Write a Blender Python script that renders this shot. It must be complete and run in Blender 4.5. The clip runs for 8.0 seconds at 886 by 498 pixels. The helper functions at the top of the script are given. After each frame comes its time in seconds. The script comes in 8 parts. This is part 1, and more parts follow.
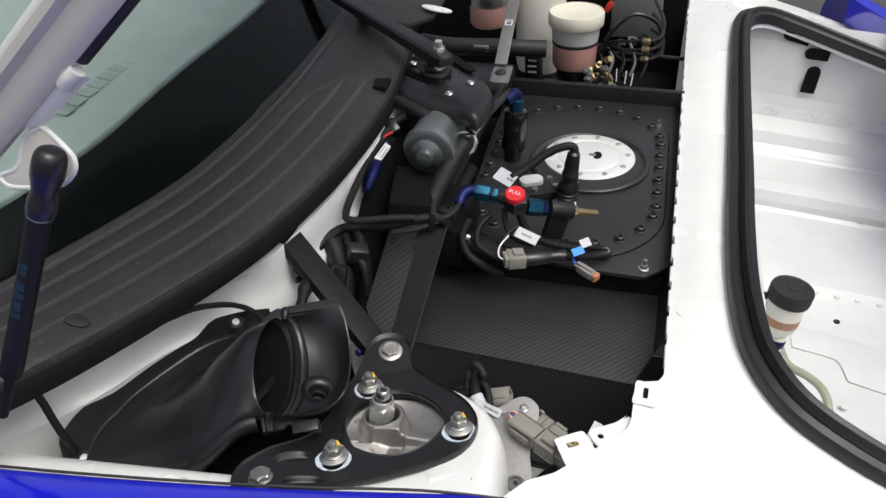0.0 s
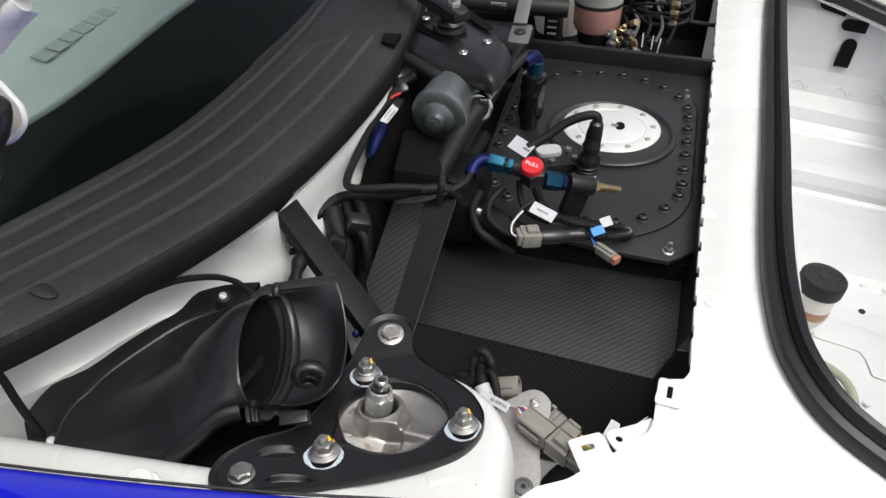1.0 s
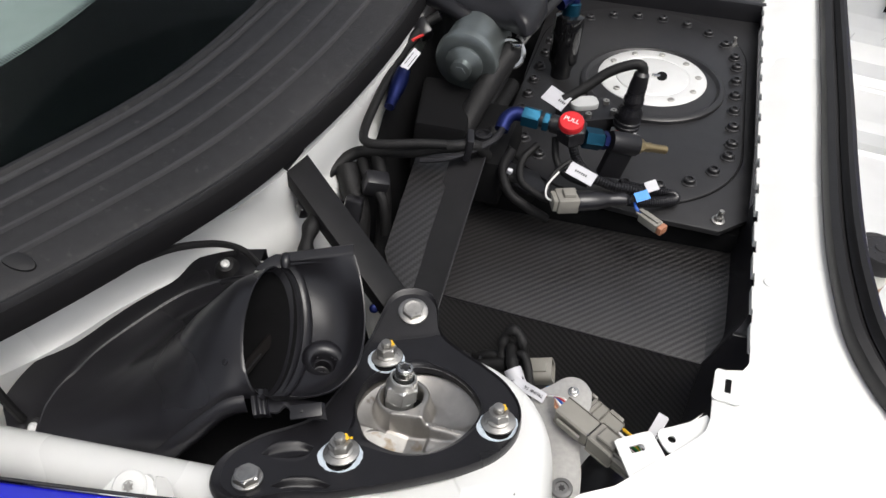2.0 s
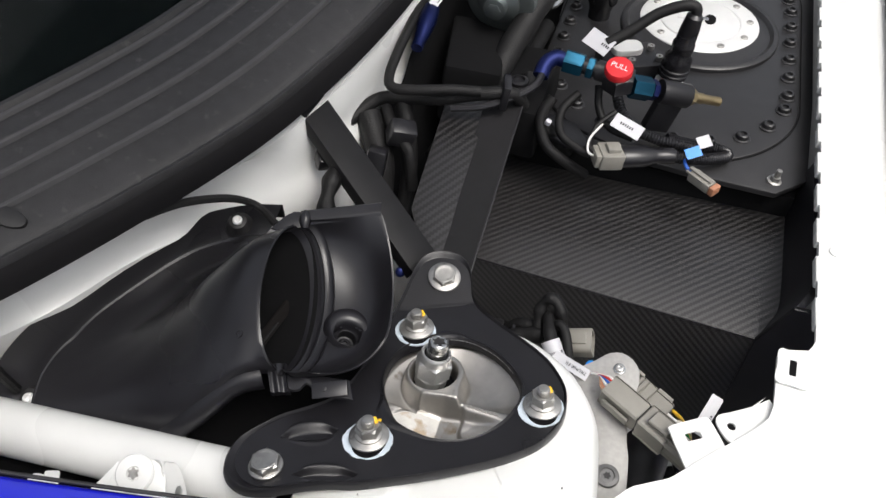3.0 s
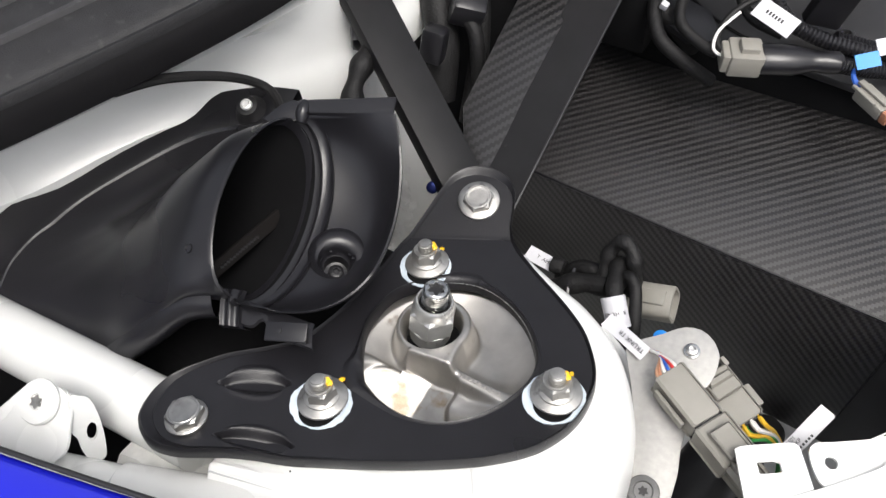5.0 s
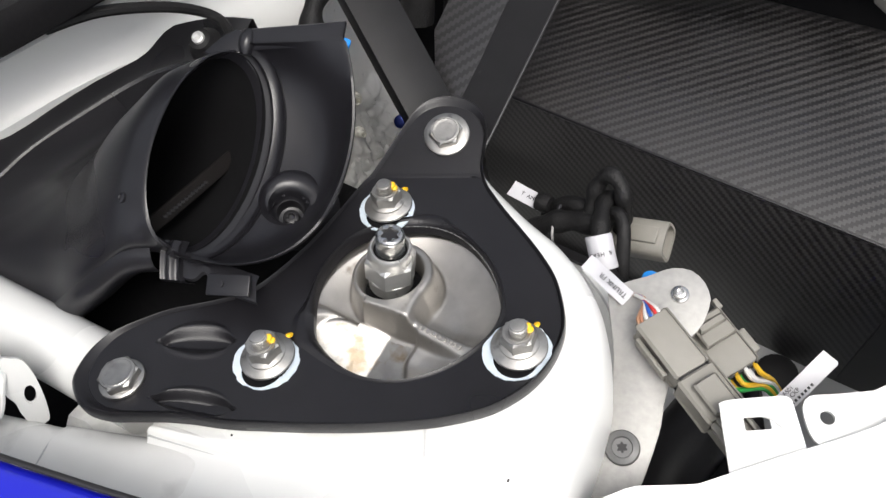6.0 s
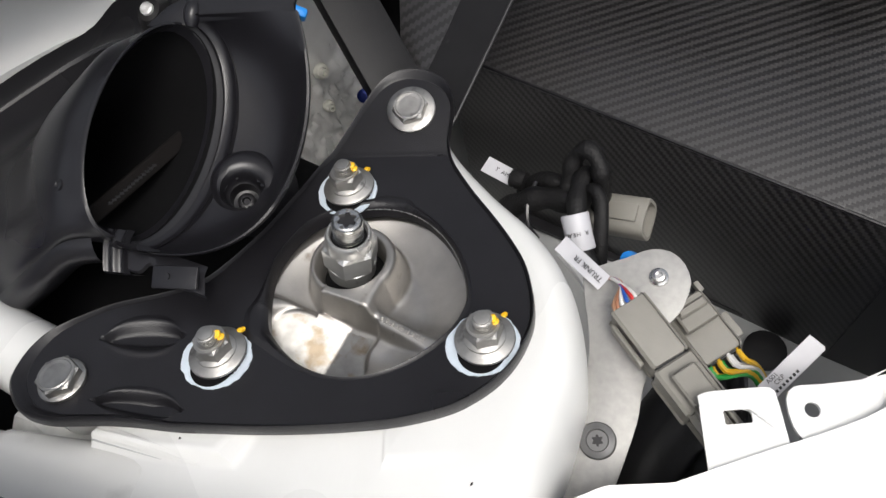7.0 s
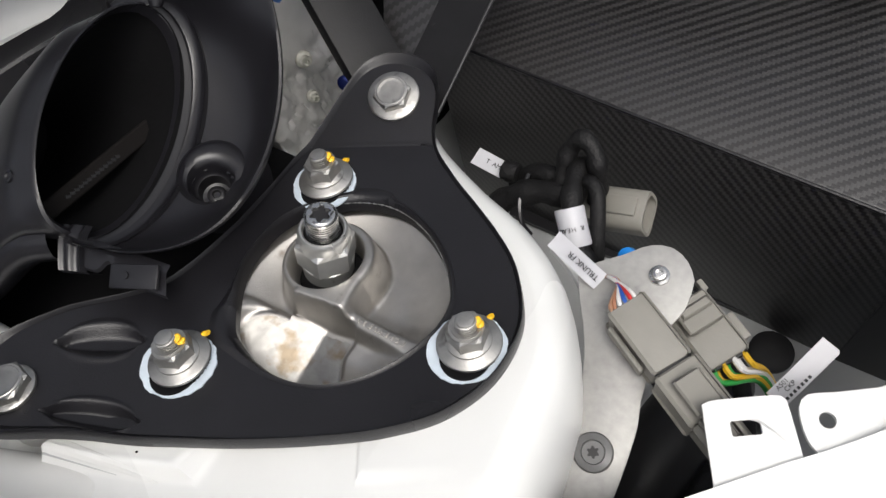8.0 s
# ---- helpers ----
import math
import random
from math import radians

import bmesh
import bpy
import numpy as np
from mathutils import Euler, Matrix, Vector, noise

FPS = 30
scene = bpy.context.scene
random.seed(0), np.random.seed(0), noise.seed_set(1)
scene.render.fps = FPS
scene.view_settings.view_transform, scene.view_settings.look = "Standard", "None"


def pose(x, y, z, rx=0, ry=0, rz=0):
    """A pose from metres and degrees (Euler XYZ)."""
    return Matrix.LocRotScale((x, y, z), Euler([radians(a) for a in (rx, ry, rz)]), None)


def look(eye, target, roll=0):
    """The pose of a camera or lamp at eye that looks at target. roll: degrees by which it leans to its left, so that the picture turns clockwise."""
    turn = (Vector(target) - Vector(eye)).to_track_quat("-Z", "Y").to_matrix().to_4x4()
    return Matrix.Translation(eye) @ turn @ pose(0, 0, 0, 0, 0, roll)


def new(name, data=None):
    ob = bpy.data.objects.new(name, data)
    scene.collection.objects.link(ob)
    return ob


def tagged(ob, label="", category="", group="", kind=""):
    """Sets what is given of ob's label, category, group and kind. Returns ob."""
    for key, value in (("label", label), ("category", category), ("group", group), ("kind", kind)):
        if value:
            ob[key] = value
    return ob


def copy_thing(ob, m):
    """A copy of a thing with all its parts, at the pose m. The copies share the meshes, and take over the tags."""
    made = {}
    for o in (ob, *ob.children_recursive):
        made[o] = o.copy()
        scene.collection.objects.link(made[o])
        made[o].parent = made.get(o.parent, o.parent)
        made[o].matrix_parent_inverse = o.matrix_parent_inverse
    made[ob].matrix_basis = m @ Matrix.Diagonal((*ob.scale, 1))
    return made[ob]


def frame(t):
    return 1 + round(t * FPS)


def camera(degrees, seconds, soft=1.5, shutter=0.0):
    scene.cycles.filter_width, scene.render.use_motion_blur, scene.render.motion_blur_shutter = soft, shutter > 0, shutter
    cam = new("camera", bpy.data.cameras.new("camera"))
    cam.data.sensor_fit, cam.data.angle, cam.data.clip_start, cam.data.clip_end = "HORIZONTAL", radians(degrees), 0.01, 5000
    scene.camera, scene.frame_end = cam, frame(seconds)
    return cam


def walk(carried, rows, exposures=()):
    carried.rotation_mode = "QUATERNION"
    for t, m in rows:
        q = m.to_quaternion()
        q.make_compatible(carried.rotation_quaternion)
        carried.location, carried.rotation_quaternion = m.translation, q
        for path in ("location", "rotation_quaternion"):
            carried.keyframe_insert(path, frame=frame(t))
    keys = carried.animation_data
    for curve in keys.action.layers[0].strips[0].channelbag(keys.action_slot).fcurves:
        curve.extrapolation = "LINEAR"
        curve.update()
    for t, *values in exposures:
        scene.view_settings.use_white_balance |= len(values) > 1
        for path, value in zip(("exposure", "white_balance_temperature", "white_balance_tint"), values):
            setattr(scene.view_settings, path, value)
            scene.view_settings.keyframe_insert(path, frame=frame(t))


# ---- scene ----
cam = camera(61.42, 8.0)
PATH = [
    (0.0, (0.1824, -0.3984, 1.2619), (-0.0548, 0.3714, 0.6693), -3.44),
    (0.5, (0.1743, -0.3773, 1.2427), (-0.0629, 0.3839, 0.6392), -2.61),
    (1.0, (0.161, -0.3447, 1.2319), (-0.073, 0.3952, 0.6013), -1.61),
    (1.5, (0.1442, -0.3151, 1.2191), (-0.0875, 0.4009, 0.5606), -1.01),
    (1.7, (0.1349, -0.302, 1.2112), (-0.0933, 0.4044, 0.5412), -0.84),
    (3.0, (0.0841, -0.2478, 1.1708), (-0.1254, 0.3912, 0.4307), 0.25),
    (3.5, (0.0873, -0.2258, 1.147), (-0.1557, 0.3884, 0.3962), -0.58),
    (4.0, (0.1022, -0.1852, 1.1298), (-0.2039, 0.3624, 0.351), -3.16),
    (4.2, (0.1039, -0.1734, 1.1242), (-0.2162, 0.351, 0.3352), -4.12),
    (5.5, (0.1351, -0.1193, 1.0736), (-0.2477, 0.2713, 0.2364), -15.04),
    (6.0, (0.1395, -0.1034, 1.0629), (-0.2378, 0.2438, 0.2043), -18.45),
    (6.5, (0.1416, -0.0925, 1.0552), (-0.2267, 0.2326, 0.1842), -20.17),
    (7.0, (0.1407, -0.0839, 1.0466), (-0.2153, 0.2312, 0.1669), -20.36),
    (7.5, (0.1377, -0.0795, 1.0373), (-0.2073, 0.2367, 0.1536), -19.6),
    (8.0, (0.1389, -0.0738, 1.0249), (-0.2181, 0.2386, 0.1445), -20.76),
]
walk(cam, [(t, look(eye, target, roll)) for t, eye, target, roll in PATH],
     [(0.0, -0.04), (1.5, 0.06), (3.5, 0.22), (4.2, 0.32), (5.5, 0.57), (6.5, 0.18), (7.5, 0.03), (8.0, 0.0)])

# ---- light ----
world = bpy.data.worlds.new("overcast_sky")
scene.world = world
world.use_nodes = True
wn = world.node_tree
sky = wn.nodes.new("ShaderNodeTexSky")
sky.sky_type, sky.sun_disc = "NISHITA", False
sky.sun_elevation, sky.sun_rotation = radians(64), radians(120)
sky.air_density, sky.dust_density, sky.ozone_density = 1.0, 6.0, 0.6
soft_sky = wn.nodes.new("ShaderNodeHueSaturation")
soft_sky.inputs["Saturation"].default_value = 0.34
wn.links.new(sky.outputs[0], soft_sky.inputs["Color"])
wn.links.new(soft_sky.outputs[0], wn.nodes["Background"].inputs["Color"])
wn.nodes["Background"].inputs["Strength"].default_value = 0.15
sun = new("sun", bpy.data.lights.new("sun", "SUN"))
sun.data.energy, sun.data.angle, sun.data.color = 1.3, radians(30), (1.0, 0.97, 0.93)
sun.matrix_world = look((0.95, -0.30, 3.0), (0.0, 0.1, 0.8))


# ---- materials ----
def material(name, colour, rough=0.5, metal=0.0, vary=0.15, grain=60.0, bump=0.1, bump_scale=400.0, coat=0.0, rough_vary=0.1, spec=0.5, stains=None):
    """Two scales of colour change, grain relief, and roughness that wanders."""
    m = bpy.data.materials.new(name)
    m.use_nodes = True
    t = m.node_tree
    b = t.nodes["Principled BSDF"]
    b.inputs["Metallic"].default_value = metal
    b.inputs["Coat Weight"].default_value = coat
    b.inputs["Coat Roughness"].default_value = 0.06
    b.inputs["Specular IOR Level"].default_value = spec
    co = t.nodes.new("ShaderNodeTexCoord")
    n1 = t.nodes.new("ShaderNodeTexNoise")
    n1.inputs["Scale"].default_value, n1.inputs["Detail"].default_value = grain, 6
    n2 = t.nodes.new("ShaderNodeTexNoise")
    n2.inputs["Scale"].default_value, n2.inputs["Detail"].default_value = grain / 9, 3
    mix = t.nodes.new("ShaderNodeMath")
    mix.operation = "ADD"
    for n in (n1, n2):
        t.links.new(co.outputs["Object"], n.inputs["Vector"])
    t.links.new(n1.outputs["Fac"], mix.inputs[0])
    t.links.new(n2.outputs["Fac"], mix.inputs[1])
    ramp = t.nodes.new("ShaderNodeMapRange")
    ramp.inputs["From Min"].default_value, ramp.inputs["From Max"].default_value = 0.7, 1.3
    ramp.inputs["To Min"].default_value, ramp.inputs["To Max"].default_value = 1 - vary, 1 + vary
    t.links.new(mix.outputs[0], ramp.inputs["Value"])
    tint = t.nodes.new("ShaderNodeMix")
    tint.data_type, tint.blend_type = "RGBA", "MULTIPLY"
    tint.inputs["Factor"].default_value = 1.0
    tint.inputs["A"].default_value = (*colour, 1)
    t.links.new(ramp.outputs[0], tint.inputs["B"])
    last = tint.outputs["Result"]
    if stains:
        n4 = t.nodes.new("ShaderNodeTexNoise")
        n4.inputs["Scale"].default_value, n4.inputs["Detail"].default_value = stains[1], 8
        t.links.new(co.outputs["Object"], n4.inputs["Vector"])
        r4 = t.nodes.new("ShaderNodeMapRange")
        r4.inputs["From Min"].default_value, r4.inputs["From Max"].default_value = stains[2], stains[2] + 0.12
        t.links.new(n4.outputs["Fac"], r4.inputs["Value"])
        s4 = t.nodes.new("ShaderNodeMix")
        s4.data_type = "RGBA"
        s4.inputs["B"].default_value = (*stains[0], 1)
        t.links.new(r4.outputs[0], s4.inputs["Factor"])
        t.links.new(last, s4.inputs["A"])
        last = s4.outputs["Result"]
    t.links.new(last, b.inputs["Base Color"])
    rr = t.nodes.new("ShaderNodeMapRange")
    rr.inputs["From Min"].default_value, rr.inputs["From Max"].default_value = 0.3, 0.7
    rr.inputs["To Min"].default_value, rr.inputs["To Max"].default_value = max(0.02, rough - rough_vary), min(1, rough + rough_vary)
    t.links.new(n2.outputs["Fac"], rr.inputs["Value"])
    t.links.new(rr.outputs[0], b.inputs["Roughness"])
    if bump:
        n3 = t.nodes.new("ShaderNodeTexNoise")
        n3.inputs["Scale"].default_value, n3.inputs["Detail"].default_value = bump_scale, 3
        t.links.new(co.outputs["Object"], n3.inputs["Vector"])
        bu = t.nodes.new("ShaderNodeBump")
        bu.inputs["Strength"].default_value, bu.inputs["Distance"].default_value = bump, 0.001
        t.links.new(n3.outputs["Fac"], bu.inputs["Height"])
        t.links.new(bu.outputs[0], b.inputs["Normal"])
    return m


def carbon_material(name, tow=0.0018):
    """Twill cloth under resin: over two, under two, each row one tow further on; the two ways of the fibres shine differently."""
    m = bpy.data.materials.new(name)
    m.use_nodes = True
    t = m.node_tree
    b = t.nodes["Principled BSDF"]

    def op(kind, a, c=None):
        n = t.nodes.new("ShaderNodeMath")
        n.operation = kind
        for i, v in enumerate((a, c)):
            if v is None:
                continue
            if isinstance(v, (int, float)):
                n.inputs[i].default_value = v
            else:
                t.links.new(v, n.inputs[i])
        return n.outputs[0]

    co = t.nodes.new("ShaderNodeTexCoord")
    sp = t.nodes.new("ShaderNodeSeparateXYZ")
    t.links.new(co.outputs["Object"], sp.inputs[0])
    u = op("DIVIDE", sp.outputs["X"], tow)
    v = op("DIVIDE", op("SUBTRACT", sp.outputs["Y"], sp.outputs["Z"]), tow)
    k = op("FLOORED_MODULO", op("SUBTRACT", op("FLOOR", u), op("FLOOR", v)), 4.0)
    over = op("LESS_THAN", k, 1.5)
    fu, fv = op("SUBTRACT", op("FRACT", u), 0.5), op("SUBTRACT", op("FRACT", v), 0.5)
    hump_u = op("SUBTRACT", 0.25, op("MULTIPLY", fu, fu))
    hump_v = op("SUBTRACT", 0.25, op("MULTIPLY", fv, fv))
    height = op("ADD", op("MULTIPLY", over, hump_u), op("MULTIPLY", op("SUBTRACT", 1.0, over), op("SUBTRACT", hump_v, 0.06)))
    bu = t.nodes.new("ShaderNodeBump")
    bu.inputs["Strength"].default_value, bu.inputs["Distance"].default_value = 0.16, 0.0012
    t.links.new(height, bu.inputs["Height"])
    t.links.new(bu.outputs[0], b.inputs["Normal"])
    cr = t.nodes.new("ShaderNodeMix")
    cr.data_type = "RGBA"
    cr.inputs["A"].default_value, cr.inputs["B"].default_value = (0.0060, 0.0057, 0.0060, 1), (0.032, 0.0305, 0.0312, 1)
    t.links.new(over, cr.inputs["Factor"])
    t.links.new(cr.outputs["Result"], b.inputs["Base Color"])
    n2 = t.nodes.new("ShaderNodeTexNoise")
    n2.inputs["Scale"].default_value = 14
    t.links.new(co.outputs["Object"], n2.inputs["Vector"])
    rr = t.nodes.new("ShaderNodeMapRange")
    rr.inputs["To Min"].default_value, rr.inputs["To Max"].default_value = 0.30, 0.44
    t.links.new(n2.outputs["Fac"], rr.inputs["Value"])
    t.links.new(rr.outputs[0], b.inputs["Roughness"])
    way = t.nodes.new("ShaderNodeCombineXYZ")
    way.inputs["X"].default_value = 1.0
    t.links.new(way.outputs[0], b.inputs["Tangent"])
    b.inputs["Anisotropic"].default_value = 0.6
    b.inputs["Coat Weight"].default_value, b.inputs["Coat Roughness"].default_value = 0.5, 0.42
    t.links.new(op("MULTIPLY", over, 0.25), b.inputs["Anisotropic Rotation"])
    return m


def clear_material(name, colour, rough=0.05, ior=1.45, alpha=1.0):
    m = bpy.data.materials.new(name)
    m.use_nodes = True
    b = m.node_tree.nodes["Principled BSDF"]
    b.inputs["Base Color"].default_value = (*colour, 1)
    b.inputs["Roughness"].default_value = rough
    b.inputs["IOR"].default_value = ior
    b.inputs["Transmission Weight"].default_value = alpha
    return m


WHITE = material("white_body_paint", (0.78, 0.785, 0.77), 0.28, vary=0.04, grain=30, bump=0.06, bump_scale=90, coat=0.2, stains=((0.55, 0.54, 0.5), 22, 0.74))
TUB = material("white_tub_paint", (0.63, 0.64, 0.63), 0.36, vary=0.06, grain=18, bump=0.10, bump_scale=40, coat=0.2, stains=((0.38, 0.37, 0.35), 12, 0.72))
GREY_PRIMER = material("grey_floor_paint", (0.42, 0.43, 0.43), 0.45, vary=0.1, grain=25, stains=((0.25, 0.25, 0.24), 20, 0.66))
BLUE = material("blue_body_wrap", (0.008, 0.012, 0.52), 0.16, vary=0.05, grain=20, bump=0.02, coat=0.8)
PLASTIC = material("black_moulded_plastic", (0.0112, 0.0108, 0.0130), 0.28, spec=0.55, vary=0.2, grain=40, bump=0.05, bump_scale=900, stains=((0.025, 0.025, 0.025), 60, 0.72))
COWL = material("grained_black_plastic", (0.0205, 0.0200, 0.0214), 0.52, vary=0.30, grain=110, bump=0.35, bump_scale=1500, stains=((0.052, 0.050, 0.049), 130, 0.62))
COWL_RIB = material("worn_plastic_rib", (0.052, 0.0505, 0.053), 0.55, vary=0.14, grain=90, bump=0.2, bump_scale=1500)
GLOSS = material("glossy_black_anodised", (0.010, 0.010, 0.011), 0.12, vary=0.2, grain=40, bump=0.02)
STRAP = material("dull_grey_strap_steel", (0.16, 0.16, 0.16), 0.50, 0.3, vary=0.12, grain=90, bump=0.05)
CREAM = material("yellowed_white_plastic", (0.72, 0.69, 0.58), 0.42, vary=0.05, grain=60, bump=0.06, bump_scale=120)
POLISHED = material("stained_polished_aluminium", (0.40, 0.39, 0.37), 0.44, 1.0, vary=0.22, grain=120, bump=0.25, bump_scale=220, stains=((0.27, 0.22, 0.16), 95, 0.53))
RUBBER = material("black_rubber", (0.013, 0.0125, 0.0135), 0.5, vary=0.2, grain=50, bump=0.12)
COATED = material("black_powder_coat", (0.0112, 0.0108, 0.0128), 0.35, spec=0.42, vary=0.2, grain=80, bump=0.14, bump_scale=1800, stains=((0.03, 0.03, 0.03), 160, 0.74))
# Near-black trim colour; also paints in shade inside slots, recesses and gaps.
DARK = material("near_black_trim_and_gaps", (0.0045, 0.0045, 0.005), 0.85, spec=0.15, vary=0.3, grain=40, bump=0.3, bump_scale=200)
CELL = material("satin_black_cell_plate", (0.0200, 0.0195, 0.0208), 0.36, spec=0.5, vary=0.2, grain=80, bump=0.10, bump_scale=1500, stains=((0.034, 0.034, 0.034), 120, 0.72))
CLOTH = material("black_cloth_tape", (0.0065, 0.0062, 0.0066), 0.62, spec=0.35, vary=0.3, grain=200, bump=0.5, bump_scale=700)
CARBON = carbon_material("carbon_twill")
ZINC = material("zinc_plated_steel", (0.47, 0.46, 0.44), 0.48, 1.0, vary=0.25, grain=160, bump=0.1, bump_scale=900, stains=((0.26, 0.25, 0.24), 150, 0.60))
PLATED = material("pale_zinc_plating", (0.60, 0.60, 0.585), 0.34, 0.72, vary=0.12, grain=160, bump=0.05, bump_scale=700, stains=((0.36, 0.35, 0.33), 140, 0.64))
LIP = material("matt_black_lip_rubber", (0.0060, 0.0056, 0.0064), 0.75, spec=0.20, vary=0.2, grain=60, bump=0.12)
SATIN = material("satin_black_bar", (0.0085, 0.0082, 0.0092), 0.55, spec=0.26, vary=0.25, grain=60, bump=0.10, bump_scale=1200, stains=((0.030, 0.029, 0.030), 110, 0.72))
CHROME = material("bright_plated_steel", (0.62, 0.62, 0.61), 0.22, 1.0, vary=0.1, grain=160, bump=0.03)
CAST = material("cast_aluminium", (0.54, 0.52, 0.49), 0.50, 1.0, vary=0.16, grain=90, bump=0.10, bump_scale=1500, stains=((0.20, 0.16, 0.12), 70, 0.66))
SHEET = material("brushed_aluminium_sheet", (0.40, 0.395, 0.38), 0.58, 0.5, vary=0.12, grain=300, bump=0.08, bump_scale=500, stains=((0.30, 0.30, 0.29), 120, 0.64))
RAILWHITE = material("patchy_white_paint", (0.74, 0.74, 0.72), 0.28, vary=0.05, grain=30, bump=0.08, bump_scale=60, coat=0.4, stains=((0.55, 0.55, 0.535), 34, 0.555))
# Grey stands in for shade on white paint; warm tint offsets blue bounce.
SHADEDWHITE = material("white_bonnet_paint_shaded", (0.60, 0.585, 0.535), 0.35, vary=0.05, grain=20, bump=0.04, coat=0.2)
CAPWHITE = material("satin_anodised_cap", (0.74, 0.74, 0.73), 0.36, 0.25, vary=0.04, grain=60, bump=0.03)
MOTOR = material("cast_motor_housing", (0.22, 0.245, 0.245), 0.34, 0.8, vary=0.15, grain=60, bump=0.12, bump_scale=500)
GREYPLUG = material("grey_connector_plastic", (0.235, 0.225, 0.20), 0.5, vary=0.08, grain=90, bump=0.08, bump_scale=900)
BLUE_ANOD = material("blue_anodised_aluminium", (0.008, 0.064, 0.112), 0.34, 0.8, vary=0.15, grain=120, bump=0.03)
NAVY_ANOD = material("dark_blue_anodised", (0.006, 0.012, 0.075), 0.38, 0.7, vary=0.15, grain=120, bump=0.03)
RED = material("red_knob_plastic", (0.62, 0.018, 0.025), 0.4, vary=0.05, bump=0.02)
REDWIRE = material("red_insulation", (0.55, 0.03, 0.03), 0.45, vary=0.05, bump=0.0)
WHITEWIRE = material("white_insulation", (0.75, 0.74, 0.72), 0.45, vary=0.05, bump=0.0)
GREENWIRE = material("green_insulation", (0.03, 0.33, 0.06), 0.45, vary=0.05, bump=0.0)
YELLOWWIRE = material("yellow_insulation", (0.70, 0.42, 0.02), 0.45, vary=0.05, bump=0.0)
ORANGEWIRE = material("orange_insulation", (0.42, 0.19, 0.11), 0.45, vary=0.05, bump=0.0)
BLUEWIRE = material("blue_insulation", (0.02, 0.10, 0.45), 0.45, vary=0.05, bump=0.0)
PAPER = material("white_heat_shrink_label", (0.55, 0.55, 0.58), 0.45, vary=0.04, grain=90, bump=0.03)
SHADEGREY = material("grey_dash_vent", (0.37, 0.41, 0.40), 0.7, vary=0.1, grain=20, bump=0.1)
INK = material("black_print", (0.02, 0.02, 0.022), 0.6, vary=0.0, bump=0.0)
WHITEINK = material("white_print", (0.85, 0.80, 0.80), 0.6, vary=0.0, bump=0.0)
TEALINK = material("teal_print", (0.004, 0.024, 0.042), 0.6, vary=0.0, bump=0.0)
TAPEBLUE = material("bright_blue_tape", (0.01, 0.25, 0.75), 0.4, vary=0.05, bump=0.03)
UMBER = material("brown_black_plastic", (0.008, 0.0068, 0.0064), 0.8, spec=0.15, vary=0.15, grain=80, bump=0.05)
HAZY = material("cloudy_translucent_plastic", (0.50, 0.50, 0.48), 0.4, vary=0.12, grain=30, bump=0.04)
BRASS = material("dull_brass", (0.42, 0.33, 0.19), 0.36, 1.0, vary=0.15, grain=200, bump=0.05)
MILKY = material("milky_plastic", (0.74, 0.73, 0.66), 0.4, vary=0.06, grain=40, bump=0.04)
FLUID = material("pinkish_fluid_in_plastic", (0.50, 0.27, 0.24), 0.3, vary=0.06, grain=30, bump=0.02)
BROWNBAND = material("brown_fluid_band", (0.40, 0.22, 0.13), 0.35, vary=0.1, bump=0.02)
PAINTMARK = material("yellow_paint_mark", (0.85, 0.50, 0.015), 0.45, vary=0.1, bump=0.05)
SEALANT = material("white_paint_overspray", (0.56, 0.63, 0.70), 0.5, vary=0.1, grain=200, bump=0.3)
FOIL = material("crinkled_foil_sheet", (0.80, 0.80, 0.79), 0.33, 0.0, vary=0.1, grain=40, bump=0.5, bump_scale=60, stains=((0.2, 0.2, 0.19), 90, 0.68))
HOSE = material("greenish_clear_hose", (0.30, 0.33, 0.24), 0.3, vary=0.1, bump=0.03)
ASPHALT = material("asphalt", (0.06, 0.06, 0.062), 0.85, vary=0.2, grain=20, bump=0.4, bump_scale=90)
GLASS = clear_material("windscreen_glass", (0.72, 0.86, 0.82), 0.02, 1.18)
FRIT = material("black_glass_band", (0.003, 0.004, 0.0045), 0.10, vary=0.05, bump=0.0, spec=0.08)
# Pale tone also paints in the light reflected by the windscreen.
DASH = material("dash_top_with_reflection", (0.46, 0.51, 0.49), 0.7, vary=0.1, grain=20, bump=0.1)


# ---- mesh helpers ----
def part(name, bm, mat, parent=None, label="", smooth=True, m=None):
    me = bpy.data.meshes.new(name)
    bmesh.ops.recalc_face_normals(bm, faces=bm.faces)
    bm.to_mesh(me)
    bm.free()
    me.materials.append(mat)
    if smooth:
        me.polygons.foreach_set("use_smooth", [True] * len(me.polygons))
        me.set_sharp_from_angle(angle=radians(38))
    ob = new(name, me)
    if parent is not None:
        ob.parent = parent
    if m is not None:
        ob.matrix_basis = m
    return tagged(ob, label)


def thing(name, label, category, group="", kind="", at=(0, 0, 0)):
    e = new(name)
    e.empty_display_size = 0.02
    e.location = at
    return tagged(e, label, category, group, kind)


def hold(ob, parent):
    """Make ob a part of parent without moving it."""
    bpy.context.view_layer.update()
    ob.parent = parent
    ob.matrix_parent_inverse = parent.matrix_world.inverted()
    return ob


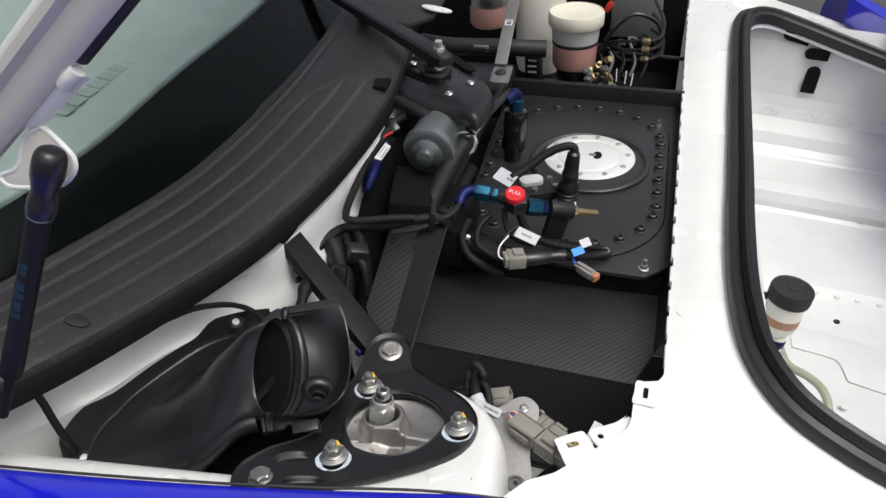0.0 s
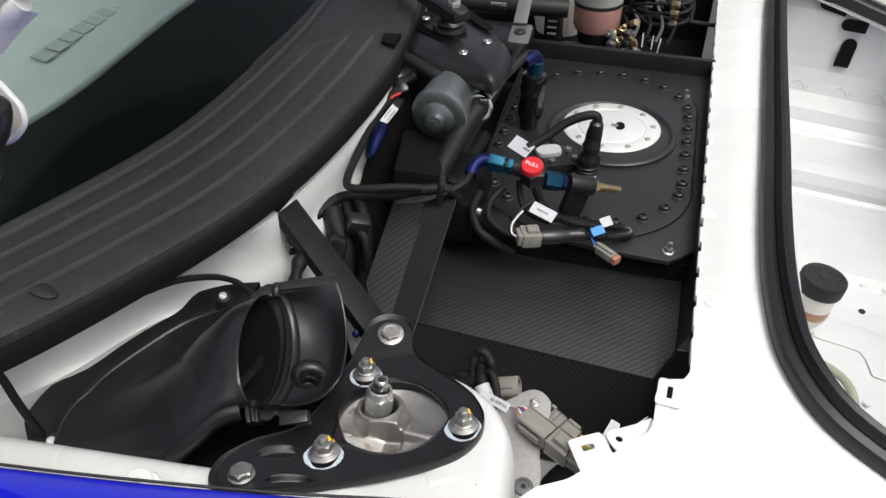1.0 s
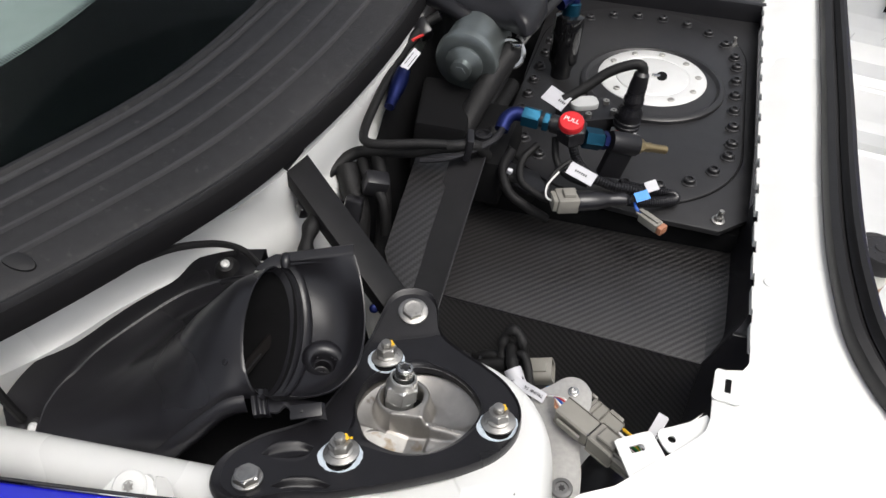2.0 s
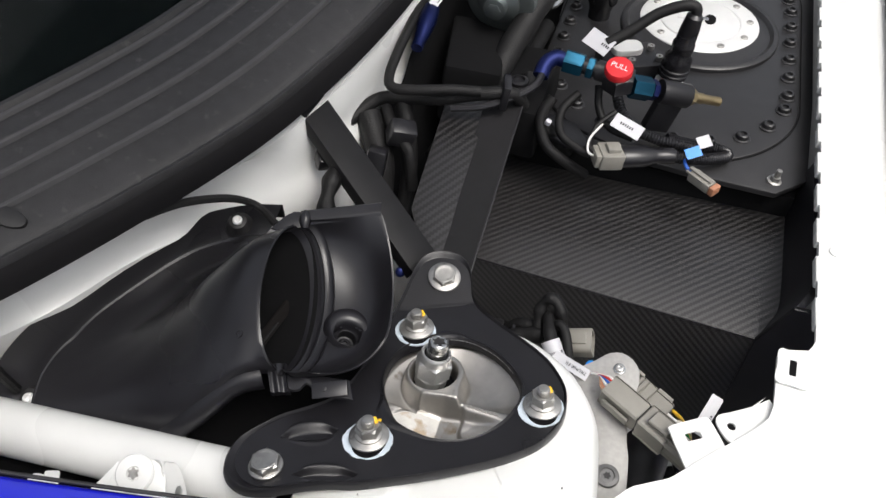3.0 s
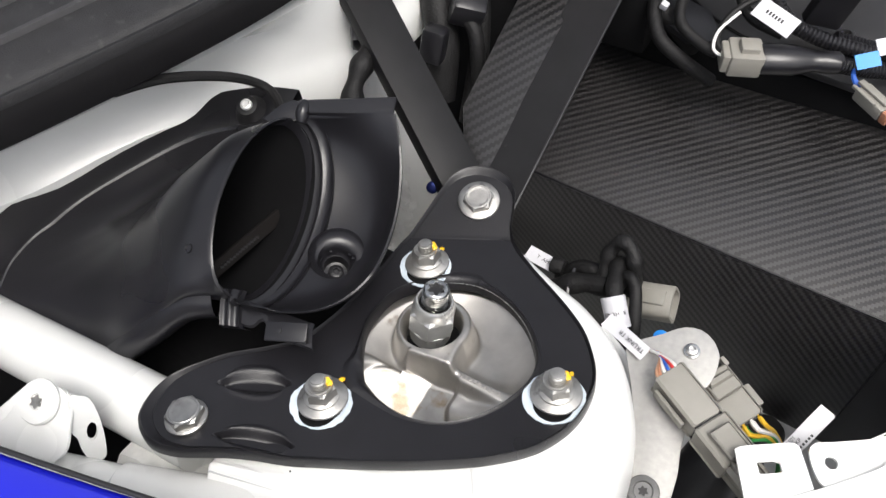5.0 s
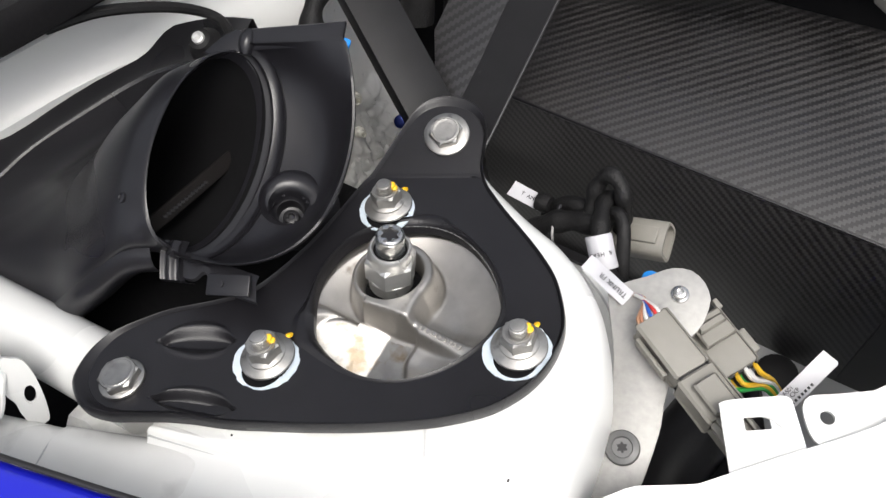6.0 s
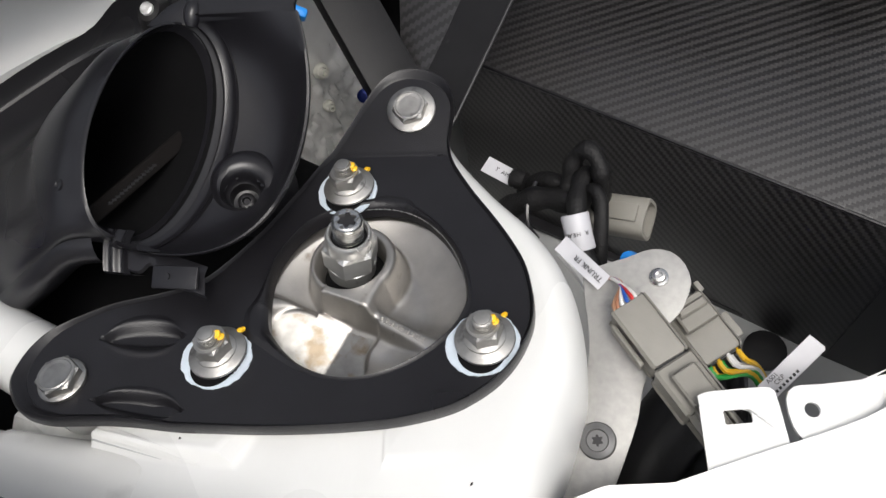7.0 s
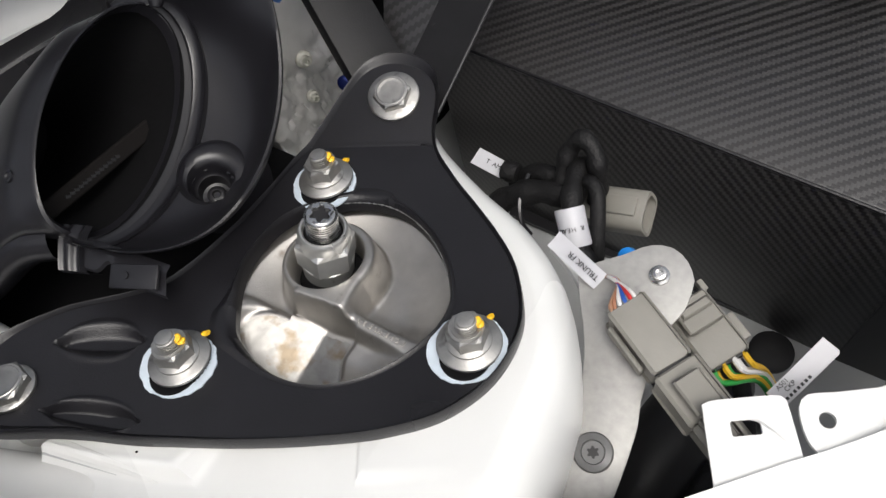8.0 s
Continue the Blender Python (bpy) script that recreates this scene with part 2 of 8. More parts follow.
def spline(points, n, closed=False):
    """n points at even steps along a smooth curve through the given ones."""
    p = [Vector(q) for q in points]
    k, out = len(p), []
    spans = k if closed else k - 1
    for s in range(spans):
        a, b, c, d = ((p[(s - 1) % k], p[s], p[(s + 1) % k], p[(s + 2) % k]) if closed else
                      (p[max(s - 1, 0)], p[s], p[s + 1], p[min(s + 2, k - 1)]))
        for i in range(16):
            t = i / 16
            out.append(0.5 * ((2 * b) + (c - a) * t + (2 * a - 5 * b + 4 * c - d) * t * t + (3 * b - a - 3 * c + d) * t ** 3))
    out.append(p[0].copy() if closed else p[-1].copy())
    run = [0.0]
    for q, r in zip(out, out[1:]):
        run.append(run[-1] + (r - q).length)
    res, j = [], 0
    for i in range(n):
        s = run[-1] * i / (n if closed else n - 1)
        while j < len(run) - 2 and run[j + 1] < s:
            j += 1
        f = (s - run[j]) / max(run[j + 1] - run[j], 1e-9)
        res.append(out[j].lerp(out[j + 1], f))
    return res


def loft(rings, closed=True, cap=(False, False), bm=None):
    """A skin over rings of equal length."""
    bm = bm or bmesh.new()
    vs = [[bm.verts.new(v) for v in r] for r in rings]
    n = len(rings[0])
    for a, b in zip(vs, vs[1:]):
        for i in range(n if closed else n - 1):
            j = (i + 1) % n
            bm.faces.new((a[i], a[j], b[j], b[i]))
    if cap[0]:
        bm.faces.new(list(reversed(vs[0])))
    if cap[1]:
        bm.faces.new(vs[-1])
    return bm


def tube(points, r, n=24, sides=10, bm=None, ends=True, closed=False, taper=None, ribs=0.0):
    path = spline(points, n, closed) if len(points) > 2 else [Vector(points[0]).lerp(Vector(points[1]), i / (n - 1)) for i in range(n)]
    rings, side = [], None
    for i, p in enumerate(path):
        a, b = path[max(i - 1, 0)], path[min(i + 1, len(path) - 1)]
        if closed:
            a, b = path[i - 1], path[(i + 1) % len(path)]
        d = (b - a).normalized()
        if side is None:
            side = d.orthogonal().normalized()
        side = (side - d * side.dot(d)).normalized()
        up = d.cross(side)
        rr = r * (taper(i / (n - 1)) if taper else 1) * (1 + ribs * (i % 2))
        rings.append([p + side * math.cos(2 * math.pi * k / sides) * rr + up * math.sin(2 * math.pi * k / sides) * rr for k in range(sides)])
    if closed:
        rings.append(rings[0])
    bm = loft(rings, True, (ends and not closed, ends and not closed), bm)
    if closed:
        bmesh.ops.remove_doubles(bm, verts=bm.verts, dist=1e-6)
    return bm


def turned(profile, sides=32, bm=None, m=None, cap=(True, True)):
    """A turned part from (radius, height) pairs about its own z."""
    rings = []
    for r, z in profile:
        ring = [Vector((r * math.cos(2 * math.pi * k / sides), r * math.sin(2 * math.pi * k / sides), z)) for k in range(sides)]
        rings.append([m @ v for v in ring] if m else ring)
    return loft(rings, True, cap, bm)


def box(size, at=(0, 0, 0), bevel=0.0, m=None, seg=2, bm=None):
    b = bmesh.new()
    bmesh.ops.create_cube(b, size=1.0, matrix=Matrix.Diagonal((*size, 1)))
    if bevel:
        bmesh.ops.bevel(b, geom=list(b.edges), offset=bevel, segments=seg, affect="EDGES", profile=0.5)
    bmesh.ops.transform(b, matrix=(m or Matrix.Identity(4)) @ Matrix.Translation(at), verts=b.verts)
    if bm is None:
        return b
    me = bpy.data.meshes.new("tmp")
    b.to_mesh(me)
    b.free()
    bm.from_mesh(me)
    bpy.data.meshes.remove(me)
    return bm


def slab(outline, low, high, m=None, bevel=0.0, bm=None):
    """A flat plate with the given outline (x, y) between two heights."""
    b = bmesh.new()
    top = [b.verts.new((x, y, high)) for x, y in outline]
    f = b.faces.new(top)
    r = bmesh.ops.extrude_face_region(b, geom=[f])
    bmesh.ops.translate(b, vec=(0, 0, low - high), verts=[v for v in r["geom"] if isinstance(v, bmesh.types.BMVert)])
    bmesh.ops.recalc_face_normals(b, faces=b.faces)
    if bevel:
        bmesh.ops.bevel(b, geom=[e for e in b.edges if abs(e.verts[0].co.z - e.verts[1].co.z) < 1e-6], offset=bevel, segments=2, affect="EDGES", profile=0.5)
    if m:
        bmesh.ops.transform(b, matrix=m, verts=b.verts)
    if bm is None:
        return b
    me = bpy.data.meshes.new("tmp")
    b.to_mesh(me)
    b.free()
    bm.from_mesh(me)
    bpy.data.meshes.remove(me)
    return bm


def frame_at(p, z_axis, x_hint=(1, 0, 0)):
    z = Vector(z_axis).normalized()
    x = Vector(x_hint)
    x = (x - z * x.dot(z)).normalized()
    y = z.cross(x)
    m = Matrix((x, y, z)).transposed().to_4x4()
    m.translation = p
    return m


def between(a, b, x_hint=(1, 0, 0)):
    """A frame at a whose z points to b, and the distance."""
    a, b = Vector(a), Vector(b)
    return frame_at(a, b - a, x_hint), (b - a).length


def hexagon(af, low, high, chamfer=0.001, bm=None, m=None, turn=0.0):
    """A hexagon nut or head, its upper corners cut by a cone."""
    r = af / math.sqrt(3)
    rings = []
    for rr, z in ((r, low), (r, high - chamfer), (af / 2 * 0.97, high)):
        ring = []
        for k in range(24):
            a = 2 * math.pi * k / 24
            edge = af / 2 / math.cos((a + math.pi / 6) % (math.pi / 3) - math.pi / 6)
            q = min(edge, rr) if rr < r else edge
            ring.append(Vector((q * math.cos(a + turn), q * math.sin(a + turn), z)))
        rings.append([m @ v for v in ring] if m else ring)
    return loft(rings, True, (True, True), bm)


def thread(r, low, high, pitch, m=None, bm=None, sides=24):
    prof, z = [], low
    while z < high:
        prof += [(r * 0.86, z), (r * 0.87, z + pitch * 0.42), (r, z + pitch * 0.50), (r, z + pitch * 0.92)]
        z += pitch
    prof += [(r * 0.9, high), (r * 0.78, high + 0.0004)]
    return turned(prof, sides, bm, m)


def letters(text, size, mat, parent, m, name="lettering", depth=0.0001, spacing=1.0):
    cu = bpy.data.curves.new(name, "FONT")
    cu.body, cu.size, cu.extrude, cu.align_x, cu.align_y, cu.space_character = text, size, depth, "CENTER", "CENTER", spacing
    tmp = new("tmp_text", cu)
    bpy.context.view_layer.update()
    me = bpy.data.meshes.new_from_object(tmp.evaluated_get(bpy.context.evaluated_depsgraph_get()))
    bpy.data.objects.remove(tmp)
    bpy.data.curves.remove(cu)
    me.name = name
    me.materials.clear()
    me.materials.append(mat)
    ob = new(name, me)
    ob.matrix_world = m
    if parent is not None:
        hold(ob, parent)
    return ob


# ---- ground and body shell ----
bm = bmesh.new()
bmesh.ops.create_grid(bm, x_segments=8, y_segments=8, size=400)
tagged(part("ground", bm, ASPHALT, smooth=False), "dark grey asphalt ground under the car", "ground", kind="structure")

shell = thing("car_body", "white painted front body shell of a stripped race car, bonnet open", "car body")

# frame of the strut top plate: x forward, y inboard, z along the strut
E1, E2, EN = Vector((0.9967, 0.0, 0.0808)), Vector((0.0162, 0.9797, -0.1998)), Vector((-0.0791, 0.2004, 0.9765))
PLATE = Matrix((E1, E2, EN)).transposed().to_4x4()
PLATE.translation = Vector((0, 0, 0.80)) + EN * -0.0223

# strut tower: a domed top that rolls over into steep sides, widening into the wing rail
tower_line = [(0.000, 0.080), (0.030, 0.0655), (0.058, 0.054), (0.083, 0.035), (0.1005, 0.008), (0.1065, -0.018), (0.110, -0.055), (0.112, -0.10),
              (0.108, -0.17), (0.03, -0.185), (-0.040, -0.180), (-0.058, -0.142), (-0.050, -0.105), (-0.047, -0.060), (-0.045, 0.000), (-0.050, 0.050), (-0.052, 0.090), (-0.030, 0.098)]
opening = [(-0.009, -0.047), (-0.0145, -0.041), (-0.0218, -0.0308), (-0.0262, -0.0210), (-0.0276, -0.0090), (-0.0262, 0.0010), (-0.0210, 0.0095), (-0.0115, 0.0175), (-0.0030, 0.0225), (0.0065, 0.0250), (0.0172, 0.0243), (0.0290, 0.0200), (0.0395, 0.0130), (0.0470, 0.0050),
           (0.0512, -0.0020), (0.0525, -0.0105), (0.0512, -0.0190), (0.0477, -0.0290), (0.0428, -0.0378), (0.0365, -0.0448), (0.0297, -0.0495), (0.0213, -0.0525), (0.0126, -0.0533), (0.0036, -0.0520), (-0.0035, -0.0497)]
ctr = Vector((0.015, -0.015, 0))
hole = [v + (v - ctr).normalized() * 0.0011 for v in spline([(x, y, 0) for x, y in opening], 400, True)]


def hole_towards(v):
    a = math.atan2(v.y - ctr.y, v.x - ctr.x)
    return min(hole, key=lambda h: abs((math.atan2(h.y - ctr.y, h.x - ctr.x) - a + math.pi) % (2 * math.pi) - math.pi))


base = spline([(x, y, 0) for x, y in tower_line], 420, True)
base_rims = [ctr + (hole_towards(v) - ctr) * 1.22 for v in base]


def skin_dip(x, y):
    """The tower top ends in a ledge on its outer side and steps down to the wing rail."""
    edge_y = -0.0971 + 0.4474 * x + 1.266 * x * x
    s = min(1, max(0, (edge_y - y) / 0.0055))
    fade = min(1, max(0, (0.100 - x) / 0.095))
    fade = fade * fade * (3 - 2 * fade)
    step = fade * (0.0042 * s * s * (3 - 2 * s) - 0.0005 * math.exp(-((edge_y - y + 0.0008) / 0.0014) ** 2)) + 0.10 * max(0.0, edge_y - y - 0.0055)
    # the top sheet is cut off below the end of the brace; only the rail runs on past it
    a = min(1, max(0, (-0.0425 - 0.25 * (y + 0.114) - x) / 0.0045))
    b = min(1, max(0, (y + 0.1340 - 0.36 * (x + 0.055)) / 0.0030))
    return step + 0.016 * a * a * (3 - 2 * a) * b * b * (3 - 2 * b)


mid = Vector((0.02, -0.03, 0))
rings = []
for shrink, z in ((0.0, -0.016), (0.0, -0.0075), (0.0, -0.0065)) + tuple((0.42 + 0.0065 * k, -0.004) for k in range(62)) + ((0.835, -0.0043), (0.865, -0.0050), (0.900, -0.0070), (0.930, -0.0102), (0.954, -0.0148), (0.972, -0.0205), (0.985, -0.028), (0.994, -0.037), (1.0, -0.050), (1.006, -0.075), (1.02, -0.27)):
    ring = []
    for v, rim_q in zip(base, base_rims):
        q = mid + (v - mid) * shrink if shrink else rim_q
        q = q if (q - ctr).length > (rim_q - ctr).length else rim_q
        dip = skin_dip(q.x, q.y)
        ring.append(PLATE @ Vector((q.x, q.y, z - dip)))
    rings.append(ring)
part("strut_tower", loft(rings), WHITE, shell, "glossy white domed strut tower")

part("seam_bead", tube([(0.062, 0.056, 0.722), (0.080, 0.046, 0.721), (0.0925, 0.031, 0.720), (0.1005, 0.013, 0.719), (0.1045, -0.006, 0.718), (0.1080, -0.038, 0.716), (0.109, -0.08, 0.714)], 0.0026, 50, 8), WHITE, shell)


def on_skin(x, y, lift=0.0):
    return PLATE @ Vector((x, y, -0.0040 - skin_dip(x, y) + lift))


# brushed sealant over the cut end of the top sheet, drawn out thin along the step
brush = random.Random(17)
strokes = [brush.uniform(-1, 1) for _ in range(15)]
seal_rows = []
for f in np.linspace(0, 1, 60):
    x, y = -0.0432 + 0.044 * f, -0.1156 + 0.0133 * f
    w = 0.0068 * (1 - f) ** 0.8 + 0.0004
    row = []
    for k in range(15):
        g = k / 14
        lift = 0.0007 * math.sin(math.pi * min(1, g * 1.02 + 0.02)) ** 0.5 * (1 - f) ** 0.5 + 0.00016 * strokes[k] * math.sin(3 + 11 * f + strokes[k - 1]) - 0.0006 * (k in (0, 14))
        row.append(on_skin(x + 0.30 * g * w, y + g * w, lift))
    seal_rows.append(row)
part("sealant_smear", loft(seal_rows, closed=False), WHITE, shell, "brushed white sealant")
part("seam_line", tube([on_skin(-0.0440 + 0.030 * f, -0.1163 + 0.0088 * f, 0.00015) for f in np.linspace(0, 1, 14)], 0.00045, 40, 6, taper=lambda f: 1.1 - 0.9 * f), GREY_PRIMER, shell, "fine grey seam")
rnd = random.Random(9)
for x, y in ((-0.0111, -0.0985), (0.090, -0.060)):
    part("dirt_speck", turned([(0.0004, -0.0002), (0.0003 + 0.0002 * rnd.random(), 0.0002), (0.0001, 0.0004)], 7, m=Matrix.Translation(on_skin(x, y, 0.0001)) @ Matrix.Diagonal((1, rnd.uniform(0.5, 2.2), 1, 1))), DARK, shell)
# wing rail along the outer side, with its rolled seam
prof = [(-0.104, 0.55), (-0.108, 0.745), (-0.112, 0.760), (-0.120, 0.768), (-0.132, 0.770), (-0.140, 0.764), (-0.150, 0.764), (-0.160, 0.772), (-0.175, 0.774), (-0.19, 0.765), (-0.195, 0.60)]
rings = []
for i in range(40):
    x = -0.10 + 0.40 * i / 39
    wob = 0.0015 * math.sin(i * 0.7) + 0.001 * math.sin(i * 1.9)
    rings.append([Vector((x, y + wob - 0.03 * max(0, x - 0.1), z - 0.004 + wob * 0.5 - 0.10 * max(0, x - 0.1))) for y, z in prof])
part("wing_rail", loft(rings, closed=False), RAILWHITE, shell, "white rail with grey unpainted patches")

# rounded rail end that comes up from behind the wing and is sleeved into the tower
rail_axis = [(-0.200, -0.1877, 0.7690), (-0.150, -0.1717, 0.7745), (-0.1116, -0.1594, 0.7778), (-0.0735, -0.1472, 0.7798)]


def rail_section(path, grow):
    """Rail with a round inner edge and a broad, nearly flat top that goes under the wing."""
    rows = []
    for p in path:
        inner = Vector((-0.285, 0.955, 0))
        rows.append([p + inner * (w + grow * (w > 0)) + Vector((0, 0, z + grow)) for w, z in [(0.0145, -0.030), (0.0145, -0.004)] + [(0.0035 + 0.0110 * math.cos(a), 0.0030 + 0.0110 * math.sin(a)) for a in np.linspace(0.0, 1.45, 9)] + [(-0.004, 0.0150), (-0.012, 0.0152), (-0.022, 0.0146), (-0.034, 0.0130), (-0.038, 0.0100), (-0.040, -0.020)]])
    return loft(rows, closed=False)


part("rail_end", rail_section(spline(rail_axis, 40), 0.0), RAILWHITE, shell, "rounded white rail with grey smudges")
sleeve_axis = spline([(-0.0742, -0.1474, 0.7796), (-0.0725, -0.1469, 0.7798), (-0.055, -0.1402, 0.7794), (-0.035, -0.1320, 0.7784), (-0.010, -0.1225, 0.7750), (0.015, -0.113, 0.766)], 40)
part("rail_sleeve", rail_section(sleeve_axis, 0.0013), RAILWHITE, shell, "white rail sleeve")

inner_way = Vector((-0.285, 0.955, 0))
part("rail_joint", tube([sleeve_axis[0] + inner_way * w + Vector((0, 0, z)) for w, z in ((0.0150, -0.004), (0.0148, 0.0040), (0.0118, 0.0110), (0.0060, 0.0146), (-0.004, 0.0158), (-0.020, 0.0154))], 0.0006, 40, 6), GREY_PRIMER, shell, "fine grey joint in the rail")

# white tube that runs from the rail back to the scuttle
part("rail_tube", tube([(-0.064, -0.1066, 0.7742), (-0.16, -0.1125, 0.7673), (-0.30, -0.1213, 0.7571), (-0.48, -0.1326, 0.744)], 0.0166, 40, 28), WHITE, shell, "round white tube")

# bulkhead below the scuttle: follows the scuttle edge, bulging outwards on its way down
EDGE = [(-0.330, -0.200, 0.835), (-0.285, -0.150, 0.838), (-0.237, -0.085, 0.840), (-0.196, -0.006, 0.840), (-0.159, 0.083, 0.840), (-0.138, 0.165, 0.842), (-0.124, 0.250, 0.846), (-0.117, 0.360, 0.852), (-0.124, 0.470, 0.858), (-0.150, 0.600, 0.862)]
edge = spline(EDGE, 60)
rings = []
for out, down in ((-0.04, 0.0), (-0.004, 0.006), (-0.003, 0.020), (-0.004, 0.034), (-0.004, 0.044), (-0.002, 0.052), (0.003, 0.058), (0.004, 0.075), (0.004, 0.12), (0.010, 0.15), (0.012, 0.30)):
    ring = []
    for i, p in enumerate(edge):
        q = edge[min(i + 1, 59)] - edge[max(i - 1, 0)]
        side = Vector((q.y, -q.x, 0)).normalized()
        w = 1.0 if i < 30 else max(0.15, 1.0 - (i - 30) * 0.05)
        bulge = 0.0025 * math.sin(i * 0.5 + down * 30) * min(1, down / 0.05)
        under = 0.056 * (1 - 0.28 * min(1, max(0, down - 0.016) / 0.045)) * (1 - min(1, max(0, (p.y + 0.030) / 0.150)) ** 1.6) * min(1, max(0, down - 0.004) / 0.014)
        ring.append(p + side * (out * w + bulge - under) - Vector((0, 0, down + 0.004)))
    rings.append(ring)
part("bulkhead", loft(rings, closed=False), WHITE, shell, "white painted bulkhead below the scuttle")

# floor of the bay
bm = slab([(-0.50, -0.19), (0.11, -0.19), (0.235, -0.05), (0.235, 1.15), (-0.50, 1.15)], 0.545, 0.556)
part("bay_floor", bm, GREY_PRIMER, shell, "grey painted bay floor", smooth=False)
bm = turned([(0.0135, 0.556), (0.0135, 0.5585), (0.011, 0.560), (0.003, 0.560)], 20, m=Matrix.Translation((0.1714, 0.1195, 0)))
part("drain_plug", bm, RUBBER, shell, "black round plug")
part("sill_wall", box((0.70, 0.012, 0.20), (-0.14, -0.188, 0.64)), GREY_PRIMER, shell, smooth=False)

# front panel beside the bay: a long white shelf with a toothed flange, tabs and a rolled rim round the boot opening
SEAL = [(0.62, 0.000, 0.678), (0.52, 0.028, 0.711), (0.442, 0.046, 0.734), (0.385, 0.060, 0.752), (0.338, 0.086, 0.766), (0.311, 0.130, 0.775), (0.3015, 0.182, 0.779), (0.2985, 0.25, 0.780), (0.301, 0.350, 0.780), (0.306, 0.456, 0.780), (0.318, 0.75, 0.780),
        (0.330, 0.95, 0.779), (0.350, 1.04, 0.772), (0.395, 1.090, 0.756), (0.46, 1.095, 0.735), (0.56, 1.085, 0.702), (0.72, 1.07, 0.650)]
seal_path = spline(SEAL, 140)
outer = [(0.70, -0.35), (0.55, -0.33), (0.40, -0.31), (0.28, -0.27), (0.17, -0.20), (0.115, -0.125), (0.111, -0.060), (0.128, -0.040), (0.148, -0.028), (0.174, 0.000), (0.186, 0.012), (0.2000, 0.028), (0.2030, 0.040), (0.2040, 0.0835), (0.2235, 0.0890), (0.2275, 0.0970),
         (0.2305, 0.20), (0.2325, 0.288), (0.2345, 0.46), (0.2365, 0.64), (0.239, 0.85), (0.242, 1.00), (0.245, 1.14), (0.33, 1.25), (0.5, 1.27), (0.75, 1.25)]
run = [0.0]
for a, b in zip(outer, outer[1:]):
    run.append(run[-1] + math.dist(a, b))
inner_run = [0.0]
for a, b in zip(seal_path, seal_path[1:]):
    inner_run.append(inner_run[-1] + (b - a).length)
# pair each rim point with a point of the outer edge
anchors = [(0.0, 0.0), (0.10, 5.0), (0.160, 9.0), (0.176, 12.0), (0.187, 13.0), (0.193, 14.0), (0.197, 15.0), (0.257, 16.0), (0.308, 17.0), (0.409, 18.0), (0.516, 19.0), (0.641, 20.0), (0.73, 21.0), (0.80, 22.5), (0.88, 23.5), (0.94, 24.3), (1.0, 25.0)]


def outer_at(f):
    for (a, i), (b, j) in zip(anchors, anchors[1:]):
        if f <= b:
            k = i + (j - i) * (f - a) / (b - a)
            n = min(int(k), len(outer) - 2)
            p, q = outer[n], outer[n + 1]
            return Vector((p[0] + (q[0] - p[0]) * (k - n), p[1] + (q[1] - p[1]) * (k - n), 0))
    return Vector((*outer[-1], 0))


def shelf_height(x, y):
    return 0.770 - 0.33 * max(0.0, x - 0.30) - 0.12 * max(0.0, -0.04 - y) * (x > 0.05)


rows = []
fs = sorted(set([i / 420 for i in range(421)]))
for f in fs:
    k = f * 139
    n = min(int(k), 138)
    s = seal_path[n].lerp(seal_path[n + 1], k - n)
    tangent = (seal_path[n + 1] - seal_path[n]).normalized()
    o = outer_at(f)
    o.z = shelf_height(o.x, o.y)
    away = Vector((tangent.y, -tangent.x, 0)).normalized()
    if away.dot(Vector((0.62, 0.55, 0)) - s) > 0:
        away = -away
    lip = s + away * 0.016
    rows.append([s - away * 0.012 + Vector((0, 0, -0.022)), s - away * 0.010 + Vector((0, 0, -0.012)), s - away * 0.004 + Vector((0, 0, -0.004)), s + away * 0.006 + Vector((0, 0, -0.004)), lip + Vector((0, 0, -0.006)),
                 lip.lerp(o, 0.12) + Vector((0, 0, -0.002)), lip.lerp(o, 0.30), lip.lerp(o, 0.55) + Vector((0, 0, 0.002)), lip.lerp(o, 0.80), lip.lerp(o, 0.95), o, o + Vector((0, 0, -0.0025)) , o.lerp(lip, 0.03) + Vector((0, 0, -0.010))])
part("front_panel", loft(rows, closed=False), WHITE, shell, "white front panel round the boot opening")


def tab(outline, hole, at, turn, name="panel_tab"):
    """A thin sheet tab with a hole through it."""
    b = bmesh.new()
    n = 48
    ring_o, ring_h = spline([(x, y, 0) for x, y in outline], n, True), hole(n)
    c = sum(ring_h, Vector()) / n
    ring_h = sorted(ring_h, key=lambda v: math.atan2(v.y - c.y, v.x - c.x))
    ring_o = sorted(ring_o, key=lambda v: math.atan2(v.y - c.y, v.x - c.x))
    loft([ring_h, ring_o, [v + Vector((0, 0, -0.0014)) for v in ring_o], [v + Vector((0, 0, -0.0014)) for v in ring_h], ring_h], bm=b)
    bmesh.ops.remove_doubles(b, verts=b.verts, dist=1e-6)
    return part(name, b, WHITE, shell, "white sheet tab with a hole", smooth=False, m=pose(*at, *turn))


def square_hole(w, h, cx=0, cy=0):
    def ring(n):
        out = []
        for i in range(n):
            a = 2 * math.pi * i / n
            k = 1 / max(abs(math.cos(a)) / w, abs(math.sin(a)) / h)
            out.append(Vector((cx + k * math.cos(a), cy + k * math.sin(a), 0)))
        return out
    return ring


def round_hole(r, cx=0, cy=0):
    return lambda n: [Vector((cx + r * math.cos(2 * math.pi * i / n), cy + r * math.sin(2 * math.pi * i / n), 0)) for i in range(n)]


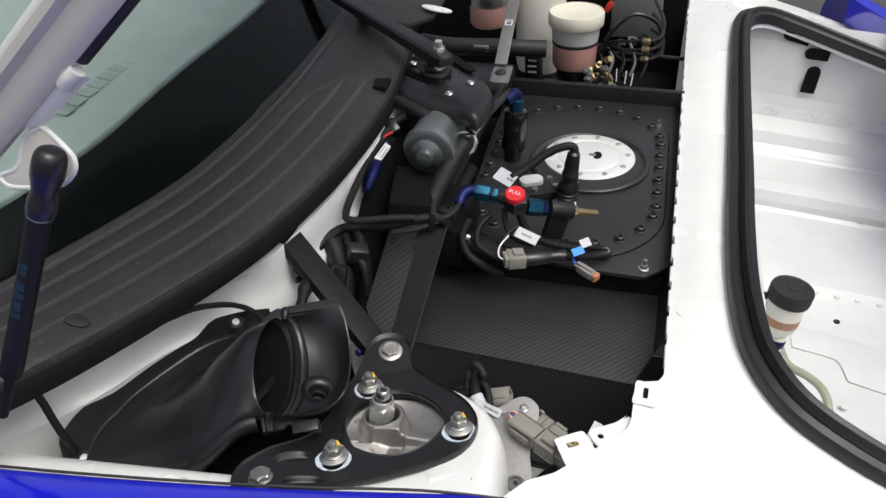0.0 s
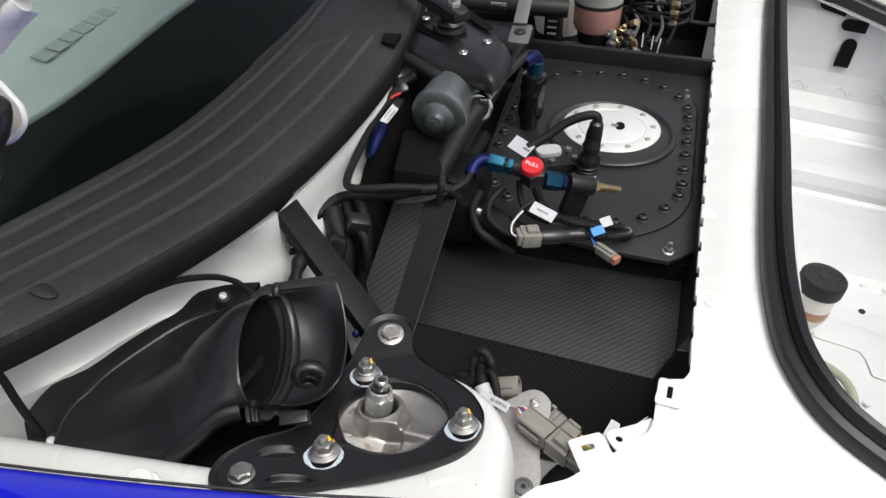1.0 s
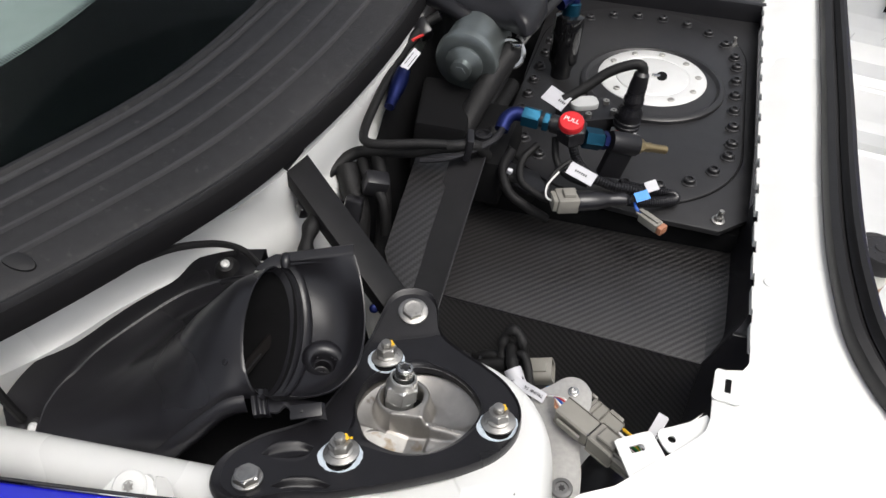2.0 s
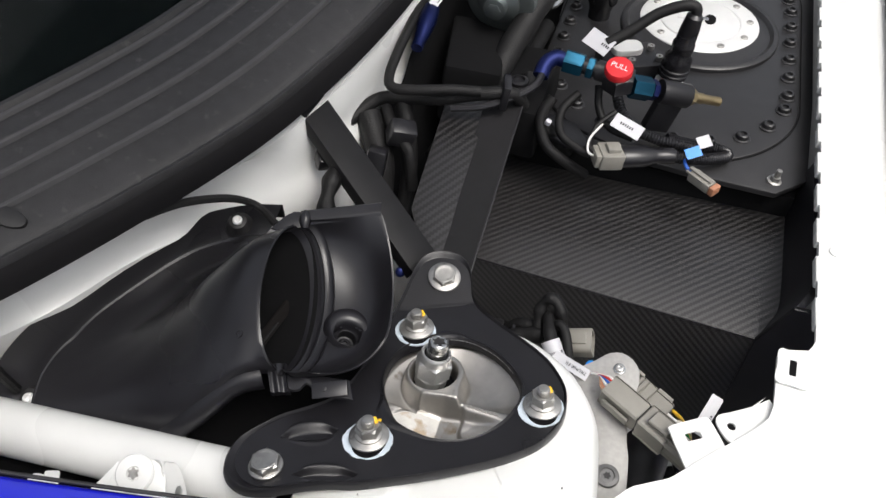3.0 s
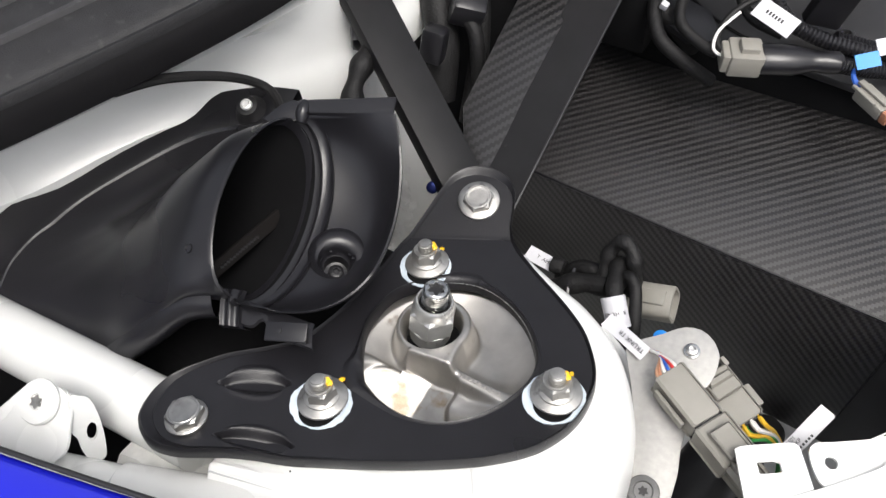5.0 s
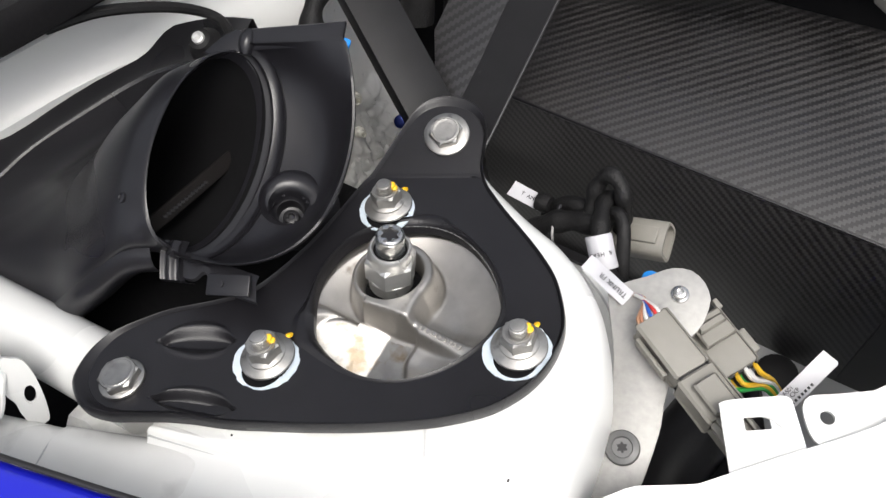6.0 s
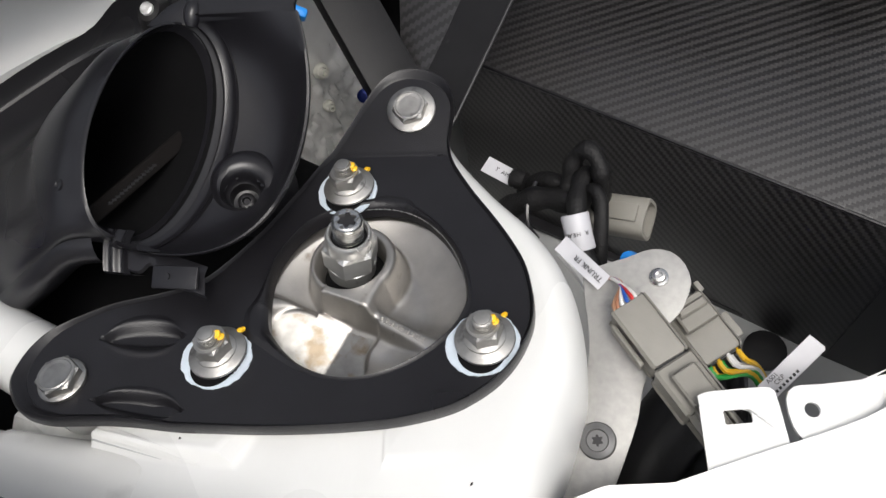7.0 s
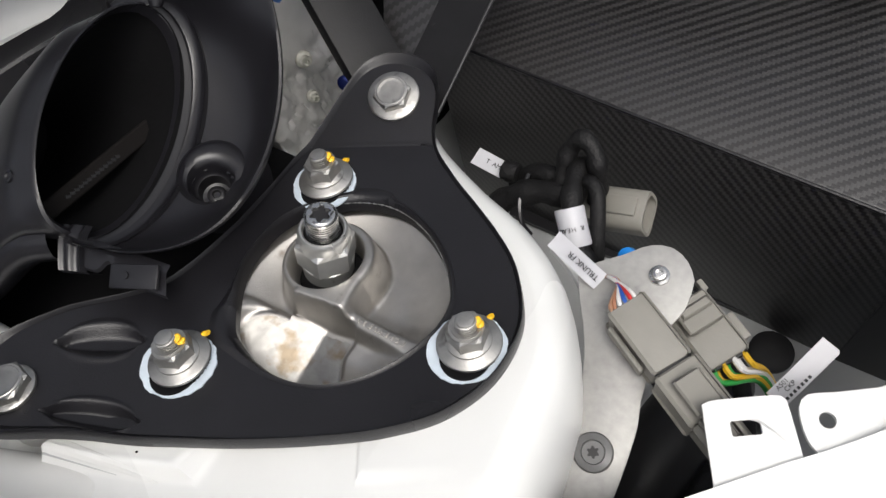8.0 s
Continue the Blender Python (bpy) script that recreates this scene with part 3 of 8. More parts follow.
tab([(-0.0135, 0.010), (-0.0120, 0.0135), (0.0, 0.0140), (0.0120, 0.0135), (0.0135, 0.010), (0.0145, -0.012), (0.015, -0.026), (0.0, -0.028), (-0.015, -0.026), (-0.0145, -0.012)], square_hole(0.0048, 0.0025, -0.0010, 0.0042), (0.1618, 0.0012, 0.7684), (4, 0, 33))
tab([(-0.0095, 0.002), (-0.0070, 0.0085), (0.003, 0.0105), (0.020, 0.014), (0.030, 0.018), (0.030, -0.012), (0.004, -0.012), (-0.006, -0.009)], round_hole(0.0027, -0.001, 0.0008), (0.1812, 0.0182, 0.7676), (0, 4, 24))
tab([(-0.0095, -0.013), (-0.0095, 0.0), (-0.0090, 0.0125), (0.0, 0.0132), (0.0085, 0.013), (0.009, 0.0), (0.009, -0.013), (0.0, -0.0135)], square_hole(0.0022, 0.0062), (0.2130, 0.0700, 0.7722), (0, 0, -3))

part("tab_slot", slab([(-0.0021, -0.0061), (0.0021, -0.0061), (0.0021, 0.0061), (-0.0021, 0.0061)], 0.0, 0.0004, pose(0.2130, 0.0700, 0.7716, 0, 0, -3)), DARK, shell, "dark slot", smooth=False)
# teeth along the flange
for i in range(24):
    y = 0.125 + i * 0.0405
    x = 0.2300 + (y - 0.1) * 0.0145
    part("flange_tooth", box((0.005, 0.026, 0.008), (x - 0.0006, y, 0.7660), 0.0012), WHITE, shell, smooth=True)
# spot-weld dimples on the shelf, and one large plug
for i in range(18):
    y = 0.16 + i * 0.052 + 0.004 * math.sin(i * 2.1)
    part("weld_dimple", turned([(0.0046, -0.0004), (0.0040, 0.0009), (0.0028, 0.0004), (0.0008, 0.0002)], 16, m=Matrix.Translation((0.2425 + (y - 0.1) * 0.0145, y, 0.7708))), WHITE, shell)
part("panel_plug", turned([(0.0056, 0), (0.0052, 0.0008), (0.0042, 0.0009), (0.0038, 0.0004), (0.0014, 0.0006), (0.0010, 0.0002)], 24, m=Matrix.Translation((0.2420, 0.1840, 0.7715))), WHITE, shell)
part("panel_plug", turned([(0.0088, 0), (0.0084, 0.0012), (0.0064, 0.0013), (0.0056, 0.0006), (0.0020, 0.0008), (0.0016, 0.0002)], 24, m=Matrix.Translation((0.2450, -0.0600, 0.7665))), WHITE, shell)

# boot tub: stepped white pressing that runs across below the opening
steps = [(0.02, 0.72), (0.045, 0.66), (0.06, 0.50), (0.10, 0.465), (0.20, 0.455), (0.33, 0.452), (0.46, 0.455), (0.60, 0.458), (0.640, 0.466), (0.655, 0.480), (0.70, 0.484), (0.80, 0.486), (0.846, 0.487), (0.853, 0.491), (0.858, 0.489), (0.864, 0.483), (0.868, 0.484), (0.870, 0.495), (0.878, 0.512), (0.90, 0.519), (0.95, 0.521), (0.992, 0.523), (0.997, 0.527), (1.004, 0.527), (1.018, 0.536), (1.030, 0.556), (1.050, 0.566), (1.066, 0.572), (1.076, 0.592), (1.0835, 0.612), (1.0885, 0.64), (1.0915, 0.68), (1.093, 0.715), (1.110, 0.750)]
rings = []
for i in range(24):
    x = 0.318 + 0.60 * i / 23
    rings.append([Vector((x, y, z - 0.09 * max(0, x - 0.33) + 0.002 * math.sin(9 * x + 5 * y))) for y, z in steps])
part("boot_tub", loft(rings, closed=False), TUB, shell, "white pressed boot tub with stepped floor", smooth=False)
part("tub_patch", slab([(0.44, 0.575), (0.66, 0.545), (0.66, 0.44), (0.512, 0.47), (0.507, 0.50), (0.500, 0.512), (0.478, 0.516), (0.44, 0.52)], 0.0, 0.0022, pose(0, 0, 0.4538, 0, 5.1, 0) @ Matrix.Translation((0, 0, 0.033)), 0.0006), TUB, shell)
for x, w in ((0.428, 0.010), (0.478, 0.016), (0.532, 0.017), (0.585, 0.014)):
    part("tub_drain", box((w * 0.6, 0.002, 0.002), (x, 0.8665, 0.4835 - 0.09 * (x - 0.33)), 0.0007), STRAP, shell)
part("boot_rear_wall", box((0.008, 0.92, 0.31), (0.316, 0.640, 0.615)), TUB, shell, smooth=False)
for i, (x, w) in enumerate(((0.425, 0.030), (0.50, 0.030), (0.565, 0.026), (0.635, 0.024))):
    bm = tube([(x - w / 2, 1.0690, 0.583 - 0.09 * (x - 0.33)), (x - w / 5, 1.0705, 0.590 - 0.09 * (x - 0.33)), (x + w / 8, 1.0690, 0.586 - 0.09 * (x - 0.33)), (x + w / 3, 1.0670, 0.575 - 0.09 * (x - 0.33)), (x + w / 2, 1.0700, 0.584 - 0.09 * (x - 0.33))], 0.0006, 14, 6)
    part("sealant_bead", bm, GREY_PRIMER, shell, "grey run of sealant")
for x, y in ((0.50, 0.415), (0.515, 0.60), (0.565, 0.395), (0.49, 0.72), (0.60, 0.70)):
    part("tub_hole", turned([(0.005, 0), (0.005, 0.0015), (0.002, 0.0016)], 14, m=Matrix.Translation((x, y, 0.456 - 0.09 * (x - 0.33) + 0.004))), RUBBER if x > 0.51 else TUB, shell)
for i in range(8):
    part("weld_dimple", turned([(0.006, -0.001), (0.005, 0.0012), (0.003, 0.0016), (0.001, 0.0012)], 12, m=Matrix.Translation((0.39 + i * 0.032, 0.648, 0.474 - 0.09 * (0.06 + i * 0.032)))), TUB, shell)


def slot(a, b, r, name="tub_slot"):
    m, d = between(a, b, (0, 1, 0))
    pts = [(r * math.cos(t), r * math.sin(t) + d) for t in np.linspace(0, math.pi, 12)] + [(-r * 1.02, 0), (r * 1.02, 0)]
    q = Matrix((m.col[1].xyz, m.col[2].xyz, m.col[0].xyz)).transposed().to_4x4()
    q.translation = a
    return part(name, slab(pts, -0.001, 0.0015, q), DARK, shell, "black slotted opening", smooth=False)


slot((0.485, 1.0800, 0.612), (0.489, 1.0830, 0.652), 0.0125)
slot((0.509, 1.0840, 0.686), (0.476, 1.0840, 0.689), 0.0105)
slot((0.470, 1.0860, 0.713), (0.432, 1.0860, 0.724), 0.0110)

# rubber seal on the rim: a flat grip channel and a raised bead beside it
seal = thing("boot_seal", "black rubber edge seal round the white boot opening", "rubber seal")
SEAL_PARTS = {"grip_channel": ((-0.0150, -0.004), (-0.0155, 0.004), (-0.0130, 0.0085), (-0.0070, 0.0105), (-0.0035, 0.0085), (-0.0018, 0.0060), (-0.0018, -0.006)),
              "sealing_bead": ((-0.0016, -0.006), (-0.0014, 0.0074), (0.0000, 0.0090), (0.0025, 0.0145), (0.0065, 0.0160), (0.0100, 0.0135), (0.0105, 0.0080), (0.0120, 0.0060), (0.0150, 0.0035), (0.0140, -0.014), (0.006, -0.006))}
for seal_name, seal_prof in SEAL_PARTS.items():
    rings = []
    for i, p in enumerate(seal_path):
        d = (seal_path[min(i + 1, 139)] - seal_path[max(i - 1, 0)]).normalized()
        side = Vector((d.y, -d.x, 0)).normalized()
        up = side.cross(d)
        up = up if up.z > 0 else -up
        if side.dot(Vector((0.6, 0.55, 0.7)) - p) < 0:
            side = -side
        rings.append([p + side * a + up * b for a, b in seal_prof])
    part(seal_name, loft(rings), RUBBER, seal)

# blue outer wing
rings = []
for i in range(50):
    x = -0.75 + 1.35 * i / 49
    y0 = -0.1373 + 0.2348 * max(x, -0.35) + 0.1764 * (min(0.2, max(x, -0.35)) + 0.1) ** 2 - 0.20 * max(0, x - 0.1)
    z0 = 0.8506 - 0.1203 * max(x, -0.35)
    rings.append([Vector((x, y0 + dy, z0 + dz)) for dy, dz in ((0.0012, -0.010), (0.0012, -0.007), (0.0, -0.003), (-0.003, 0.0), (-0.02, 0.004), (-0.06, 0.008), (-0.12, 0.004), (-0.20, -0.03), (-0.27, -0.12), (-0.30, -0.28), (-0.30, -0.62))])
wing = part("front_wing", loft(rings, closed=False), BLUE)
tagged(wing, "glossy royal blue front wing beside the engine bay", "wing")
# Unseen white flange, added to throw white light onto the rail.
part("inner_flange", loft([[r[2] + Vector((0, dy, dz)) for dy, dz in ((0.0006, -0.004), (0.0010, -0.020), (0.0, -0.045), (-0.012, -0.052))] for r in rings], closed=False), WHITE, wing, "unseen white flange inside the wing, added to lighten the rail")
part("edge_trim", tube([r[2] + Vector((0, 0.0016, 0.0002)) for r in rings[::3]], 0.0010, 120, 8), RUBBER, wing, "black rubber edge trim")

# far wing, with two slots in the white strip beside it
far = []
for i in range(30):
    x = 0.556 + 0.35 * i / 29
    yb = 1.262 - 3.0 * max(0, x - 0.555) - 0.4 * min(0, x - 0.555)
    far.append([Vector((x, yb + dy, 0.742 + dz)) for dy, dz in ((0.0, -0.05), (0.001, -0.004), (0.004, 0.0), (0.06, 0.006), (0.16, -0.02), (0.24, -0.10), (0.27, -0.30))])
far_wing = part("front_wing", loft(far, closed=False), BLUE)
tagged(far_wing, "glossy royal blue front wing on the other side", "wing")


# ---- scuttle, windscreen, bonnet ----
scuttle = thing("scuttle_panel", "ribbed black plastic scuttle panel below the windscreen, dusty", "scuttle panel")
BACK = [(-0.400, -0.200, 0.878), (-0.350, -0.100, 0.879), (-0.319, -0.036, 0.880), (-0.300, 0.011, 0.880), (-0.262, 0.120, 0.881), (-0.247, 0.210, 0.883), (-0.242, 0.350, 0.888), (-0.247, 0.471, 0.893), (-0.262, 0.609, 0.897), (-0.30, 0.80, 0.90)]
front, back = [p + Vector((-0.006, 0.002, 0.0185)) for p in spline(EDGE + [(-0.20, 0.80, 0.866)], 90)], spline(BACK, 90)
# across the panel: share of the width, rise above the straight line
cross = [(-0.040, -0.007), (-0.043, 0.0010), (-0.041, 0.0052), (-0.034, 0.0066), (-0.020, 0.0062), (-0.012, 0.0060), (-0.006, 0.0068), (0.03, 0.0074), (0.06, 0.0077)]
cross += [(c, 0.0078) for c in np.linspace(0.10, 0.90, 17)]
cross += [(0.93, 0.007), (0.955, 0.010), (0.985, 0.010), (1.0, 0.004), (1.02, -0.004)]
rings = []
for i in range(90):
    f, b = front[i], back[i]
    along = i / 89
    rings.append([f.lerp(b, s) + Vector((0, 0, (h if h < 0.0084 or along < 0.50 else 0.0082 + (h - 0.0082) * max(0, 1 - (along - 0.50 - 0.10 * s) * 14)) + 0.004 * math.sin(math.pi * max(0, min(1, s))))) for s, h in cross])
part("ribbed_cover", loft(rings, closed=False), COWL, scuttle)


def rib_end(c):
    return float(np.interp(c, (0.2, 0.455, 0.665, 0.80), (56, 54.5, 50, 46)))


for c in (0.245, 0.455, 0.665, 0.875):
    rib = []
    for i in range(66):
        f, b = front[i], back[i]
        fade = min(1, max(0.0, ((rib_end(c) if c < 0.8 else 64) - i) / 3))
        rib.append([f.lerp(b, c + o) + Vector((0, 0, 0.0076 + 0.004 * math.sin(math.pi * c) + h * fade)) for o, h in ((-0.022, -0.0006), (-0.015, 0.0020), (-0.011, 0.0026), (0.011, 0.0026), (0.015, 0.0020), (0.022, -0.0006))])
    part("rib", loft(rib, closed=False), COWL_RIB, scuttle, "worn raised rib")
# beyond the ribs the panel steps up to a smooth end
step_rows = []
for k in range(26):
    row = []
    for c in np.linspace(0.16, 0.84, 30):
        i = min(88.9, rib_end(c) - 1.2 + k * 0.3 if k < 8 else rib_end(c) + 1.2 + (k - 8) * 1.8)
        n = int(i)
        f, b = front[n].lerp(front[n + 1], i - n), back[n].lerp(back[n + 1], i - n)
        row.append(f.lerp(b, c) + Vector((0, 0, 0.0070 + 0.004 * math.sin(math.pi * c) + 0.0034 * min(1, k / 5) * min(1, (c - 0.16) / 0.05) * min(1, (0.85 - c) / 0.04))))
    step_rows.append(row)
part("smooth_end", loft(step_rows, closed=False), COWL, scuttle)
# rubber lip along the front edge
rings = []
for i in range(90):
    f = front[i]
    q = front[min(i + 1, 89)] - front[max(i - 1, 0)]
    side = Vector((q.y, -q.x, 0)).normalized()
    rings.append([f + side * a + Vector((0, 0, z)) for a, z in ((-0.010, -0.001), (-0.003, 0.0025), (0.002, 0.002), (0.0055, -0.002), (0.0074, -0.008), (0.0074, -0.0175), (0.004, -0.0205), (-0.004, -0.014))])
part("front_lip", loft(rings), LIP, scuttle, "black rubber lip")
part("drain_cap", turned([(0.010, 0), (0.0095, 0.0016), (0.006, 0.0022), (0.001, 0.0022)], 20, m=frame_at((-0.2400, -0.0450, 0.8724), (0.30, -0.15, 0.94)) @ Matrix.Diagonal((1.2, 0.6, 1, 1))), RUBBER, scuttle)
part("end_cutout", slab([(-0.139, 0.3945), (-0.144, 0.4175), (-0.124, 0.4205), (-0.122, 0.392)], 0.882, 0.8872), DARK, scuttle, smooth=False)
# smooth raised end with an oval hole, beyond the ribs
bm = slab([(-0.06, -0.10), (0.02, -0.10), (0.045, -0.04), (0.05, 0.06), (0.02, 0.10), (-0.07, 0.11)], -0.01, 0.0, pose(-0.175, 0.66, 0.902, -4, 12, 8), 0.004)
part("end_cover", bm, COWL, scuttle)
part("oval_hole", turned([(0.018, 0), (0.018, 0.0015), (0.002, 0.0016)], 24, m=pose(-0.125, 0.640, 0.8990, -4, 12, 8) @ Matrix.Diagonal((1.25, 0.7, 1, 1))), WHITE, scuttle, "oval opening with white body below")

screen = thing("windscreen", "green-tinted windscreen with a black printed edge band", "windscreen")
slope = Vector((-0.86, 0.0, 0.50))
rings = []
for i in range(90):
    p = back[i] + Vector((0.006, 0, -0.004))
    rings.append([p + slope * (d) + Vector((-0.02 * d, 0, 0)) for d in (0.0, 0.10, 0.25, 0.5, 0.8)])
pane = part("glass_pane", loft(rings, closed=False), GLASS, screen)
pane.visible_shadow = False


def band_width(k):
    return 0.070 + 0.00045 * k + 0.020 * math.exp(-((k - 43) / 18) ** 2)


bm = loft([[back[i] + Vector((0.006, 0, -0.006)) + slope * d for d in (0.0, 0.05, band_width(i))] for i in range(90)], closed=False)
part("edge_band", bm, FRIT, screen, "black printed band")
bm = bmesh.new()
for i in range(0, 890, 2):
    k = i / 10
    p = back[int(k)].lerp(back[min(int(k) + 1, 89)], k - int(k)) + Vector((0.006, 0, -0.0055)) + slope * band_width(k)
    q = back[min(int(k) + 1, 89)] - back[max(int(k) - 1, 0)]
    t = q.normalized() * 0.0009
    bm.faces.new([bm.verts.new(v) for v in (p - t, p + t, p + slope * 0.006)])
dots = part("band_teeth", bm, FRIT, screen, smooth=False)
tagged(dots, kind="stuff")
bm = loft([[back[i] + Vector((-0.05, 0, -0.03)) + Vector((-d, 0, 0.02 * d)) for d in (0.0, 0.3, 0.9)] for i in range(90)], closed=False)
tagged(part("dash_top", bm, DASH), "dash top behind the windscreen, pale with painted-in reflection", "dashboard")
dash = bpy.data.objects["dash_top"]
for i in range(11):
    part("vent_slot", box((0.022, 0.017, 0.002), (0, 0, 0), 0.0005, pose(-0.495 - 0.0004 * i, 0.262 + i * 0.0215, 0.8625, 0, 0, -4)), SHADEGREY, dash, smooth=False)

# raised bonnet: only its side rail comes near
bonnet = thing("bonnet", "white underside rail of the raised bonnet, shade painted in as grey", "bonnet")
lo, hi = Vector((-0.455, -0.108, 0.842)), Vector((0.13, -0.092, 1.310))
d = (hi - lo).normalized()
across = Vector((d.z, 0, -d.x))
side = Vector((0, 1, 0))
rings = []
for i in range(30):
    p = lo.lerp(hi, i / 29)
    rings.append([p + across * a + side * s for a, s in ((-0.0230, 0.004), (-0.0245, -0.004), (-0.0225, -0.0095), (-0.0180, -0.0100), (-0.0140, -0.0060), (-0.006, -0.0060), (0.0000, -0.0050), (0.0032, -0.0020), (0.004, 0.004), (0.0, 0.010), (-0.018, 0.010))])
part("side_rail", loft(rings, True, (True, True)), SHADEDWHITE, bonnet)
part("rail_edge", tube([lo.lerp(hi, f) - across * 0.0235 - side * 0.004 for f in (0.0, 0.3, 0.6, 1.0)], 0.0042, 40, 10), WHITE, bonnet, "white folded edge")
part("rail_seal", tube([(-0.100, -0.094, 1.123), (-0.080, -0.094, 1.139), (-0.053, -0.094, 1.161), (-0.006, -0.094, 1.199), (0.074, -0.094, 1.265)], 0.0050, 30, 10), RUBBER, bonnet, "black rubber strip")
part("folded_flange", loft([[Vector(p) + Vector((0, dy, 0)) + across * w for p in spline([(-0.150, -0.096, 1.083), (-0.140, -0.096, 1.088), (-0.120, -0.096, 1.103), (-0.108, -0.096, 1.112), (-0.100, -0.096, 1.117)], 20)] for w, dy in ((-0.006, 0.0), (-0.002, -0.0035), (0.003, -0.0030), (0.0062, 0.0), (0.0045, 0.003))], closed=False), WHITE, bonnet, "white folded flange")
part("flange_cap", tube([(-0.112, -0.098, 1.109), (-0.106, -0.099, 1.114), (-0.101, -0.098, 1.118)], 0.0048, 10, 10), WHITE, bonnet)
SB = frame_at((-0.1400, -0.1000, 1.0640), (-0.10, -1.0, 0.30), (1, 0, 0.1))
plate_line = [(v.x, v.y) for v in spline([(-0.040, -0.012, 0), (-0.028, -0.008, 0), (-0.0215, -0.002, 0), (-0.0150, 0.010, 0), (-0.004, 0.0155, 0), (0.003, 0.0160, 0), (0.0165, 0.004, 0), (0.0195, -0.001, 0), (0.0180, -0.008, 0), (0.006, -0.016, 0), (-0.012, -0.018, 0), (-0.034, -0.018, 0)], 60, True)]
part("strut_bracket", slab(plate_line, -0.0015, 0.0015, SB, 0.0006), SHADEDWHITE, bonnet, "bent white bracket plate")
part("bracket_rim", tube([SB @ Vector((x, y, 0.001)) for x, y in plate_line], 0.0016, 80, 8, closed=True), WHITE, bonnet)

panel = []
for i in range(24):
    u = 1.05 * i / 23
    p = lo.lerp(hi, 0.60) + (hi - lo).normalized() * min(u, 0.14) + Vector((-0.10, 0, 0.99)) * max(0, u - 0.14)
    panel.append([p + side * (1.28 * j / 23) - across * (0.016 + 0.05 * math.sin(math.pi * j / 23)) for j in range(24)] + [p + side * (1.28 * j / 23) - across * (0.024 + 0.05 * math.sin(math.pi * j / 23)) for j in range(23, -1, -1)])
part("skin", loft(panel, True, (True, True)), TUB, bonnet, "white bonnet skin")

gas = thing("gas_strut", "black gas strut that holds up the bonnet", "gas strut")
g_top, g_low = Vector((-0.1215, -0.118, 1.0725)), Vector((-0.2155, -0.150, 0.8826))
gm, gl = between(g_top, g_low)
part("end_socket", turned([(0.0020, -0.0086), (0.0050, -0.0080), (0.0074, -0.0062), (0.0086, -0.0030), (0.0089, 0.0010), (0.0088, 0.0100), (0.0084, 0.0106), (0.0083, 0.0116), (0.0072, 0.0170), (0.0068, 0.0205), (0.0072, 0.0235), (0.0079, 0.0270), (0.0079, 0.0345), (0.0074, 0.0360)], 32, m=gm), PLASTIC, gas)
part("crimp_ring", turned([(0.0070, 0.036), (0.0074, 0.0366), (0.0070, 0.0376)], 28, m=gm), STRAP, gas)
part("cylinder", turned([(0.0068, 0.0375), (0.0068, gl - 0.078), (0.0072, gl - 0.076), (0.0072, gl - 0.044), (0.0060, gl - 0.042), (0.0032, gl - 0.042), (0.0032, gl)], 28, m=gm), SATIN, gas)
part("ball_stud", turned([(0.002, 0), (0.0045, 0.003), (0.0045, 0.008), (0.003, 0.011), (0.003, 0.02)], 16, m=frame_at((-0.136, -0.112, 1.062), (-0.4, 0.9, 0.2))), ZINC, gas)
g_axis = (g_low - g_top).normalized()
g_out = (Vector((0.10, -0.96, 0.20)) - g_axis * g_axis.dot(Vector((0.10, -0.96, 0.20)))).normalized()
for at, length, width in ((0.0720, 0.0040, 0.0040), (0.0770, 0.0042, 0.0042), (0.0880, 0.0060, 0.0052), (0.0955, 0.0050, 0.0060), (0.1040, 0.0075, 0.0048), (0.1120, 0.0040, 0.0056)):
    part("printed_mark", box((length, width, 0.0007), (0, 0, 0.0066), m=frame_at(g_top + g_axis * at, g_out, g_axis)), TEALINK, gas, "teal printed mark", smooth=False)

# ---- strut brace and strut top ----
brace = thing("strut_brace", "black powder-coated strut brace bolted over the tower", "strut brace")
outline = [(-0.0775, -0.1180), (-0.0825, -0.1085), (-0.0832, -0.0985), (-0.0800, -0.0900), (-0.0725, -0.0785), (-0.0640, -0.0670), (-0.0565, -0.0560), (-0.0475, -0.0420), (-0.0430, -0.0150), (-0.0432, 0.0110), (-0.0445, 0.0300), (-0.0438, 0.0420), (-0.0430, 0.0525), (-0.0420, 0.0680), (-0.0403, 0.0775), (-0.0365, 0.0840), (-0.0300, 0.0888), (-0.0210, 0.0914), (-0.0125, 0.0905), (-0.0062, 0.0855), (-0.0024, 0.0775), (0.0002, 0.0705), (0.0040, 0.0648), (0.0100, 0.0588),
           (0.0181, 0.0532), (0.0278, 0.0472), (0.0403, 0.0404), (0.0527, 0.0331), (0.0638, 0.0251), (0.0718, 0.0163), (0.0778, 0.0074), (0.0808, -0.0010), (0.0820, -0.0122), (0.0808, -0.0226), (0.0771, -0.0327), (0.0711, -0.0424), (0.0610, -0.0525), (0.0511, -0.0603), (0.0337, -0.0719), (0.0152, -0.0828), (-0.0043, -0.0932), (-0.0222, -0.1030), (-0.0420, -0.1146), (-0.0540, -0.1210), (-0.0660, -0.1230)]
rim = spline([(x, y, 0) for x, y in outline], 600, True)
rim_holes = [hole_towards(v) for v in rim]


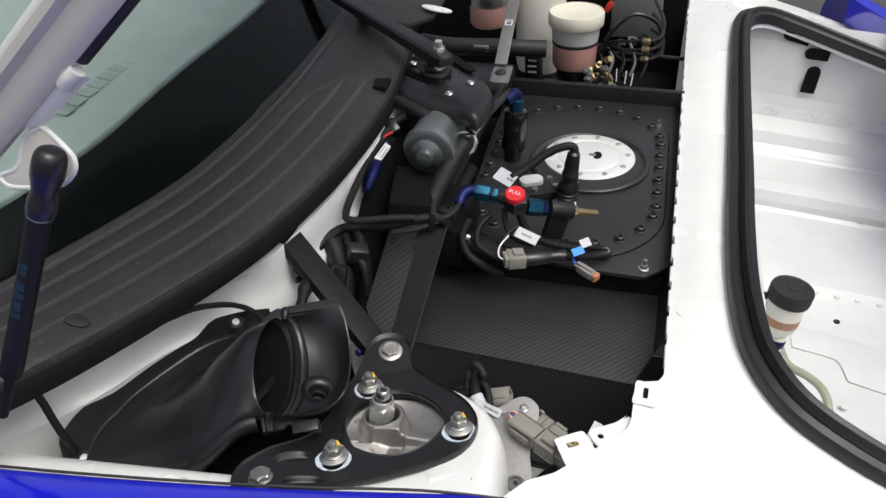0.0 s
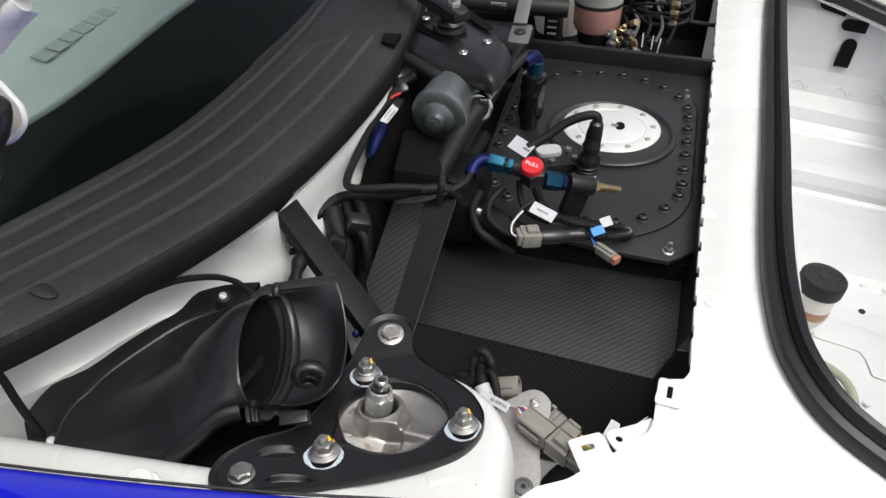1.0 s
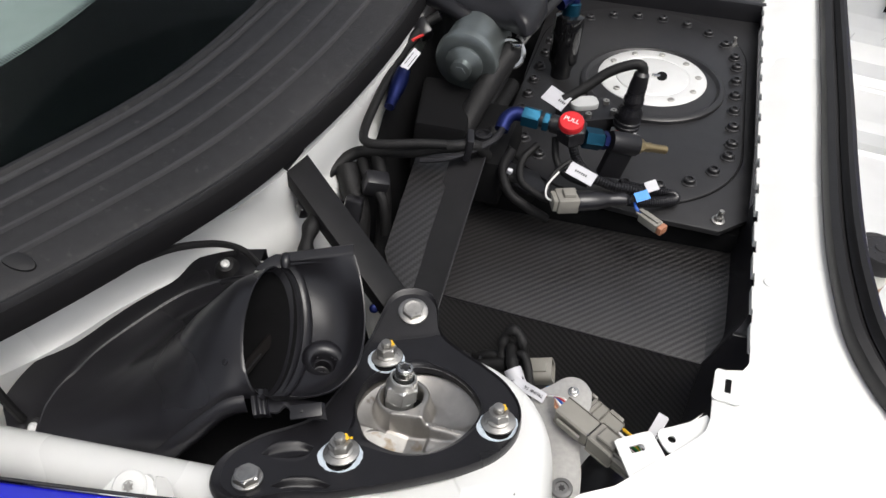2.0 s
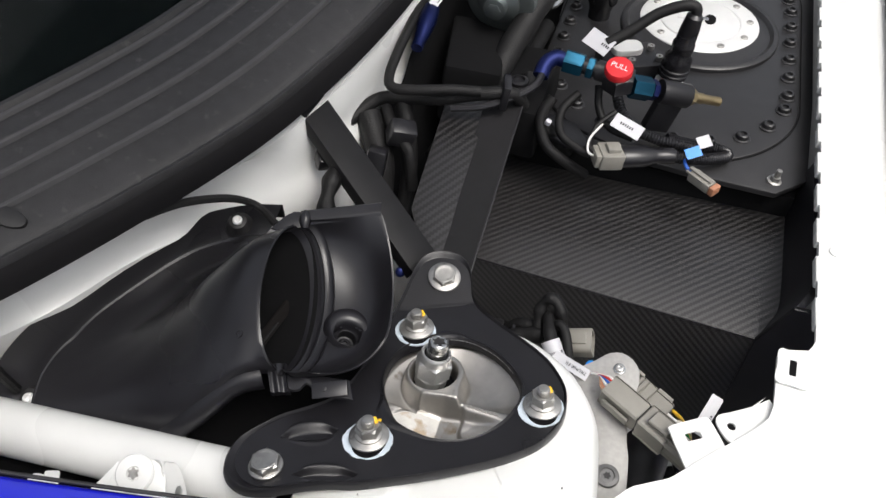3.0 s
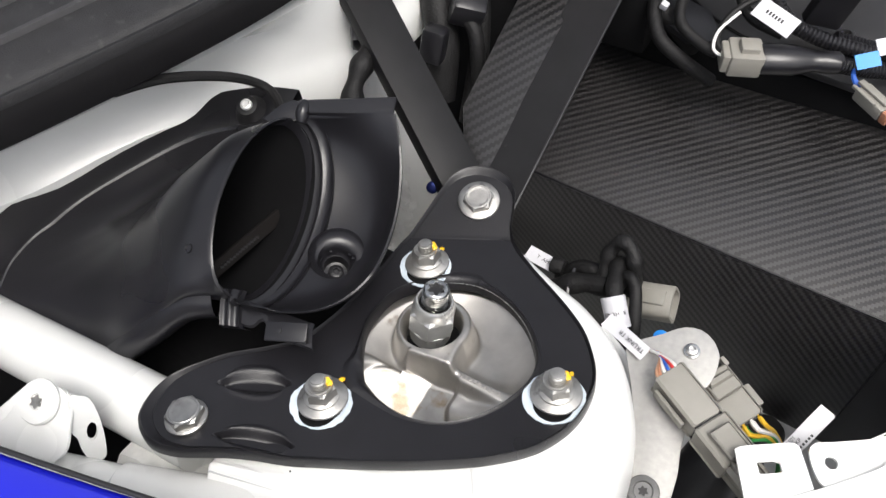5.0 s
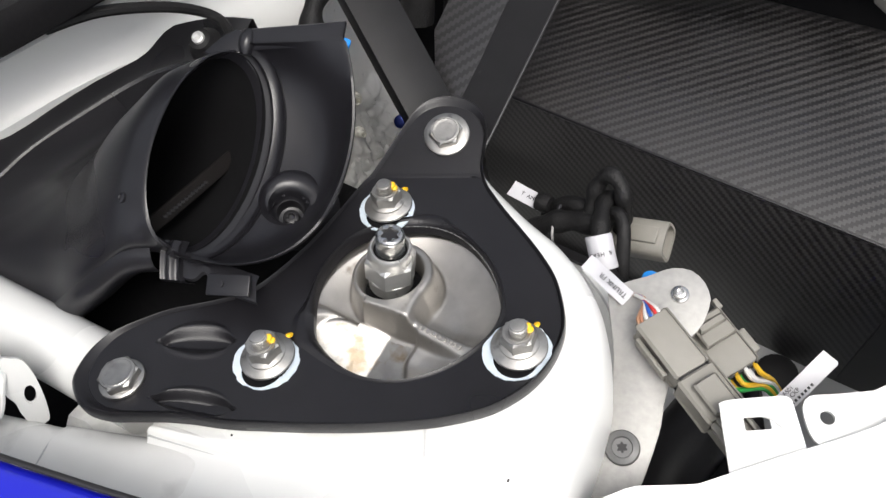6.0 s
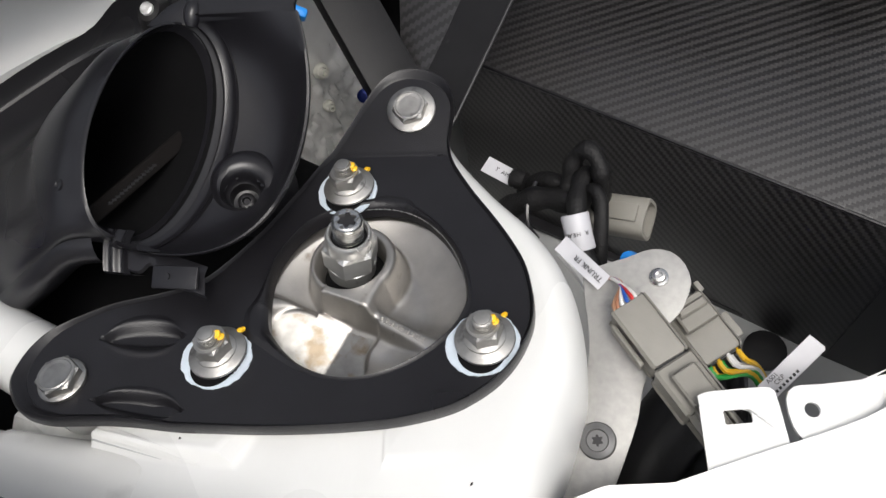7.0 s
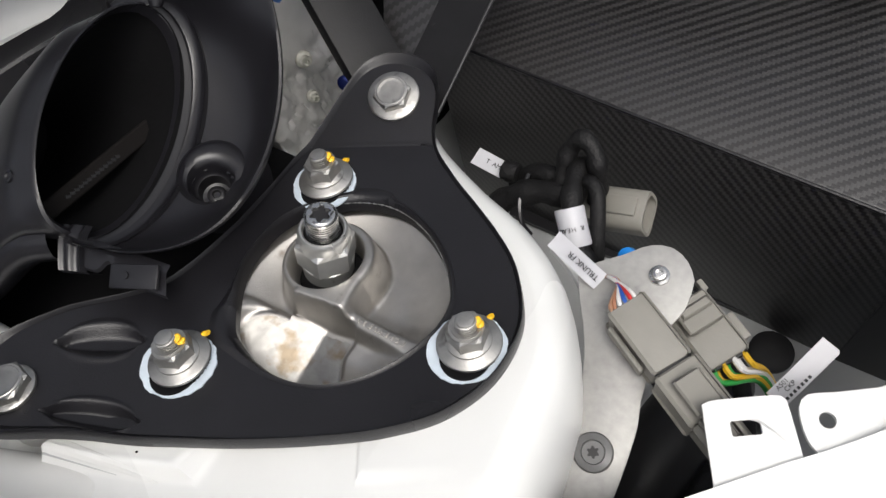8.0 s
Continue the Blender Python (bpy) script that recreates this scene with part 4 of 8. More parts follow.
def emboss(x, y):
    """Height of the pressed sheet: far arm bent up along a crease, near arm lifted, two pressed grooves in it."""
    z = 0.0026 - 0.0209 * x + 0.0149 * y
    d = (y - 0.0595 - 0.51 * x) / 1.12
    z += 0.43 * (d + 0.0006 * math.exp(-(d / 0.0012) ** 2) if d > 0 else 0.0)
    s = min(1.0, max(0.0, (-0.728 * (x + 0.0175) - 0.686 * (y + 0.0669) - 0.012) / 0.032))
    z += 0.0060 * s * s * (3 - 2 * s)
    # darts: long leaf-shaped dents with a raised lip all round
    for cx, cy, turn, length, width in ((-0.0490, -0.0765, 38, 0.0140, 0.0070), (-0.0290, -0.0985, 27, 0.0150, 0.0054)):
        c, q = math.cos(radians(turn)), math.sin(radians(turn))
        u, v = (x - cx) * c + (y - cy) * q, -(x - cx) * q + (y - cy) * c
        if abs(u) < 1.3 * length and abs(v) < 2.0 * width:
            k = u / length
            w = width * max(0.08, 1 - k * k) ** 0.55 * (1 + 0.18 * k)
            r = math.hypot(max(0.0, abs(k) - 0.9) * 4, v / w)
            fall = min(1.0, max(0.0, (1.0 - r) / 0.75))
            z -= 0.0038 * fall * fall * (3 - 2 * fall) - 0.0006 * max(0.0, 1 - k ** 4) * math.exp(-((r - 1.12) / 0.20) ** 2)
    return z


rings = []
for f, dz, grow in ((0.0, -0.0060, 0.0010), (0.0, -0.0015, 0.0), (0.02, 0.0006, 0.0), (0.045, 0.0014, 0.0), (0.075, 0.0010, 0.0)) + tuple((i / 160, 0.0004, 0.0) for i in range(15, 150)) + ((0.936, 0.0000, 0.0), (0.950, 0.0006, 0.0), (0.964, 0.0018, 0.0), (0.980, 0.0022, 0.0), (0.993, 0.0013, 0.0), (1.0, -0.0010, 0.0), (1.0, -0.0042, 0.001), (0.99, -0.0046, 0.0), (0.5, -0.0035, 0.0), (0.02, -0.0062, 0.0), (0.0, -0.0060, 0.0010)):
    ring = []
    for v, h in zip(rim, rim_holes):
        q = h.lerp(v, f)
        ring.append(PLATE @ Vector((q.x, q.y, emboss(q.x, q.y) + dz)))
    rings.append(ring)
bm = loft(rings)
bmesh.ops.remove_doubles(bm, verts=bm.verts, dist=1e-6)
part("tower_plate", bm, COATED, brace)
worn = [v for v in hole if 35 < math.degrees(math.atan2(v.y - ctr.y, v.x - ctr.x)) % 360 < 128]
worn.sort(key=lambda v: v.x)
chip = random.Random(31)
part("worn_edge", tube([PLATE @ Vector((v.x, v.y, emboss(v.x, v.y) - 0.0010)) for v in worn[::4]], 0.00032, 90, 6, taper=lambda f: 0.15 + 1.3 * chip.random()), STRAP, brace, "bare chipped metal edge")


def bar(a, b, width, thick, name, mat=SATIN, up=(0, 0, 1), w2=None):
    m, d = between(a, b, up)
    w2 = w2 or width
    pts = [(-width / 2, 0), (width / 2, 0), (w2 / 2, d), (-w2 / 2, d)]
    q = Matrix((-m.col[1].xyz, m.col[2].xyz, m.col[0].xyz)).transposed().to_4x4()
    q.translation = a
    return part(name, slab(pts, -thick, 0.0, q, 0.0012), mat, brace, smooth=True)


bar((-0.0370, 0.0835, 0.7660), (-0.1805, 0.1710, 0.8520), 0.0270, 0.012, "arm", up=(0.25, 0.05, 1))


def bolt(x, y, turn, parent, flange, name="flange_bolt"):
    """A flange bolt square to the pressed sheet at this place."""
    e = 0.004
    lean = Vector((emboss(x - e, y) - emboss(x + e, y), emboss(x, y - e) - emboss(x, y + e), 2 * e)).normalized()
    m = PLATE @ frame_at((x, y, emboss(x, y) + 0.0006), lean) @ pose(0, 0, 0, 0, 0, turn)
    b = turned([(flange - 0.0007, -0.001), (flange, 0.0004), (flange - 0.0001, 0.0014), (flange - 0.0008, 0.0019), (0.0072, 0.0022)], 40, m=m)
    w = part(name, b, ZINC, parent, "zinc-plated flange bolt")
    part("bolt_head", hexagon(0.0144, 0.0018, 0.0058, 0.0009, None, m), ZINC, w, smooth=False)
    part("head_disc", turned([(0.0066, 0.0056), (0.0060, 0.0060), (0.0046, 0.0058), (0.001, 0.0057)], 24, m=m, cap=(False, True)), ZINC, w)
    return w


bolt(-0.0206, 0.0718, 8, brace, 0.0114)
bolt(-0.0592, -0.1062, 20, brace, 0.0092)


def stud_nut(x, y, turn):
    m = PLATE @ Matrix.Translation((x, y, emboss(x, y))) @ pose(0, 0, 0, 0, 0, turn)
    flat = PLATE @ Matrix.Translation((x, y, emboss(x, y)))
    t = thing("flange_nut", "zinc flange nut on a tower stud, marked with yellow paint", "nut", "nuts on the strut tower")
    rnd = random.Random(int(turn * 7) + 3)
    # ragged ring of bare paint round the slotted hole, broken in places
    n = 120
    wob = [rnd.uniform(-1, 1) for _ in range(n)]
    wob = [(wob[i - 1] + 2 * wob[i] + wob[(i + 1) % n]) / 4 for i in range(n)]
    outer_ring, inner_ring = [], []
    for i in range(n):
        a = 2 * math.pi * i / n
        ro = 0.0135 + 0.0005 * math.sin(2 * a + turn) + 0.0004 * wob[i]
        ri = 0.0104 + 0.0007 * wob[(i * 7) % n]
        outer_ring.append(Vector((ro * math.cos(a) - 0.0004, ro * math.sin(a) - 0.0014, 0.0)))
        inner_ring.append(Vector((ri * math.cos(a), ri * math.sin(a) - 0.0006, 0.0)))
    lift = lambda v, h: PLATE @ Vector((x + v.x, y + v.y, emboss(x + v.x, y + v.y) + h))
    part("paint_ring", loft([[lift(v, 0.0008) for v in inner_ring], [lift(v.lerp(w, 0.5), 0.0010) for v, w in zip(inner_ring, outer_ring)], [lift(v, 0.0009) for v in outer_ring], [lift(v, 0.0002) for v in outer_ring]]), SEALANT, t, "ragged bluish-white paint ring")
    part("slot_gap", turned([(0.0088, 0.0004), (0.0086, 0.0014), (0.002, 0.0014)], 32, m=flat @ Matrix.Translation((0.0010, -0.0048, 0.0))), DARK, t, "dark end of the stud slot")
    tilt = m @ pose(0, 0, 0, 1.2, -0.8, 0)
    b = turned([(0.0070, 0.0018), (0.0108, 0.0020), (0.0113, 0.0025), (0.0112, 0.0034), (0.0104, 0.0041), (0.0090, 0.0043), (0.0086, 0.0047), (0.0070, 0.0050)], 48, m=tilt)
    part("washer", b, ZINC, t)
    part("nut_flange", turned([(0.0080, 0.0046), (0.0080, 0.0056), (0.0068, 0.0066), (0.0050, 0.0068)], 36, m=m, cap=(False, False)), ZINC, t)
    part("nut", hexagon(0.0126, 0.0056, 0.0122, 0.0012, None, m), ZINC, t, smooth=False)
    part("nut_bore", turned([(0.0052, 0.0121), (0.0050, 0.0126), (0.0040, 0.0125)], 24, m=m, cap=(False, False)), ZINC, t)
    part("stud", thread(0.0037, 0.0118, 0.0158, 0.0010, m), ZINC, t)
    part("stud_end", turned([(0.0032, 0.0158), (0.0030, 0.0166), (0.0022, 0.0168), (0.0004, 0.0168)], 20, m=m, cap=(False, True)), ZINC, t)
    dab = [((0.0028, 0.0022, 0.0146), 0.0015, (18, 30, 0)), ((0.0036, 0.0028, 0.0126), 0.0013, (10, 20, 0)), ((0.0014, 0.0112, 0.0036), 0.0012, (0, 0, 0)), ((0.0010, 0.0126, 0.0022), 0.0011, (0, 0, 0))]
    for at, r, lean in dab:
        blob = turned([(r * 0.8, -r * 0.5), (r, 0.0), (r * 0.85, r * 0.45), (r * 0.4, r * 0.75), (r * 0.05, r * 0.8)], 14, m=flat @ pose(*at, *lean) @ Matrix.Diagonal((1.0, 1.25, 0.8, 1)))
        part("paint_mark", blob, PAINTMARK, t, "yellow paint dab")
    return t


stud_nut(-0.0175, -0.0669, -5)
stud_nut(0.0684, -0.0133, 12)
stud_nut(-0.0234, 0.0247, 3)

mount = thing("strut_top_mount", "cast aluminium strut top mount with ribs and a stamped number", "strut mount")


def cast_height(x, y):
    """Casting below the plate: dished ring, flat-topped boss with a square corner, rib, open pocket."""
    soft = lambda q, k=1900: 1 / (1 + math.exp(-max(-0.02, min(0.02, q)) * k))
    rr = math.hypot(x - 0.013, y + 0.014)
    z = -0.0150 + 0.0085 * min(1, max(0, (rr - 0.022) / 0.020)) ** 1.5
    dx, dy = x + 0.0005, y + 0.005
    front = y + 0.0252 - 0.15 * (x + 0.0013)
    disc = soft(0.0195 - math.hypot(dx, dy), 1500)
    corner = soft(x + 0.004) * soft(0.0202 - 0.10 * (y + 0.0221) - x, 1500) * soft(front, 3200) * soft(0.003 - y, 900)
    boss = max(disc * soft(front + 0.0012, 3200), corner)
    rib = soft(0.0036 - abs(y + 0.0203), 1500) * soft(x - 0.012)
    z += (-0.0042 - 0.06 * max(0, x - 0.02) - z) * rib * (z < -0.0042)
    foot = soft(0.0095 - abs(y + 0.0215), 700) * soft(x - 0.016)
    z += 0.0022 * foot * (1 - rib)
    wavy = 0.0228 + 0.30 * max(0.0, -0.0265 - y) + 0.0010 * math.sin(430 * y)
    rim = math.hypot(max(0.0, -0.0040 - x), max(0.0, y + 0.0440)) if x < -0.0040 else 0.0
    pocket = soft(-0.0010 - front, 2600) * soft(wavy - x, 2600) * soft(0.0155 - rim, 2200)
    z += 0.0040 * soft(0.0225 - rim, 900) * soft(-front - 0.002) * soft(wavy - 0.004 - x) * (1 - pocket) * (x < 0.0)
    z += (-0.0185 + 0.42 * max(0, 0.010 - x) + 0.30 * (y + 0.034) - z) * pocket
    z += (0.0020 - z) * boss
    z += (-0.0120 - z) * soft(0.0142 - math.hypot(x + 0.0012, y + 0.0056), 3600)
    return z


cast = bmesh.new()
grid = {}
for i in range(-116, 117):
    for j in range(-116, 117):
        if math.hypot(i, j) < 116:
            x, y = 0.010 + i * 0.0005, -0.014 + j * 0.0005
            grid[i, j] = cast.verts.new(PLATE @ Vector((x, y, cast_height(x, y))))
for i, j in grid:
    quad = [grid.get(q) for q in ((i, j), (i + 1, j), (i + 1, j + 1), (i, j + 1))]
    if all(quad):
        cast.faces.new(quad)
part("casting", cast, CAST, mount)
floor = bmesh.new()
grid = {}
for i in range(-60, 60):
    for j in range(-90, -10):
        x, y = 0.0 + i * 0.0006, -0.001 + j * 0.0006
        if x < 0.0212 + 0.30 * max(0.0, -0.0265 - y) + 0.0010 * math.sin(430 * y) and y < -0.0285 + 0.15 * (x + 0.0013) and (x > -0.0040 or math.hypot(-0.0040 - x, max(0.0, y + 0.0440)) < 0.0135):
            grid[i, j] = floor.verts.new(PLATE @ Vector((x, y, cast_height(x, y) + 0.0004)))
for i, j in grid:
    quad = [grid.get(q) for q in ((i, j), (i + 1, j), (i + 1, j + 1), (i, j + 1))]
    if all(quad):
        floor.faces.new(quad)
bmesh.ops.smooth_vert(floor, verts=floor.verts, factor=0.5, use_axis_x=True, use_axis_y=True, use_axis_z=True)
part("pocket_floor", floor, POLISHED, mount, "bright stained pocket floor")
part("sleeve", turned([(0.0132, -0.0125), (0.0132, -0.0100), (0.0118, -0.0094), (0.0100, -0.0098)], 40, m=PLATE @ Matrix.Translation((-0.0012, -0.0056, 0.0))), DARK, mount, "oily dark bore")
rnd = random.Random(17)
for i in range(9):
    x0 = 0.0245 + i * 0.0024
    b = box((0.0014, 0.0004, 0.0006), (0, 0.0009 * (rnd.random() - 0.2), 0), 0.0001)
    box((0.0004, 0.0022, 0.0006), (rnd.choice((-0.0006, 0.0, 0.0006)), 0, 0), 0.0001, bm=b)
    box((0.0013, 0.0004, 0.0006), (0, -0.0010, 0), 0.0001, bm=b)
    part("stamped_mark", b, CAST, mount, m=PLATE @ Matrix.Translation((x0, -0.0203, -0.0041 - 0.06 * (x0 - 0.02))) @ pose(0, 0, 0, 0, 3.4, 0))

rod = thing("piston_rod_nut", "bright plated nut on the threaded damper rod with a star socket", "nut")
RM = PLATE @ frame_at((-0.0029, -0.0032, 0.0), (0.0045, 0.0008, 0.0252)) @ Matrix.Translation((0, 0, 0.0252)) @ Matrix.Diagonal((0.90, 0.90, 0.92, 1)) @ Matrix.Translation((0, 0, -0.0252))
b = hexagon(0.0226, -0.0035, 0.0098, 0.0020, None, RM, 0.42)
part("lock_nut", b, PLATED, rod, smooth=False)
part("nut_collar", turned([(0.0111, 0.0092), (0.0109, 0.0112), (0.0107, 0.0132), (0.0103, 0.0148), (0.0097, 0.0156), (0.0089, 0.0155), (0.0083, 0.0144), (0.0081, 0.0125), (0.0060, 0.0120)], 48, m=RM, cap=(False, False)), PLATED, rod)
part("nut_skirt", turned([(0.0112, -0.0120), (0.0114, -0.0060), (0.0118, -0.0048), (0.0116, -0.0036), (0.0104, -0.0030)], 40, m=RM, cap=(False, False)), PLATED, rod)
part("nylon_ring", turned([(0.0083, 0.0132), (0.0076, 0.0138), (0.0064, 0.0134)], 40, m=RM, cap=(False, False)), DARK, rod, "dark nylon insert")
part("threaded_rod", thread(0.0069, 0.0100, 0.0230, 0.0014, RM, None, 40), CHROME, rod)
circle = lambda r, z: [RM @ Vector((r * math.cos(2 * math.pi * k / 96), r * math.sin(2 * math.pi * k / 96), z)) for k in range(96)]
lobes = lambda g, z: [RM @ Vector(((g * (0.0036 + 0.0007 * math.cos(6 * a))) * math.cos(a), (g * (0.0036 + 0.0007 * math.cos(6 * a))) * math.sin(a), z)) for a in np.linspace(0, 2 * math.pi, 96, endpoint=False)]
part("rod_end", loft([circle(0.0064, 0.0226), circle(0.0065, 0.0240), circle(0.0061, 0.0248), circle(0.0055, 0.0252), lobes(1.08, 0.0251), lobes(1.0, 0.0247), lobes(1.0, 0.0190)], True, (False, False)), CHROME, rod, "star-socketed rod end")
# Black slab over the plated rod paints in the shade of the socket.
part("socket_floor", slab([((0.0034 + 0.0007 * math.cos(6 * a)) * math.cos(a), (0.0034 + 0.0007 * math.cos(6 * a)) * math.sin(a)) for a in np.linspace(0, 2 * math.pi, 48, endpoint=False)], 0.0238, 0.0241, RM), RUBBER, rod, "bottom of the star socket, its shade painted black", smooth=False)

# ---- torx bracket on the rail tube ----
hinge = thing("wing_bracket", "white pressed bracket with a large star-head screw", "bracket")
HB = frame_at((-0.1168, -0.1324, 0.8088), (0.10, -0.42, 0.90), (1, -0.2, 0))
part("bracket_pad", slab([(v.x, v.y) for v in spline([(-0.0165, -0.031), (-0.0147, -0.023), (-0.0126, -0.0162), (-0.0130, -0.0070), (-0.0118, -0.0004), (-0.0060, 0.0046), (0.0026, 0.0088), (0.0070, 0.0080), (0.0122, 0.0045), (0.0158, -0.0010), (0.0195, -0.0060), (0.0212, -0.0110), (0.0190, -0.0180), (0.0120, -0.0320)], 80, True)], -0.0020, 0.0, HB, 0.0008), WHITE, hinge)
part("folded_side", slab([(-0.0225, -0.026), (-0.0180, -0.012), (-0.0150, -0.001), (-0.0122, 0.0008), (-0.0124, -0.006), (-0.0122, -0.0162), (-0.0150, -0.026)], -0.0080, -0.0016, HB, 0.0012), WHITE, hinge)
EM = frame_at((-0.0995, -0.1314, 0.7942), (0.91, -0.20, 0.37), (0.25, 0.95, 0))
n = 64
ear = spline([(x, y, 0) for x, y in ((0.0040, 0.0205), (0.0065, 0.0178), (0.0084, 0.0148), (0.0080, 0.0098), (0.0060, 0.0030), (0.0025, -0.0051), (-0.0010, -0.0115), (-0.0040, -0.0150), (-0.0090, -0.0130), (-0.0084, -0.0050), (-0.0062, 0.0015), (-0.0058, 0.0070), (-0.0015, 0.0140))], 300, True)
ring_h = [Vector((0.0014 * math.cos(a) + 0.0026 * math.sin(a), -0.0019 * math.cos(a) + 0.0034 * math.sin(a), 0)) for a in np.linspace(-math.pi, math.pi, n, endpoint=False)]
ring_o = [min(ear, key=lambda e: abs((math.atan2(e.y, e.x) - math.atan2(h.y, h.x) + math.pi) % (2 * math.pi) - math.pi)) for h in ring_h]
down = Vector((0, 0, -0.0018))
sheet = [ring_h, ring_o, [v + down for v in ring_o], [v + down for v in ring_h], ring_h]
bm = loft([[EM @ v for v in r] for r in sheet])
bmesh.ops.remove_doubles(bm, verts=bm.verts, dist=1e-6)
part("bracket_ear", bm, WHITE, hinge, smooth=False)
web_a = [HB @ Vector(v) for v in ((0.0010, 0.0080, -0.0010), (0.0050, 0.0082, -0.0008), (0.0090, 0.0064, -0.0006), (0.0125, 0.0035, -0.0008))]
web_b = [EM @ Vector(v) for v in ((0.0040, 0.0203, -0.0008), (0.0020, 0.0175, -0.0006), (-0.0010, 0.0140, -0.0006), (-0.0042, 0.0090, -0.0008))]
bow = Vector((0.45, 0.10, 0.88))
part("ear_web", loft([[a.lerp(c, f) + bow * (0.0022 * math.sin(math.pi * f) + h) for a, c in zip(web_a, web_b)] for f, h in [(k / 6, 0.0) for k in range(7)] + [(1 - k / 6, -0.0016) for k in range(7)]], closed=False), WHITE, hinge)
HB = HB @ Matrix.Translation((-0.0020, -0.0012, 0.0))
b = turned([(0.0086, 0.0), (0.0086, 0.0014), (0.0100, 0.0016), (0.0100, 0.0024), (0.0092, 0.0034), (0.0036, 0.0039), (0.0032, 0.0028), (0.0005, 0.0028)], 40, m=HB)
part("screw_head", b, WHITE, hinge)
star2 = [((0.0032 + 0.0007 * math.cos(6 * a)) * math.cos(a), (0.0032 + 0.0007 * math.cos(6 * a)) * math.sin(a)) for a in np.linspace(0, 2 * math.pi, 48, endpoint=False)]
part("star_socket", slab([(0.78 * x, 0.78 * y) for x, y in star2], 0.0036, 0.0041, HB), ZINC, hinge, smooth=False)
rear_br = thing("wing_bracket", "white pressed bracket beside the rail tube, half hidden by the wing", "bracket")
part("bracket_pad", box((0.016, 0.012, 0.010), (0, 0, 0), 0.003, pose(-0.1800, -0.1475, 0.7800, -20, 8, 10)), WHITE, rear_br)
part("clip_tongue", box((0.008, 0.010, 0.004), (0, 0, 0), 0.0014, pose(-0.1745, -0.1430, 0.7850, -20, 20, 30)), WHITE, rear_br)
part("clip_leg", box((0.012, 0.006, 0.060), (0, 0, 0), 0.002, pose(-0.1820, -0.1520, 0.7480, 0, 0, 10)), WHITE, rear_br)

# ---- air duct ----
duct = thing("air_duct", "black moulded plastic air intake duct with an open oval mouth", "air duct")
DN, DA, DB = Vector((0.859, 0.178, 0.480)), Vector((0.280, -0.949, -0.148)), Vector((0.429, 0.261, -0.865))
DC = Vector((-0.0942, -0.0055, 0.8124))


def oval(c, ra, rb, a):
    return c + DA * math.cos(radians(a)) * ra + DB * math.sin(radians(a)) * rb


def weave(net, nu, nv):
    """A smooth skin through rows of guide points."""
    cols = [spline(row, nv) for row in net]
    return [[spline([c[j] for c in cols], nu)[i] for j in range(nv)] for i in range(nu)]


ROWS = [[oval(DC, 0.0510, 0.0258, a) for a in (14, -22, -50, -80, -112, -142, -166, -186)],
        [(-0.0985, -0.0615, 0.804), (-0.097, -0.059, 0.813), (-0.106, -0.045, 0.823), (-0.117, -0.020, 0.831), (-0.128, 0.008, 0.829), (-0.133, 0.026, 0.819), (-0.134, 0.038, 0.808), (-0.134, 0.048, 0.800)],
        [(-0.1135, -0.0765, 0.7925), (-0.114, -0.070, 0.803), (-0.127, -0.049, 0.813), (-0.140, -0.025, 0.817), (-0.150, -0.002, 0.810), (-0.156, 0.018, 0.794), (-0.160, 0.034, 0.783), (-0.164, 0.050, 0.786)],
        [(-0.1305, -0.0905, 0.779), (-0.134, -0.082, 0.788), (-0.147, -0.060, 0.797), (-0.158, -0.038, 0.799), (-0.167, -0.017, 0.793), (-0.174, 0.000, 0.782), (-0.184, 0.018, 0.775), (-0.193, 0.032, 0.7800)],
        [(-0.1545, -0.1030, 0.759), (-0.160, -0.092, 0.773), (-0.172, -0.074, 0.782), (-0.181, -0.056, 0.783), (-0.188, -0.040, 0.780), (-0.195, -0.026, 0.774), (-0.204, -0.012, 0.7715), (-0.213, 0.000, 0.7765)],
        [(-0.190, -0.115, 0.750), (-0.197, -0.098, 0.767), (-0.205, -0.085, 0.772), (-0.211, -0.073, 0.773), (-0.216, -0.062, 0.773), (-0.220, -0.052, 0.773), (-0.224, -0.042, 0.773), (-0.228, -0.034, 0.774)],
        [(-0.225, -0.116, 0.750), (-0.229, -0.104, 0.764), (-0.232, -0.092, 0.769), (-0.234, -0.084, 0.771), (-0.2345, -0.076, 0.772), (-0.2345, -0.069, 0.7725), (-0.2335, -0.062, 0.773), (-0.231, -0.054, 0.7735)]]
skin = weave(ROWS, 60, 56)
lip_in = [q - DN * 0.004 + (DC - q) * 0.07 for q in skin[0]]
lip_top = [q + DN * 0.0006 + (DC - q) * 0.03 for q in skin[0]]
part("duct_body", loft([lip_in, lip_top] + skin, closed=False), PLASTIC, duct)
